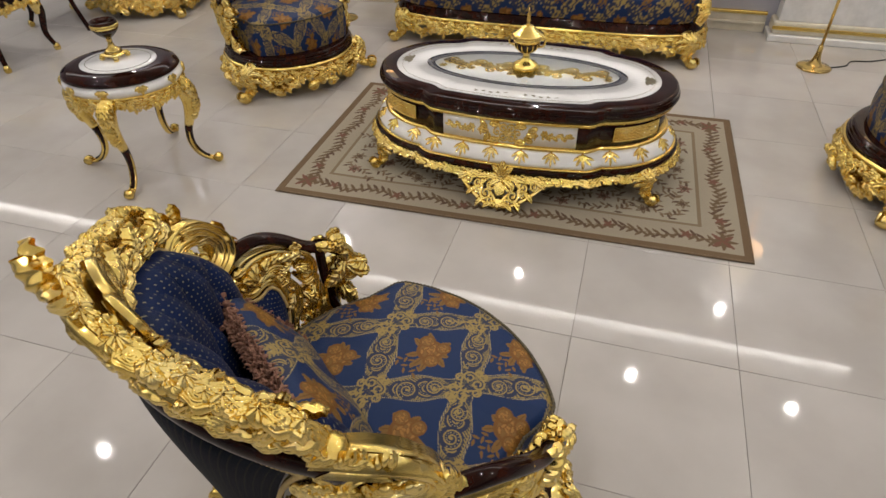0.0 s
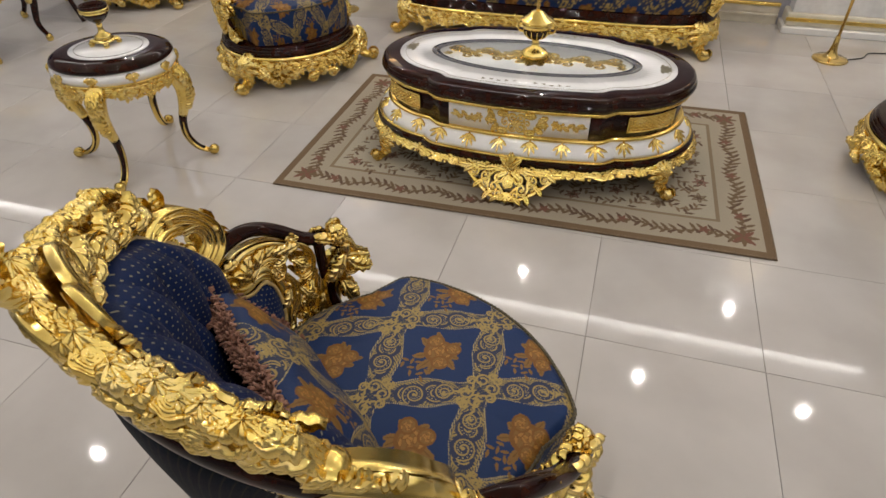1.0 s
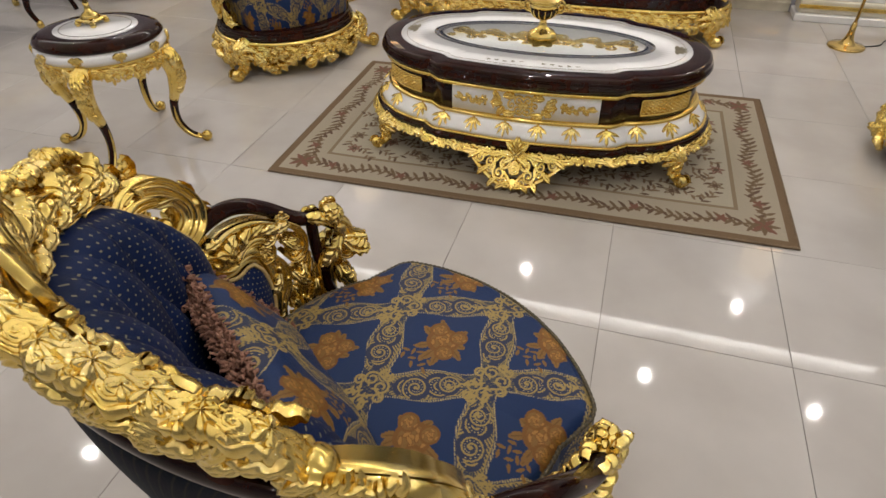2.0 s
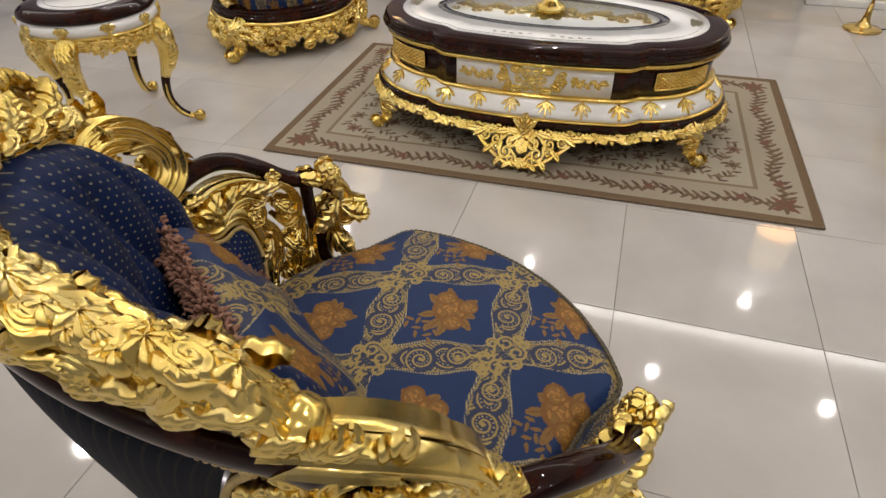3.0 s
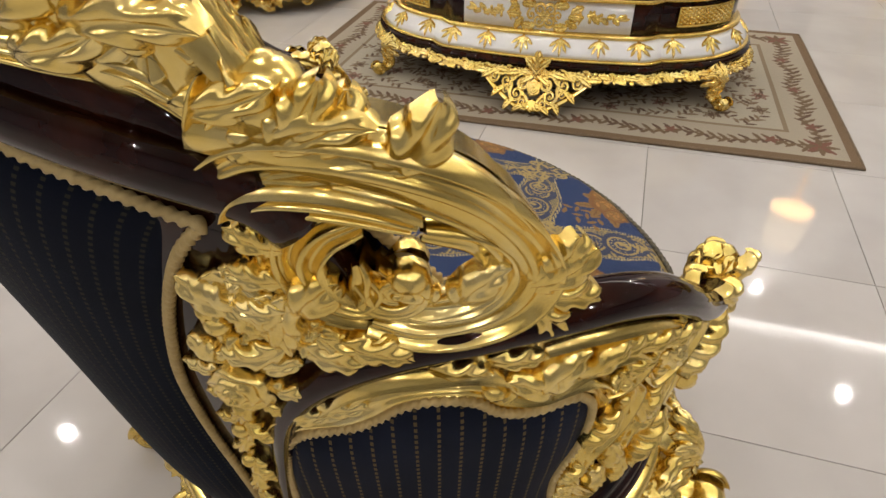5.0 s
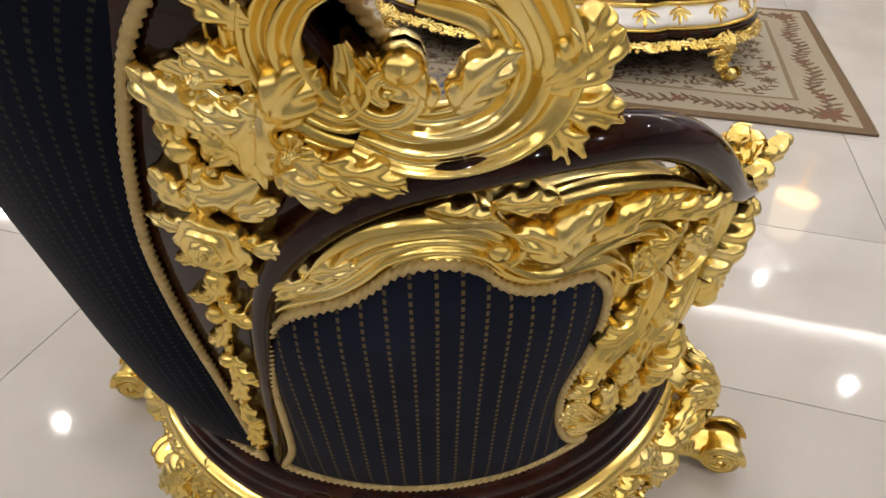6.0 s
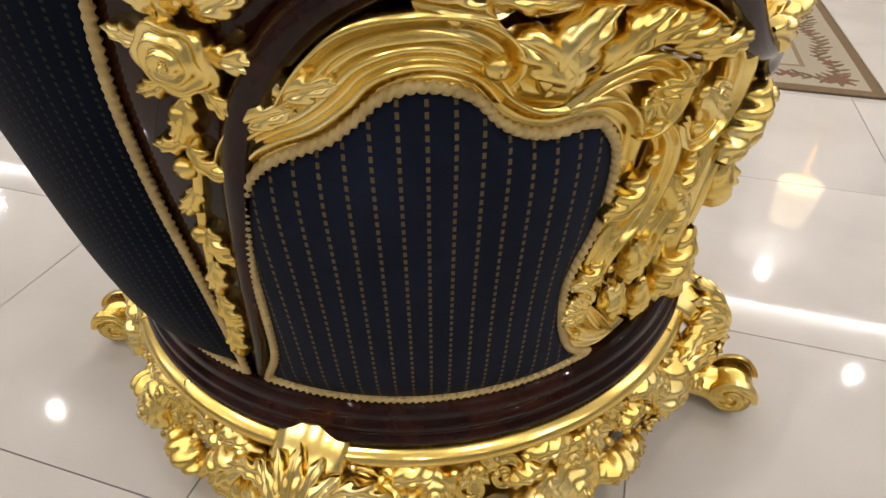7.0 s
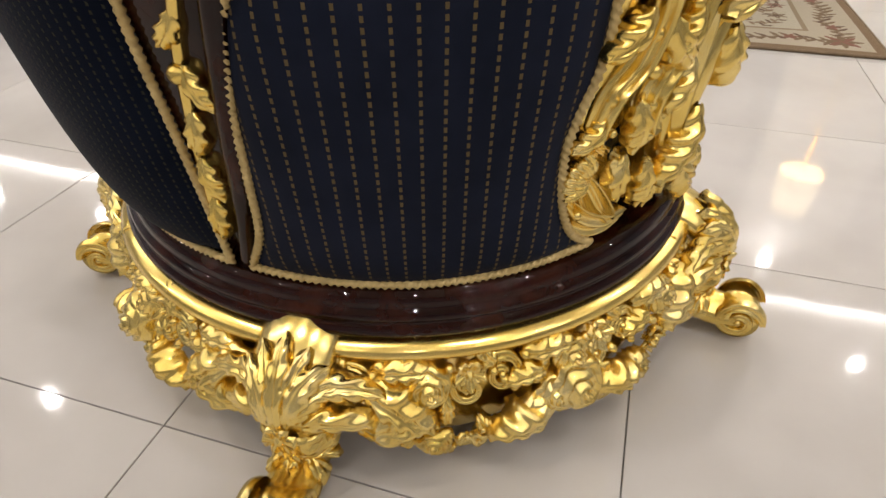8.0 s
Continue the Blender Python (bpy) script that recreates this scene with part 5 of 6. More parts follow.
    # lining under the seat
    part("lining", turned([(0.02, 0.196), (0.40, 0.196), (0.40, 0.204), (0.02, 0.204)]), FELT, chair, "black lining cloth")
    return chair


chair = armchair()
CHAIR = pose(-0.4015, -0.736, 0, 0, 0, -32.9)
chair.matrix_basis = CHAIR
for x, y, a in ((-2.215, 2.005, -126.4), (1.585, 1.53, 86.3), (-4.20, 3.08, 180)):
    copy_thing(chair, pose(x, y, 0, 0, 0, a))


# ---- cushion on the armchair ----
def throw_cushion():
    m = CHAIR @ pose(-0.055, -0.232, 0.632, 60, 0, 176)
    t = thing("throw_cushion", m, "blue brocade cushion with brown fringe leaning in the armchair", "cushion")
    hx, hy, n, k = 0.250, 0.150, 380, 230
    s, q = np.linspace(-1, 1, n), np.linspace(-1, 1, k)
    S, Q = np.meshgrid(s, q, indexing="ij")
    X, Y = S * hx * (1 - 0.05 * (1 - Q**2)), Q * hy * (1 - 0.06 * (1 - S**2))
    H = 0.050 * ((1 - S**4) * (1 - Q**4)) ** 0.55 + 0.004 * np.sin(7 * S + 3 * Q) * (1 - S**2) * (1 - Q**2)
    gx, gy = np.linspace(-0.4, 0.4, 620), np.linspace(-0.3, 0.3, 460)
    img = brocade(gx, gy + 0.13)
    col = img[np.searchsorted(gx, X).clip(0, 619), np.searchsorted(gy, Y).clip(0, 459)].reshape(-1, 3)
    part("front", Geo().add(np.stack([X, Y, H], -1), grid_faces(n, k)), BROCADE, t, colours=col)
    back = Geo().add(np.stack([X, Y, -H], -1)[::6, ::5], grid_faces(len(X[::6]), len(X[0, ::5])))
    part("reverse", back, NAVY_DOT, t, "plain navy reverse", uv=np.stack([X, Y], -1)[::6, ::5].reshape(-1, 2))
    rng = random.Random(8)
    fr = Geo()
    per = [(-1 + 2 * i / 260, 1, 0, 1) for i in range(261)] + [(-1 + 2 * i / 260, -1, 0, -1) for i in range(261)] + [(-1, -1 + 2 * i / 180, -1, 0) for i in range(181)] + [(1, -1 + 2 * i / 180, 1, 0) for i in range(181)]
    for a, b, ox, oy in per:
        for strand in range(2):
            x, y = a * hx * (1 - 0.05 * (1 - b * b)) + rng.uniform(-0.003, 0.003), b * hy * (1 - 0.06 * (1 - a * a)) + rng.uniform(-0.003, 0.003)
            ln = rng.uniform(0.020, 0.034)
            w = rng.uniform(-0.5, 0.5)
            dx, dy = ox + w * abs(oy), oy + w * abs(ox)
            z1 = rng.uniform(-0.014, 0.014)
            p = smooth_path([(x, y, 0), (x + dx * ln * 0.5, y + dy * ln * 0.5, z1), (x + dx * ln + rng.uniform(-0.006, 0.006), y + dy * ln + rng.uniform(-0.006, 0.006), z1 * 1.4), (x + dx * ln * 0.75 + 0.004, y + dy * ln * 0.75, z1 * 2)], 7)
            fr.join(tube(p, 0.0030, 5, up=(0.3, 0.2, 1)))
    tagged(part("fringe", fr, FRINGE, t, "brown looped chenille fringe"), kind="stuff")


throw_cushion()


# ---- outlines for long furniture ----
class Ring:
    """A closed plan outline that carvings and mouldings can follow."""

    def __init__(self, pts2, n=240):
        p = np.asarray(pts2, float)
        p = np.vstack([p, p[:1]])
        s = np.r_[0, np.cumsum(np.linalg.norm(np.diff(p, axis=0), axis=1))]
        q = np.linspace(0, s[-1], n, endpoint=False)
        self.p = np.stack([np.interp(q, s, p[:, k]) for k in range(2)], 1)
        self.length, self.n = s[-1], n
        t = np.roll(self.p, -2, 0) - np.roll(self.p, 2, 0)
        nor = np.stack([t[:, 1], -t[:, 0]], 1)
        nor = sum(np.roll(nor, k, 0) for k in (-1, 0, 1))
        self.nor = nor / np.linalg.norm(nor, axis=1)[:, None]

    def at(self, u):
        q = (np.asarray(u) / self.length * self.n) % self.n
        i = np.floor(q).astype(int)
        w = (q - i)[..., None]
        i, j = i % self.n, (i + 1) % self.n
        return self.p[i] * (1 - w) + self.p[j] * w, self.nor[i] * (1 - w) + self.nor[j] * w

    def near(self, x, y):
        """The way along the outline to its point nearest to (x, y)."""
        return float(np.argmin(((self.p - [x, y]) ** 2).sum(1))) * self.length / self.n

    def loft(self, profile, cap=True):
        v = np.stack([np.c_[self.p + self.nor * o, np.full(self.n, z)] for o, z in profile])
        f = grid_faces(len(profile), self.n, False, True)
        if cap:
            f += [tuple(range(self.n))[::-1], tuple((len(profile) - 1) * self.n + i for i in range(self.n))]
        return Geo().add(v, f)

    def wrap(self, off):
        """A map of flat (along, height, out) points round the outline; off gives the surface's offset by height."""
        def fn(p):
            c, n = self.at(p[:, 0])
            o = (off(p[:, 1]) + p[:, 2])[:, None]
            return np.c_[c + n * o, p[:, 1]]
        return fn


def pieces(geo, fn, mat, parent):
    for kind, v, f in geo.items:
        part(kind, Geo().add(fn(v), f), mat, parent, fix=False)


# ---- coffee table ----
def table_outline():
    quad = [(x, -0.372 - 0.034 * math.cos(math.pi / 2 * x / 0.375)) for x in np.linspace(0, 0.372, 24)]
    quad += [(0.36 + 0.365 * math.cos(a), 0.328 * math.sin(a)) for a in np.radians(np.linspace(-80, 0, 34))]
    half = quad + [(x, -y) for x, y in quad[::-1][1:]]
    return half + [(-x, y) for x, y in half[::-1][1:-1]]


def coffee_table():
    t = thing("coffee_table", pose(-0.462, 1.306, 0.0105, 0, 0, 0.9), "lobed dark wood and white coffee table with gilded carving", "coffee table")
    ring = Ring(table_outline(), 300)
    top = part("top", ring.loft([(-0.10, 0.408), (0.018, 0.408), (0.036, 0.414), (0.043, 0.426), (0.040, 0.438), (0.030, 0.444), (0.034, 0.452), (0.030, 0.462), (0.016, 0.468), (-0.055, 0.470)]), WOOD, t, "dark lacquered moulded table top")
    part("top_bead", ring.loft([(-0.05, 0.385), (0.012, 0.385), (0.026, 0.390), (0.028, 0.400), (0.020, 0.407), (-0.05, 0.4075)]), GOLD_PLAIN, t, "gilt moulding below the top")
    part("body", ring.loft([(-0.02, 0.25), (0.0, 0.262), (-0.004, 0.33), (0.0, 0.386), (-0.02, 0.39)]), WOOD, t, "dark lacquered body")
    part("lower_bead", ring.loft([(-0.02, 0.252), (0.016, 0.252), (0.022, 0.258), (0.020, 0.266), (0.008, 0.272), (-0.02, 0.2722)]), GOLD_PLAIN, t, "gilt lower moulding")
    part("flared_band", ring.loft([(-0.02, 0.19), (0.062, 0.19), (0.060, 0.205), (0.048, 0.222), (0.030, 0.240), (0.018, 0.2515), (-0.02, 0.2518)]), MARBLE, t, "white lacquered flared band")
    part("band_bead", ring.loft([(0.0, 0.178), (0.066, 0.178), (0.074, 0.184), (0.068, 0.190), (0.0, 0.1898)]), GOLD_PLAIN, t, "thin gilt bead")
    part("plinth", ring.loft([(0.0, 0.150), (0.072, 0.150), (0.084, 0.157), (0.084, 0.168), (0.074, 0.1778), (0.0, 0.1779)]), WOOD, t, "dark lacquered plinth")
    # top inlay: white ring, glass oval, gilt ornament under it
    ell = np.radians(np.linspace(0, 360, 97)[:-1])

    def oval(a, b, z0, z1, inner=None):
        o = np.stack([a * np.cos(ell), b * np.sin(ell)], 1)
        if inner is None:
            v = np.concatenate([np.c_[o, np.full(96, z0)], np.c_[o, np.full(96, z1)]])
            return Geo().add(v, grid_faces(2, 96, False, True) + [tuple(range(96))[::-1], tuple(range(96, 192))])
        i = np.stack([inner[0] * np.cos(ell), inner[1] * np.sin(ell)], 1)
        v = np.concatenate([np.c_[o, np.full(96, z0)], np.c_[o, np.full(96, z1)], np.c_[i, np.full(96, z1)], np.c_[i, np.full(96, z0)]])
        return Geo().add(v, grid_faces(4, 96, True, True))

    outer = Ring(table_outline(), 96)
    roll = int(np.argmin(np.abs(np.arctan2(outer.p[:, 1], outer.p[:, 0]))))
    op = np.roll(outer.p - outer.nor * 0.052, -roll, 0)
    scale = np.array([0.50 / 0.73, 0.205 / 0.405])
    ip = op * scale * 1.06
    v = np.concatenate([np.c_[op, np.full(96, 0.4705)], np.c_[op * 0.998, np.full(96, 0.4735)], np.c_[ip, np.full(96, 0.4735)], np.c_[ip, np.full(96, 0.4705)]])
    part("white_inlay", Geo().add(v, grid_faces(4, 96, True, True)), MARBLE, top, "white lacquer ring with fine painted sprays")
    line = Ring(op * 0.955, 200)
    sprays = tube(np.c_[line.p, np.full(200, 0.4737)], 0.0011, 4, closed=True)
    part("painted_line", sprays, surface("grey_gold_paint", [(0.12, 0.09, 0.04), (0.2, 0.15, 0.07)], 30, 0.4), top)
    spray = Geo()
    for sx, sy, n, sp in ((1, 0, 7, 0.9), (-1, 0, 7, 0.9)):
        for k in range(n):
            put(spray, leaf(0.055, 0.010, 0, 0.0, 2, 0.01), sx * 0.60, 0, -sx * 90 + (k - 3) * 28)
    for x0 in (-0.12, 0.12):
        for y0 in (-0.305, 0.305):
            for k in range(9):
                put(spray, leaf(0.022, 0.005, 0.3, 0, 2, 0.01), x0 + (k - 4) * 0.018, y0 + 0.006 * math.sin(k), 60 if k % 2 else -60)
    spray.map(lambda p: np.c_[p[:, :2], 0.4738 + 0.02 * np.clip(p[:, 2], 0, 0.05)])
    tagged(part("painted_spray", spray, surface("olive_paint", [(0.10, 0.085, 0.05), (0.18, 0.15, 0.09)], 30, 0.4), top, "painted grey-green leaf sprays"), kind="stuff")
    part("recess", oval(0.50, 0.205, 0.4702, 0.4712), MARBLE, top, "white bed under the glass")
    part("recess_rim", oval(0.512, 0.213, 0.4712, 0.476, (0.470, 0.182)), surface("smoked_glass_edge", [(0.06, 0.06, 0.07), (0.10, 0.10, 0.11)], 10, 0.05, coat=1), top, "smoky bevelled glass edge")
    gilt = Geo()
    for s in (-1, 1):
        for k in range(5):
            put(gilt, leaf(0.10, 0.028, 0.5 * (-1) ** k, 0.1, 4, 0.08), s * (0.06 + 0.07 * k), 0.012 * (-1) ** k, -s * (78 + 8 * (-1) ** k))
            put(gilt, scroll(0.035, 1.4, 0.3), s * (0.09 + 0.075 * k), 0.045 * (-1) ** k, 0, s > 0)
            put(gilt, flower(0.024, 6), s * (0.12 + 0.075 * k), -0.035 * (-1) ** k)
    for k in range(10):
        put(gilt, leaf(0.11, 0.03, 0.3, 0.1, 4, 0.08), 0, 0, k * 36)
    gilt.map(lambda p: p * [1, 1, 0.12] + [0, 0, 0.4715])
    tagged(part("gilt_inlay", gilt, GOLD, top, "gilt leaf ornament under the glass"), kind="stuff")
    sheet = np.stack([0.472 * np.cos(ell), 0.184 * np.sin(ell), np.full(96, 0.4800)], 1)
    pane = part("glass", Geo().add(sheet, [tuple(range(96))]), GLASS, top, "clear oval glass inset", fix=False)
    pane.visible_shadow = False
    # white front panels with appliques, lattice panels on the lobes
    flat_wrap = ring.wrap(lambda z: np.zeros_like(z))
    for y in (-1, 1):
        u0 = ring.near(0, y * 0.41)
        us = np.linspace(-0.322, 0.322, 40)
        v = np.stack([np.stack([u0 + us, np.full(40, z), np.full(40, h)], 1) for z, h in ((0.274, 0.002), (0.274, 0.008), (0.384, 0.008), (0.384, 0.002))])
        panel = part("white_panel", Geo().add(flat_wrap(v.reshape(-1, 3)), grid_faces(4, 40)), MARBLE, t, "white lacquered panel")
        ap = Geo()
        for s in (-1, 1):
            put(ap, scroll(0.020, 1.5, 0.26), s * 0.018, 0.344, 0, s > 0)
            put(ap, scroll(0.020, 1.5, 0.26), s * 0.018, 0.312, 180, s < 0)
            put(ap, scroll(0.016, 1.3, 0.28), s * 0.045, 0.328, 90, s > 0)
            put(ap, leaf(0.05, 0.015, 0.7 * s, 0.1), s * 0.03, 0.355, -s * 70)
            put(ap, leaf(0.05, 0.015, -0.7 * s, 0.1), s * 0.03, 0.300, -s * 110)
            for k in range(3):
                put(ap, leaf(0.045, 0.013, 0.4 * (k - 1), 0.1, 3), s * (0.07 + 0.008 * k), 0.328 + 0.01 * (k - 1), -s * (90 - 35 * (k - 1)))
            put(ap, shell_fan(0.036, 5, 1.8), s * 0.125, 0.329, s * 90)
            put(ap, flower(0.017, 6), s * 0.155, 0.335)
            put(ap, flower(0.015, 5), s * 0.175, 0.325)
            for k in range(5):
                put(ap, ball(0.006), s * (0.15 + 0.012 * k), 0.318 + 0.02 * (k % 2))
            for k in range(4):
                put(ap, leaf(0.032, 0.009, 0.3, 0.05, 2), s * (0.185 + 0.018 * k), 0.329, -s * (90 + 24 * (-1) ** k))
            put(ap, leaf(0.045, 0.007, 0, 0.05, 2), s * 0.235, 0.329, -s * 90)
        put(ap, flower(0.018, 6), 0, 0.328, h=0.004)
        ap_fn = ring.wrap(lambda z: np.full_like(z, 0.009))
        pieces(ap, lambda p, fn=ap_fn, uu=u0: fn((p - [0, 0.328, 0]) * [1.12, 1.3, 0.9] + [uu, 0.328, 0]), GOLD, panel)
        for x in (-1, 1):
            uc = ring.near(x * 0.60, y * 0.27)
            us = np.linspace(-0.12, 0.12, 24)
            v = np.stack([np.stack([uc + us, np.full(24, z), np.full(24, h)], 1) for z, h in ((0.296, 0.0), (0.296, 0.007), (0.362, 0.007), (0.362, 0.0))])
            lattice = Geo().add(flat_wrap(v.reshape(-1, 3)), grid_faces(4, 24))
            for i in range(19):
                for j in range(4):
                    b = ball(0.0068, 0.7, 6, 4)
                    lattice.add(flat_wrap(b[0] * [1.05, 1.1, 1] + [uc - 0.108 + 0.012 * i, 0.306 + 0.0155 * j + (0.004 if i % 2 else -0.002), 0.008]), b[1])
            for z in (0.295, 0.363):
                e = flat_wrap(np.stack([uc + us, np.full(24, z), np.full(24, 0.008)], 1))
                lattice.join(tube(e, 0.0045, 6))
            for q in (-0.12, 0.12):
                e = flat_wrap(np.stack([np.full(6, uc + q), np.linspace(0.295, 0.363, 6), np.full(6, 0.008)], 1))
                lattice.join(tube(e, 0.0045, 6, up=(1, 0.3, 0)))
            part("lattice_panel", lattice, GOLD, t, "gilt woven lattice panel")
    # small leaves on the white band
    band_fn = ring.wrap(lambda z: np.interp(z, (0.19, 0.205, 0.222, 0.24, 0.2515), (0.062, 0.060, 0.048, 0.030, 0.018)))
    n = 26
    for k in range(n):
        g = Geo()
        for a in (-75, -40, 0, 40, 75):
            put(g, leaf(0.050 if a == 0 else 0.044, 0.0062, 0.4 * a / 75, 0.2, 2, 0.10), 0, 0, 180 + a)
        put(g, ball(0.008), 0, 0.0)
        u = (k + 0.5) / n * ring.length
        part("band_leaf", Geo().add(band_fn(np.concatenate(g.v) + [u, 0.246, 0.002]), g.f), GOLD, t)
    # carved apron
    def off(z):
        return 0.076 + 0.85 * np.maximum(0, 0.152 - z)
    fn = ring.wrap(off)
    rng = random.Random(12)
    cu = [ring.near(0, -0.41), ring.near(0, 0.41)]
    g = Geo()
    k = 0
    u = 0.0
    while u < ring.length:
        gap = min(abs((u - c + ring.length / 2) % ring.length - ring.length / 2) for c in cu)
        z = 0.135
        s = 0.030
        if k % 3 == 0:
            put(g, scroll(0.6 * s, 1.3, 0.28, tail=0.4 * s), u, z, rng.uniform(-60, 60), k % 2 == 0)
        elif k % 3 == 1:
            put(g, flower(0.55 * s, 6), u, z, rng.uniform(0, 60), h=0.004)
        else:
            put(g, leaf(1.8 * s, 0.45 * s, 0.6, 0.2), u - 0.02, z + 0.004, -80)
        put(g, leaf(1.2 * s, 0.36 * s, 0.7 if k % 2 else -0.7, 0.2, 3), u, z + 0.008, 150 if k % 2 else 210)
        put(g, ball(0.006), u + 0.012, z - 0.012, h=0.004)
        u += 0.030
        k += 1
    for c in cu:
        for s in (-1, 1):
            for r, du, z, a, fl in ((0.030, 0.045, 0.105, 30, s < 0), (0.026, 0.060, 0.070, 200, s > 0), (0.026, 0.105, 0.105, 60, s < 0), (0.022, 0.15, 0.115, 210, s > 0), (0.020, 0.035, 0.045, 120, s < 0), (0.018, 0.10, 0.078, 10, s > 0)):
                put(g, scroll(r, 1.5, 0.24, tail=r), c + s * du, z, a * s, fl, h=0.002)
            for du, z, a, ln in ((0.17, 0.135, 100, 0.06), (0.20, 0.125, 70, 0.06), (0.13, 0.085, 110, 0.05), (0.085, 0.055, 120, 0.05), (0.05, 0.035, 100, 0.04), (0.02, 0.03, 60, 0.035), (0.03, 0.125, 100, 0.05), (0.075, 0.135, 80, 0.06)):
                put(g, leaf(ln, ln * 0.26, 0.7 * s, 0.2), c + s * (du - 0.02), z, -s * a, h=0.003)
            put(g, stem([(c + s * 0.21, 0.125), (c + s * 0.14, 0.075), (c + s * 0.06, 0.032), (c, 0.022)], 0.008), 0, 0)
            put(g, stem([(c + s * 0.01, 0.13), (c + s * 0.05, 0.09), (c + s * 0.02, 0.05)], 0.007), 0, 0)
        put(g, rose(0.026), c, 0.092, h=0.006)
        put(g, leaf(0.085, 0.022, 0, 0.1), c, 0.135, 0, h=0.010)
        for a in (-28, 28):
            put(g, leaf(0.075, 0.016, a / 60, 0.1), c, 0.135, -a, h=0.010)
        for a in (-35, 0, 35):
            put(g, leaf(0.038, 0.012, 0, 0.1, 3), c, 0.055, 180 + a, h=0.004)
    backing = ring.loft([(0.060, 0.150), (0.074, 0.150), (0.088, 0.128), (0.078, 0.122), (0.066, 0.13)], cap=False)
    backing.join(g.map(fn))
    part("apron", backing, GOLD, t, "gilded pierced apron with a rose pendant")
    # scrolled feet under the lobes
    body, leaves = leg_geo()
    lm = mesh_of("foot", body, GOLD)
    for x in (-1, 1):
        for y in (-1, 1):
            c, nrm = ring.at(ring.near(x * 0.62, y * 0.25))
            ang = math.degrees(math.atan2(nrm[1], nrm[0]))
            m = Matrix.Translation((c[0] + nrm[0] * 0.05, c[1] + nrm[1] * 0.05, 0)) @ pose(0, 0, 0, 0, 0, ang) @ Matrix.Diagonal((0.75, 0.75, 0.75, 1)) @ Matrix.Translation((-0.40, 0, 0))
            foot = part("foot", lm, None, t, "gilded scrolled foot", m=m)
            for kind, me in leaves:
                part(kind, me, None, foot)


coffee_table()


def urn():
    t = thing("lidded_urn", pose(-0.459, 1.308, 0.493), "lidded dark glass and gilt urn on the coffee table", "urn")
    foot = lathe([(0.001, 0.0), (0.062, 0.0), (0.066, 0.010), (0.058, 0.022), (0.046, 0.030), (0.030, 0.038), (0.018, 0.052), (0.015, 0.075), (0.020, 0.082), (0.001, 0.083)], 32, 0.05, 8)
    part("foot", foot, GOLD, t, "gilt lobed foot")
    for k in range(14):
        a = 2 * math.pi * k / 14
        rib = smooth_path([(r * math.cos(a), r * math.sin(a), z) for r, z in ((0.022, 0.083), (0.043, 0.093), (0.059, 0.111), (0.064, 0.130))], 12)
        part("rib", tube(rib, 0.0028, 6, up=(math.cos(a), math.sin(a), 0.3)), GOLD, t)
    part("bowl", lathe([(0.001, 0.080), (0.020, 0.081), (0.040, 0.092), (0.056, 0.110), (0.062, 0.128), (0.060, 0.138), (0.001, 0.138)], 48, 0.035, 16), WOOD, t, "dark fluted glass bowl")
    part("rim", lathe([(0.04, 0.136), (0.064, 0.136), (0.068, 0.148), (0.068, 0.160), (0.062, 0.165), (0.04, 0.165)], 40, 0.02, 20), GOLD, t, "gilt rim")
    lid = part("lid", lathe([(0.001, 0.163), (0.072, 0.163), (0.078, 0.168), (0.076, 0.174), (0.064, 0.178), (0.058, 0.184), (0.050, 0.187), (0.040, 0.198), (0.034, 0.200), (0.028, 0.210), (0.016, 0.215), (0.001, 0.216)], 48, 0.035, 16), GOLD, t, "gilt domed lid")
    part("finial", lathe([(0.001, 0.214), (0.012, 0.216), (0.007, 0.226), (0.011, 0.238), (0.007, 0.252), (0.010, 0.262), (0.004, 0.285), (0.001, 0.296)], 20), BRASS, lid)
    for s in (-1, 1):
        p = smooth_path([(s * 0.058, 0, 0.11), (s * 0.084, 0, 0.12), (s * 0.088, 0, 0.15), (s * 0.072, 0, 0.166), (s * 0.066, 0, 0.152)], 24)
        part("handle", tube(p, 0.0055, 8, up=(0, 1, 0)), GOLD, t, "gilt scrolled handle")


urn()


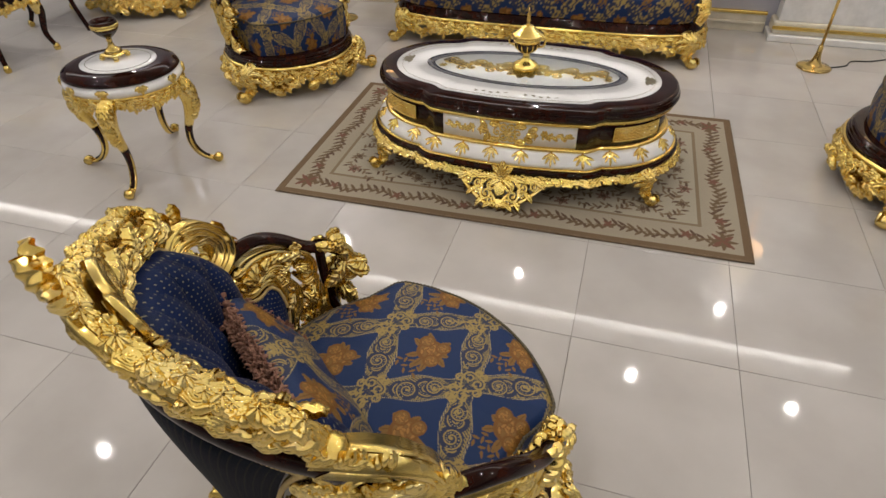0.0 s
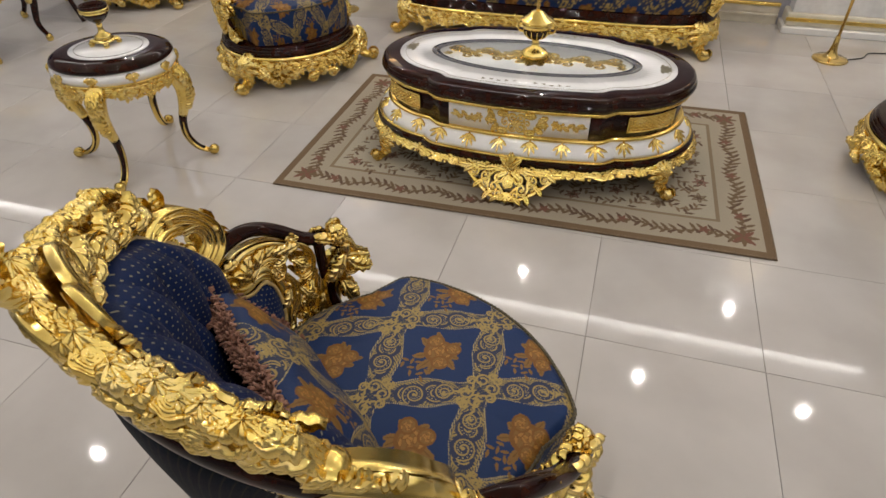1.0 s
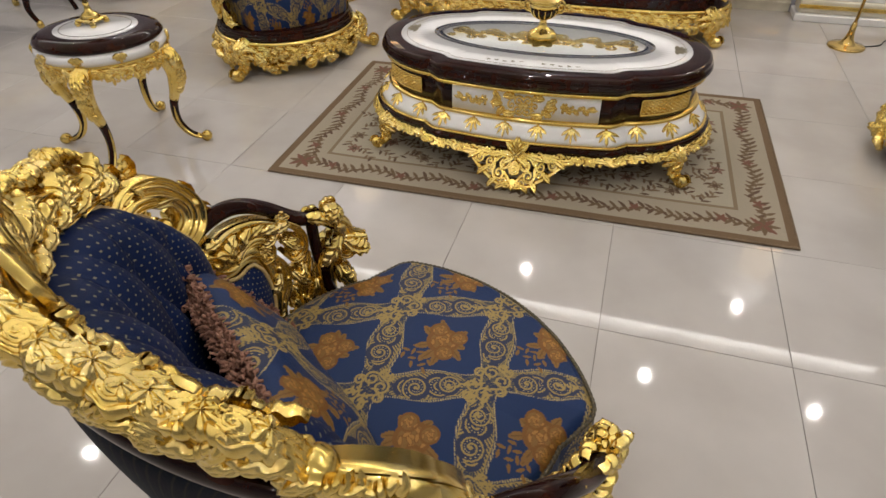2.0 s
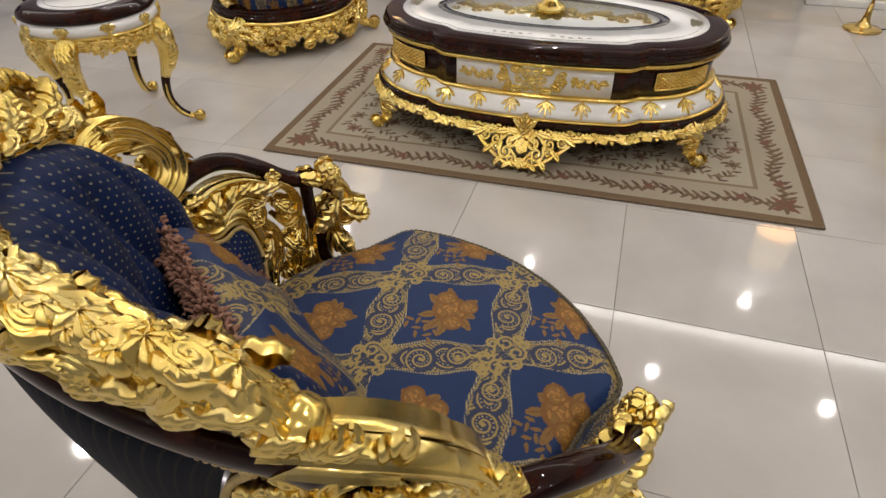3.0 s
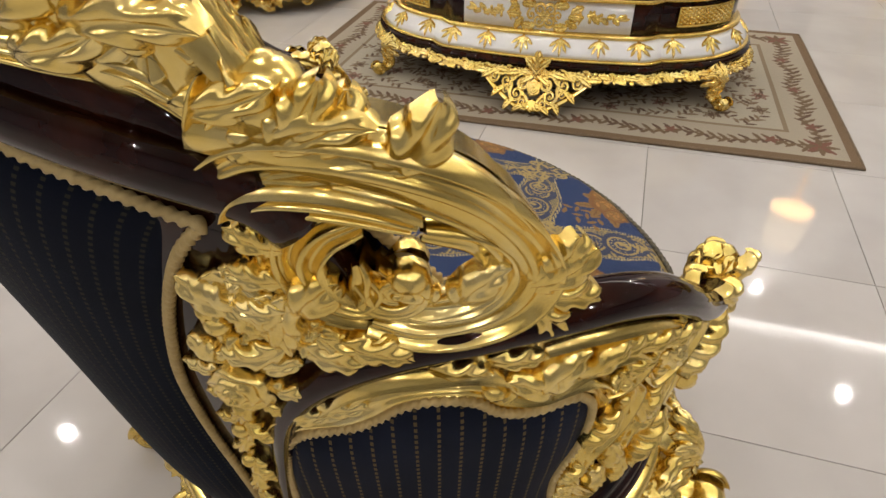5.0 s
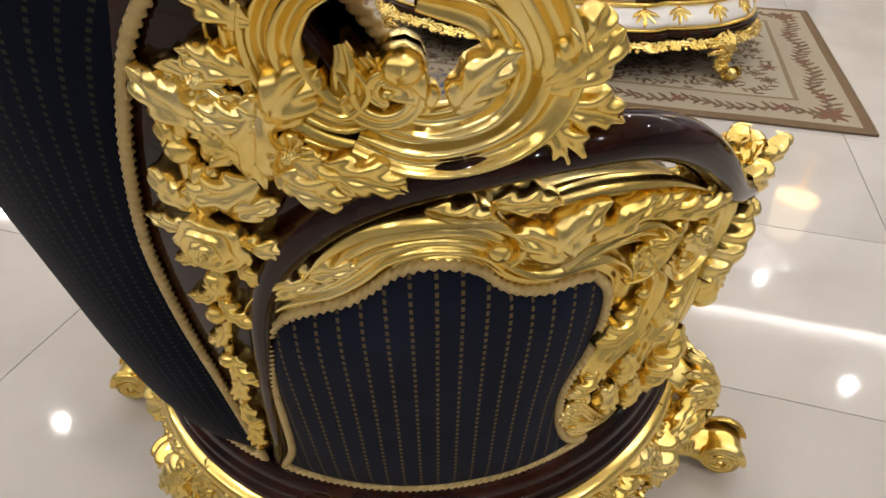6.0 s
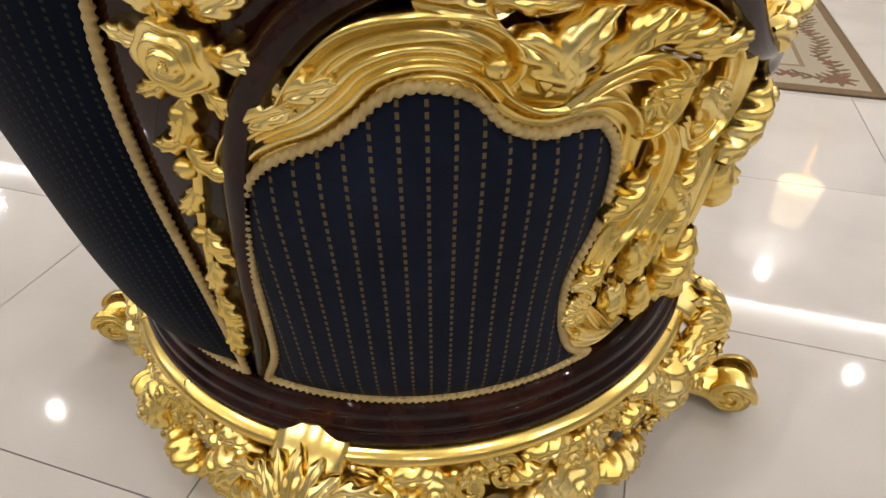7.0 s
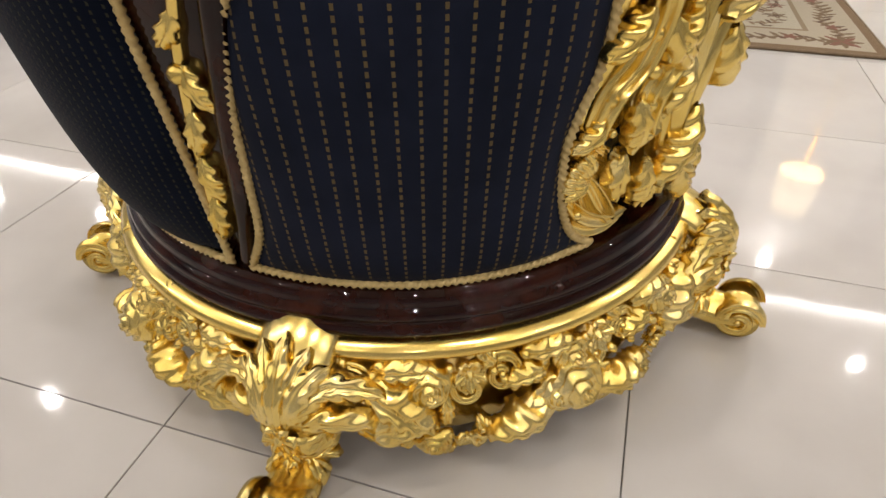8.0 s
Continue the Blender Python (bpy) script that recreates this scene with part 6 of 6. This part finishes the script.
# ---- side table ----
def side_table():
    t = thing("side_table", pose(-2.385, 0.675, 0, 0, 0, 18), "oval side table with dark rim, white inlay and gilded legs", "side table")
    sx, sy = 1.06, 0.94
    L = lambda prof, w=0.0, k=0: lathe(prof, 72, w, k, sx=sx, sy=sy)
    part("apron_core", L([(0.10, 0.475), (0.262, 0.475), (0.268, 0.482), (0.262, 0.490), (0.10, 0.490)]), GOLD_PLAIN, t, "gilt bead")
    part("white_band", L([(0.10, 0.490), (0.262, 0.490), (0.272, 0.510), (0.268, 0.530), (0.252, 0.540), (0.10, 0.540)]), MARBLE, t, "white lacquered band")
    top = part("top", L([(0.10, 0.540), (0.258, 0.540), (0.266, 0.550), (0.256, 0.566), (0.232, 0.578), (0.196, 0.582), (0.001, 0.582)]), WOOD, t, "dark lacquered moulded rim")
    part("white_inlay", L([(0.001, 0.582), (0.172, 0.582), (0.170, 0.5855), (0.001, 0.5855)]), MARBLE, top, "white lacquered top inlay")
    a = np.radians(np.linspace(0, 360, 121)[:-1])
    part("painted_line", tube(np.stack([0.146 * sx * np.cos(a), 0.146 * sy * np.sin(a), np.full(120, 0.586)], 1), 0.0016, 5, closed=True), surface("black_gold_line", [(0.02, 0.02, 0.02), (0.1, 0.07, 0.03)], 30, 0.4), top, "fine painted line")
    for k in range(10):
        g = Geo()
        for q in (-70, -35, 0, 35, 70):
            put(g, leaf(0.042 if q == 0 else 0.034, 0.009, 0.4 * q / 70, 0.2, 2, 0.1), 0, 0, 180 + q)
        th0 = 2 * math.pi * (k + 0.5) / 10

        def fn(p, c=th0):
            r = 0.273 + p[:, 2]
            th = c + p[:, 0] / 0.27
            return np.stack([r * np.cos(th) * sx, r * np.sin(th) * sy, p[:, 1]], 1)
        part("band_leaf", Geo().add(fn(np.concatenate(g.v) + [0, 0.534, 0.0]), g.f), GOLD, t)
    rng = random.Random(5)

    def ap(p):
        r = 0.262 - 0.1 * (0.475 - p[:, 1]) + p[:, 2]
        th = p[:, 0] / 0.26
        return np.stack([r * np.cos(th) * sx, r * np.sin(th) * sy, p[:, 1]], 1)

    g = Geo()
    foliage_run(g, 0, 2 * math.pi * 0.26, lambda u: 0.452, 0.032, rng)
    foliage_run(g, 0.02, 2 * math.pi * 0.26, lambda u: 0.435 + 0.012 * math.cos(4 * u / 0.26), 0.028, rng)
    back = lathe([(0.235, 0.476), (0.258, 0.476), (0.252, 0.43), (0.238, 0.43)], 72, sx=sx, sy=sy)
    back.join(g.map(ap))
    part("apron", back, GOLD, t, "gilded apron carved with leaves")
    path = smooth_path([(0.225, 0.47), (0.268, 0.435), (0.288, 0.37), (0.272, 0.29), (0.242, 0.20), (0.240, 0.115), (0.275, 0.05), (0.330, 0.022), (0.362, 0.03)], 40)
    q = np.linspace(0, 1, 40)
    p3 = np.c_[path[:, 0], np.zeros(40), path[:, 1]]
    rad = np.interp(q, (0, 0.2, 0.45, 0.75, 1), (0.042, 0.038, 0.024, 0.0165, 0.017))
    knee = Geo()
    knee.join(tube(p3[:20], rad[:20], 12, up=(0, 1, 0)))
    shin = tube(p3[19:36], rad[19:36] * 0.92, 12, up=(0, 1, 0))
    edge = tube(p3[19:38] + [0.004, 0.012, 0], 0.007, 8, up=(0, 1, 0)).join(tube(p3[19:38] + [0.004, -0.012, 0], 0.007, 8, up=(0, 1, 0)))
    edge.join(tube(p3[19:38] + [-0.010, 0, 0], 0.012, 8, up=(0, 1, 0)))
    toe = lathe([(0.001, -0.02), (0.022, -0.018), (0.026, 0), (0.022, 0.018), (0.001, 0.02)], 16).map(lambda p: np.stack([p[:, 0] + 0.358, p[:, 2], np.maximum(0.001, p[:, 1] + 0.026)], 1))
    lv = Geo()
    for du, v0, a_, ln, b in ((0, 0.03, 180, 0.10, 0), (0.018, 0.03, 165, 0.09, -0.4), (-0.018, 0.03, 195, 0.09, 0.4), (0, 0.10, 180, 0.10, 0), (0.014, 0.11, 160, 0.08, -0.5), (-0.014, 0.11, 200, 0.08, 0.5), (0, 0.17, 180, 0.06, 0)):
        put(lv, leaf(ln, 0.022, b, 0.2), du, -v0, a_)
    put(lv, flower(0.02, 6), 0, -0.05, h=0.012)
    s_ = np.r_[0, np.cumsum(np.linalg.norm(np.diff(path, axis=0), axis=1))]
    tan = np.gradient(path, axis=0)

    def lm(p):
        w = np.clip(-p[:, 1], 0, s_[-1])
        x, z = np.interp(w, s_, path[:, 0]), np.interp(w, s_, path[:, 1])
        tx, tz = np.interp(w, s_, tan[:, 0]), np.interp(w, s_, tan[:, 1])
        nn = np.hypot(tx, tz)
        h = p[:, 2] + np.interp(w, s_, rad) * 0.9 - 8 * p[:, 0] ** 2
        return np.stack([x - tz / nn * h, p[:, 0] * 1.2, z + tx / nn * h], 1)
    knee_leaves = [(kind, mesh_of(kind, Geo().add(lm(v), f), GOLD, fix=False)) for kind, v, f in lv.items]
    meshes = [mesh_of("knee", knee, GOLD), mesh_of("shin", shin, WOOD), mesh_of("gilt_edge", edge, GOLD_PLAIN), mesh_of("toe", toe, GOLD)]
    for a_ in (-90, 0, 90, 180):
        leg = part("leg", meshes[0], None, t, "gilded cabriole leg with dark shin", m=pose(0, 0, 0, 0, 0, a_))
        for nm, me in zip(("shin", "gilt_edge", "toe"), meshes[1:]):
            part(nm, me, None, leg)
        for nm, me in knee_leaves:
            part(nm, me, None, leg)


side_table()


def footed_bowl():
    t = thing("footed_bowl", pose(-2.42, 0.70, 0.586), "small dark footed bowl with gilt band on the side table", "bowl")
    base = box(-0.05, -0.05, 0.012, 0.05, 0.05, 0.03, 0.01)
    for x in (-0.042, 0.042):
        for y in (-0.042, 0.042):
            base.join(lathe([(0.001, 0), (0.012, 0), (0.014, 0.01), (0.009, 0.02), (0.001, 0.02)], 10, centre=(x, y, 0)))
    base.join(lathe([(0.001, 0.03), (0.044, 0.03), (0.034, 0.045), (0.018, 0.055), (0.012, 0.075), (0.014, 0.10), (0.001, 0.10)], 20))
    part("foot", base, GOLD, t, "gilt square foot and stem")
    part("bowl", lathe([(0.001, 0.10), (0.018, 0.10), (0.040, 0.118), (0.058, 0.140), (0.062, 0.152), (0.055, 0.152), (0.04, 0.135), (0.001, 0.125)], 40, 0.03, 16), WOOD, t, "dark fluted bowl")
    part("band", lathe([(0.058, 0.150), (0.064, 0.150), (0.066, 0.166), (0.062, 0.170), (0.057, 0.166)], 40), GOLD, t, "gilt band")
    part("rim", lathe([(0.055, 0.168), (0.062, 0.168), (0.062, 0.182), (0.056, 0.182), (0.050, 0.150), (0.052, 0.150)], 40), WOOD, t, "dark rim")


footed_bowl()


# ---- sofa ----
def sofa():
    W, D = 1.13, 0.37
    a = np.radians(np.linspace(0, 360, 241)[:-1] - 90)
    c, s = np.cos(a), np.sin(a)
    ring = Ring(np.stack([W * np.sign(c) * np.abs(c) ** 0.42, D * np.sign(s) * np.abs(s) ** 0.55 - 0.03 * (s < 0) * np.cos(c * np.pi / 2)], 1), 320)
    t = thing("sofa", pose(0, 0, 0), "long baroque sofa with gilded carved base and blue brocade seat", "sofa")
    part("seat_rail", ring.loft([(-0.03, 0.205), (0.024, 0.205), (0.030, 0.214), (0.030, 0.222), (0.022, 0.232), (0.018, 0.25), (0.004, 0.27), (-0.03, 0.272)]), WOOD, t, "dark lacquered seat rail")
    part("gilt_bead", ring.loft([(-0.03, 0.186), (0.036, 0.186), (0.045, 0.196), (0.028, 0.209), (-0.03, 0.2085)]), GOLD_PLAIN, t, "gilt bead under the rail")
    rng = random.Random(21)
    g = Geo()
    foliage_run(g, 0, ring.length, lambda u: 0.155, 0.046, rng)
    foliage_run(g, 0.02, ring.length, lambda u: 0.112 + 0.018 * math.cos(u * 9), 0.042, rng)
    back = ring.loft([(0.0, 0.19), (0.024, 0.19), (0.03, 0.15), (0.034, 0.13), (0.02, 0.13)], cap=False)
    back.join(g.map(ring.wrap(lambda z: 0.034 + 0.2 * (0.2 - z))))
    part("apron", back, GOLD, t, "gilded apron carved with scrolls")
    body, leaves = leg_geo()
    lm = mesh_of("leg", body, GOLD)
    for x, y in ((-1, -1), (1, -1), (-1, 1), (1, 1)):
        cc, nrm = ring.at(ring.near(x * 1.06, y * 0.34))
        m = Matrix.Translation((cc[0], cc[1], 0)) @ pose(0, 0, 0, 0, 0, math.degrees(math.atan2(nrm[1], nrm[0]))) @ Matrix.Translation((-0.40, 0, 0))
        leg = part("leg", lm, None, t, m=m)
        for kind, me in leaves:
            part(kind, me, None, leg)
    # seat
    prof = [(0.0, 0.27), (0.016, 0.33), (0.018, 0.39), (0.006, 0.44), (-0.02, 0.462)]
    n = 520
    fine = Ring(ring.p, n)
    rows = smooth_path([(0.0, 0.266), (0.014, 0.30), (0.02, 0.36), (0.014, 0.42), (-0.012, 0.462), (-0.08, 0.478), (-0.18, 0.486), (-0.26, 0.488), (-0.33, 0.488)], 46)
    cen = np.array([1.0, 0.12])
    v, al = [], np.r_[0, np.cumsum(np.linalg.norm(np.diff(rows, axis=0), axis=1))]
    for o, z in rows:
        v.append(np.c_[fine.p + fine.nor * (np.maximum(o, -0.30)) * [[1, 1]], np.full(n, z)])
    v = np.stack(v)
    gx, gy = np.linspace(0, fine.length, 1500), np.linspace(-0.1, 0.6, 400)
    img = brocade(gx, gy)
    uu = np.linspace(0, fine.length, n, endpoint=False)
    col = img[np.searchsorted(gx, uu).clip(0, 1499)[None].repeat(46, 0), np.searchsorted(gy, al).clip(0, 399)[:, None].repeat(n, 1)].reshape(-1, 3)
    f = grid_faces(46, n, False, True) + [tuple(45 * n + i for i in range(n))]
    part("seat", Geo().add(v, f), BROCADE, t, "blue and gold brocade seat", colours=col)
    # back and arms
    m, k = 81, 24
    xs = np.linspace(-1, 1, m)
    front, rear = Geo(), Geo()
    X = xs[:, None] * 1.10 + 0 * np.zeros((m, k))
    tt = np.linspace(0, 1, k)[None]
    hi = 0.98 + 0.10 * np.cos(xs * np.pi / 2)[:, None] - 0.18 * np.abs(xs[:, None]) ** 6
    Z = 0.28 + (hi - 0.28) * tt
    Yb = 0.33 + 0.07 * tt + 0 * X - 0.10 * np.abs(xs[:, None]) ** 5
    tuft = 0.02 * np.abs(np.sin(xs[:, None] * 14 + 3 * tt)) * np.abs(np.sin(xs[:, None] * 14 - 3 * tt + 1.5))
    rear.add(np.stack([X, Yb, Z], -1), grid_faces(m, k))
    front.add(np.stack([X * 0.97, Yb - 0.10 * np.sqrt(np.maximum(0, 1 - (2 * tt - 1) ** 6)) - tuft, Z - 0.01], -1), grid_faces(m, k))
    uvs = np.stack([X, Z], -1).reshape(-1, 2)
    part("back_panel", rear, NAVY_STRIPE, t, "navy cloth outer back", uv=uvs)
    part("back_cushion", front, NAVY_DOT, t, "tufted navy satin back", uv=uvs)
    line = np.stack([X[:, -1], Yb[:, -1] - 0.02, Z[:, -1] + 0.015], 1)
    crest = tube(line, 0.028 + 0.006 * np.sin(np.arange(m) * 1.3), 10)
    orn = Geo()
    foliage_run(orn, 0, 2.2, lambda u: 0.0, 0.05, rng)
    def cm(p):
        x = p[:, 0] - 1.1
        return np.stack([x, np.interp(x, line[:, 0], line[:, 1]) - 0.03 - p[:, 2], np.interp(x, line[:, 0], line[:, 2]) + p[:, 1] + 0.02], 1)
    crest.join(orn.map(cm))
    part("crest", crest, GOLD, t, "gilded carved crest")
    for sx in (-1, 1):
        p = smooth_path([(sx * 1.10, 0.33, 0.90), (sx * 1.13, 0.10, 0.70), (sx * 1.14, -0.15, 0.64), (sx * 1.12, -0.27, 0.60), (sx * 1.10, -0.24, 0.48), (sx * 1.12, -0.30, 0.36), (sx * 1.08, -0.33, 0.28)], 50)
        arm = part("arm", tube(p, 0.034, 12), GOLD, t, "gilded scrolled arm")
        q = Geo()
        foliage_run(q, 0, 0.62, lambda u: 0.0, 0.05, rng)
        ln = smooth_path(p[20:], 60)
        sl = np.r_[0, np.cumsum(np.linalg.norm(np.diff(ln, axis=0), axis=1))]
        def am2(v_):
            w = np.clip(v_[:, 0], 0, sl[-1])
            base = np.stack([np.interp(w, sl, ln[:, i]) for i in range(3)], 1)
            return base + np.stack([v_[:, 1] * 0.9 - sx * 0.01, -0.03 - v_[:, 2], 0.02 + 0 * w], 1)
        part("arm_leaf", q.map(am2), GOLD, arm)
        y = np.linspace(-0.22, 0.30, 14)
        pan = np.stack([np.stack([np.full(14, sx * (1.09 - dx)), y, np.full(14, z)], 1) for z, dx in ((0.28, 0.02), (0.30, 0.0), (0.60, 0.0), (0.62, 0.02), (0.60, 0.07), (0.40, 0.08), (0.28, 0.06))])
        part("arm_panel", Geo().add(pan, grid_faces(7, 14)), NAVY_DOT, t, "navy arm panel", uv=np.stack([pan[..., 1], pan[..., 2]], -1).reshape(-1, 2))
    return t


salon = sofa()
salon.matrix_basis = pose(-0.632, 3.17, 0)


# ---- floor lamps ----
def floor_lamp(x, y):
    t = thing("floor_lamp", pose(x, y, 0), "tall polished brass floor lamp with a warm lit shade", "lamp", "brass floor lamps")
    part("base", lathe([(0.001, 0), (0.108, 0), (0.112, 0.006), (0.104, 0.014), (0.07, 0.020), (0.042, 0.034), (0.026, 0.06), (0.019, 0.10), (0.014, 0.16), (0.001, 0.16)], 40), BRASS, t, "polished brass trumpet base")
    part("pole", lathe([(0.010, 0.15), (0.010, 1.62), (0.001, 1.62)], 14), BRASS, t)
    part("shade", lathe([(0.155, 1.60), (0.125, 1.92), (0.122, 1.92), (0.152, 1.60)], 40), SHADE_GLOW, t, "warm glowing fabric shade")
    return t


floor_lamp(1.288, 2.987)
floor_lamp(-2.332, 3.145)
cable = new("power_cable", mesh_of("power_cable", tube(smooth_path([(1.39, 3.0, 0.005), (1.50, 3.06, 0.005), (1.56, 3.16, 0.005), (1.70, 3.20, 0.005), (1.95, 3.36, 0.005), (2.2, 3.58, 0.005)], 60), 0.0042, 6), BLACK))
tagged(cable, "black lamp power cable lying on the floor", "cable")


# ---- side chairs at the far left ----
def side_chair():
    t = thing("side_chair", pose(0, 0, 0), "dark wood dining chair with gilded apron and splayed rear legs", "chair", "far dining chairs")
    ring = Ring([(0.24 * np.sign(math.cos(a)) * abs(math.cos(a)) ** 0.6, 0.23 * np.sign(math.sin(a)) * abs(math.sin(a)) ** 0.6) for a in np.radians(np.linspace(0, 360, 121)[:-1])], 160)
    part("seat_rail", ring.loft([(-0.03, 0.40), (0.01, 0.40), (0.014, 0.43), (0.0, 0.45), (-0.03, 0.45)]), WOOD, t)
    part("seat", ring.loft([(-0.01, 0.45), (0.004, 0.465), (-0.02, 0.49), (-0.08, 0.505), (-0.16, 0.51)]), NAVY_DOT, t, "navy seat pad", uv=np.zeros((5 * 160, 2)) + 0.5)
    rng = random.Random(2)
    g = Geo()
    foliage_run(g, 0, ring.length, lambda u: 0.385, 0.04, rng)
    b = ring.loft([(-0.01, 0.40), (0.008, 0.40), (0.008, 0.36), (-0.01, 0.36)], cap=False)
    b.join(g.map(ring.wrap(lambda z: np.full_like(z, 0.01))))
    part("apron", b, GOLD, t, "gilded carved apron")
    for x in (-1, 1):
        p = smooth_path([(x * 0.21, -0.20, 0.40), (x * 0.235, -0.225, 0.30), (x * 0.215, -0.205, 0.14), (x * 0.235, -0.235, 0.03)], 24)
        leg = part("front_leg", tube(p, np.linspace(0.032, 0.016, 24), 10, up=(1, 0, 0)), WOOD, t, "dark cabriole front leg")
        part("gilt_foot", lathe([(0.001, 0), (0.02, 0), (0.026, 0.02), (0.018, 0.05), (0.001, 0.055)], 14, 0.08, 6, centre=(x * 0.235, -0.237, 0.0)), GOLD, leg)
        part("gilt_knee", lathe([(0.001, 0.27), (0.026, 0.28), (0.040, 0.34), (0.038, 0.40), (0.001, 0.40)], 14, 0.08, 6, centre=(x * 0.22, -0.212, 0)), GOLD, leg)
        p = smooth_path([(x * 0.20, 0.33, 0.001), (x * 0.20, 0.25, 0.22), (x * 0.20, 0.21, 0.45), (x * 0.20, 0.25, 0.75), (x * 0.18, 0.31, 1.02)], 40)
        part("rear_leg", tube(p, 0.018, 10, up=(1, 0, 0)), WOOD, t, "dark splayed rear leg")
    part("backrest", box(-0.19, 0.22, 0.62, 0.19, 0.27, 0.98, 0.02), NAVY_DOT, t, "navy upholstered backrest", uv=None)
    return t


sc = side_chair()
sc.matrix_basis = pose(-4.47, 1.70, 0, 0, 0, 90)
copy_thing(sc, pose(-4.62, 2.55, 0, 0, 0, -90))


# ---- floor tiles ----
def tile_mesh():
    h, c, d = 0.2991, 0.0008, 0.006
    v = [(x * (h - c), y * (h - c), 0.0) for x, y in ((-1, -1), (1, -1), (1, 1), (-1, 1))] + [(x * h, y * h, -c) for x, y in ((-1, -1), (1, -1), (1, 1), (-1, 1))] + [(x * h, y * h, -d) for x, y in ((-1, -1), (1, -1), (1, 1), (-1, 1))]
    f = [(0, 1, 2, 3)] + [(a + 4, (a + 1) % 4 + 4, (a + 1) % 4, a) for a in range(4)] + [(a + 8, (a + 1) % 4 + 8, (a + 1) % 4 + 4, a + 4) for a in range(4)]
    return v, f


tv, tf = tile_mesh()
tile_data = mesh_of("tile", Geo().add(tv, tf), TILE, smooth=False)
rest = Geo()
for i in range(-14, 9):
    for j in range(-9, 7):
        x, y = 0.3 + 0.6 * i, 0.3 + 0.6 * j
        if -6.0 < x < 3.6 and -4.2 < y:
            ob = part("tile", tile_data, None, floor, m=pose(x, y, 0))
        else:
            rest.add(np.array(tv) + [x, y, 0], tf)
tagged(part("outer_tiles", rest, TILE, floor, smooth=False), kind="stuff")
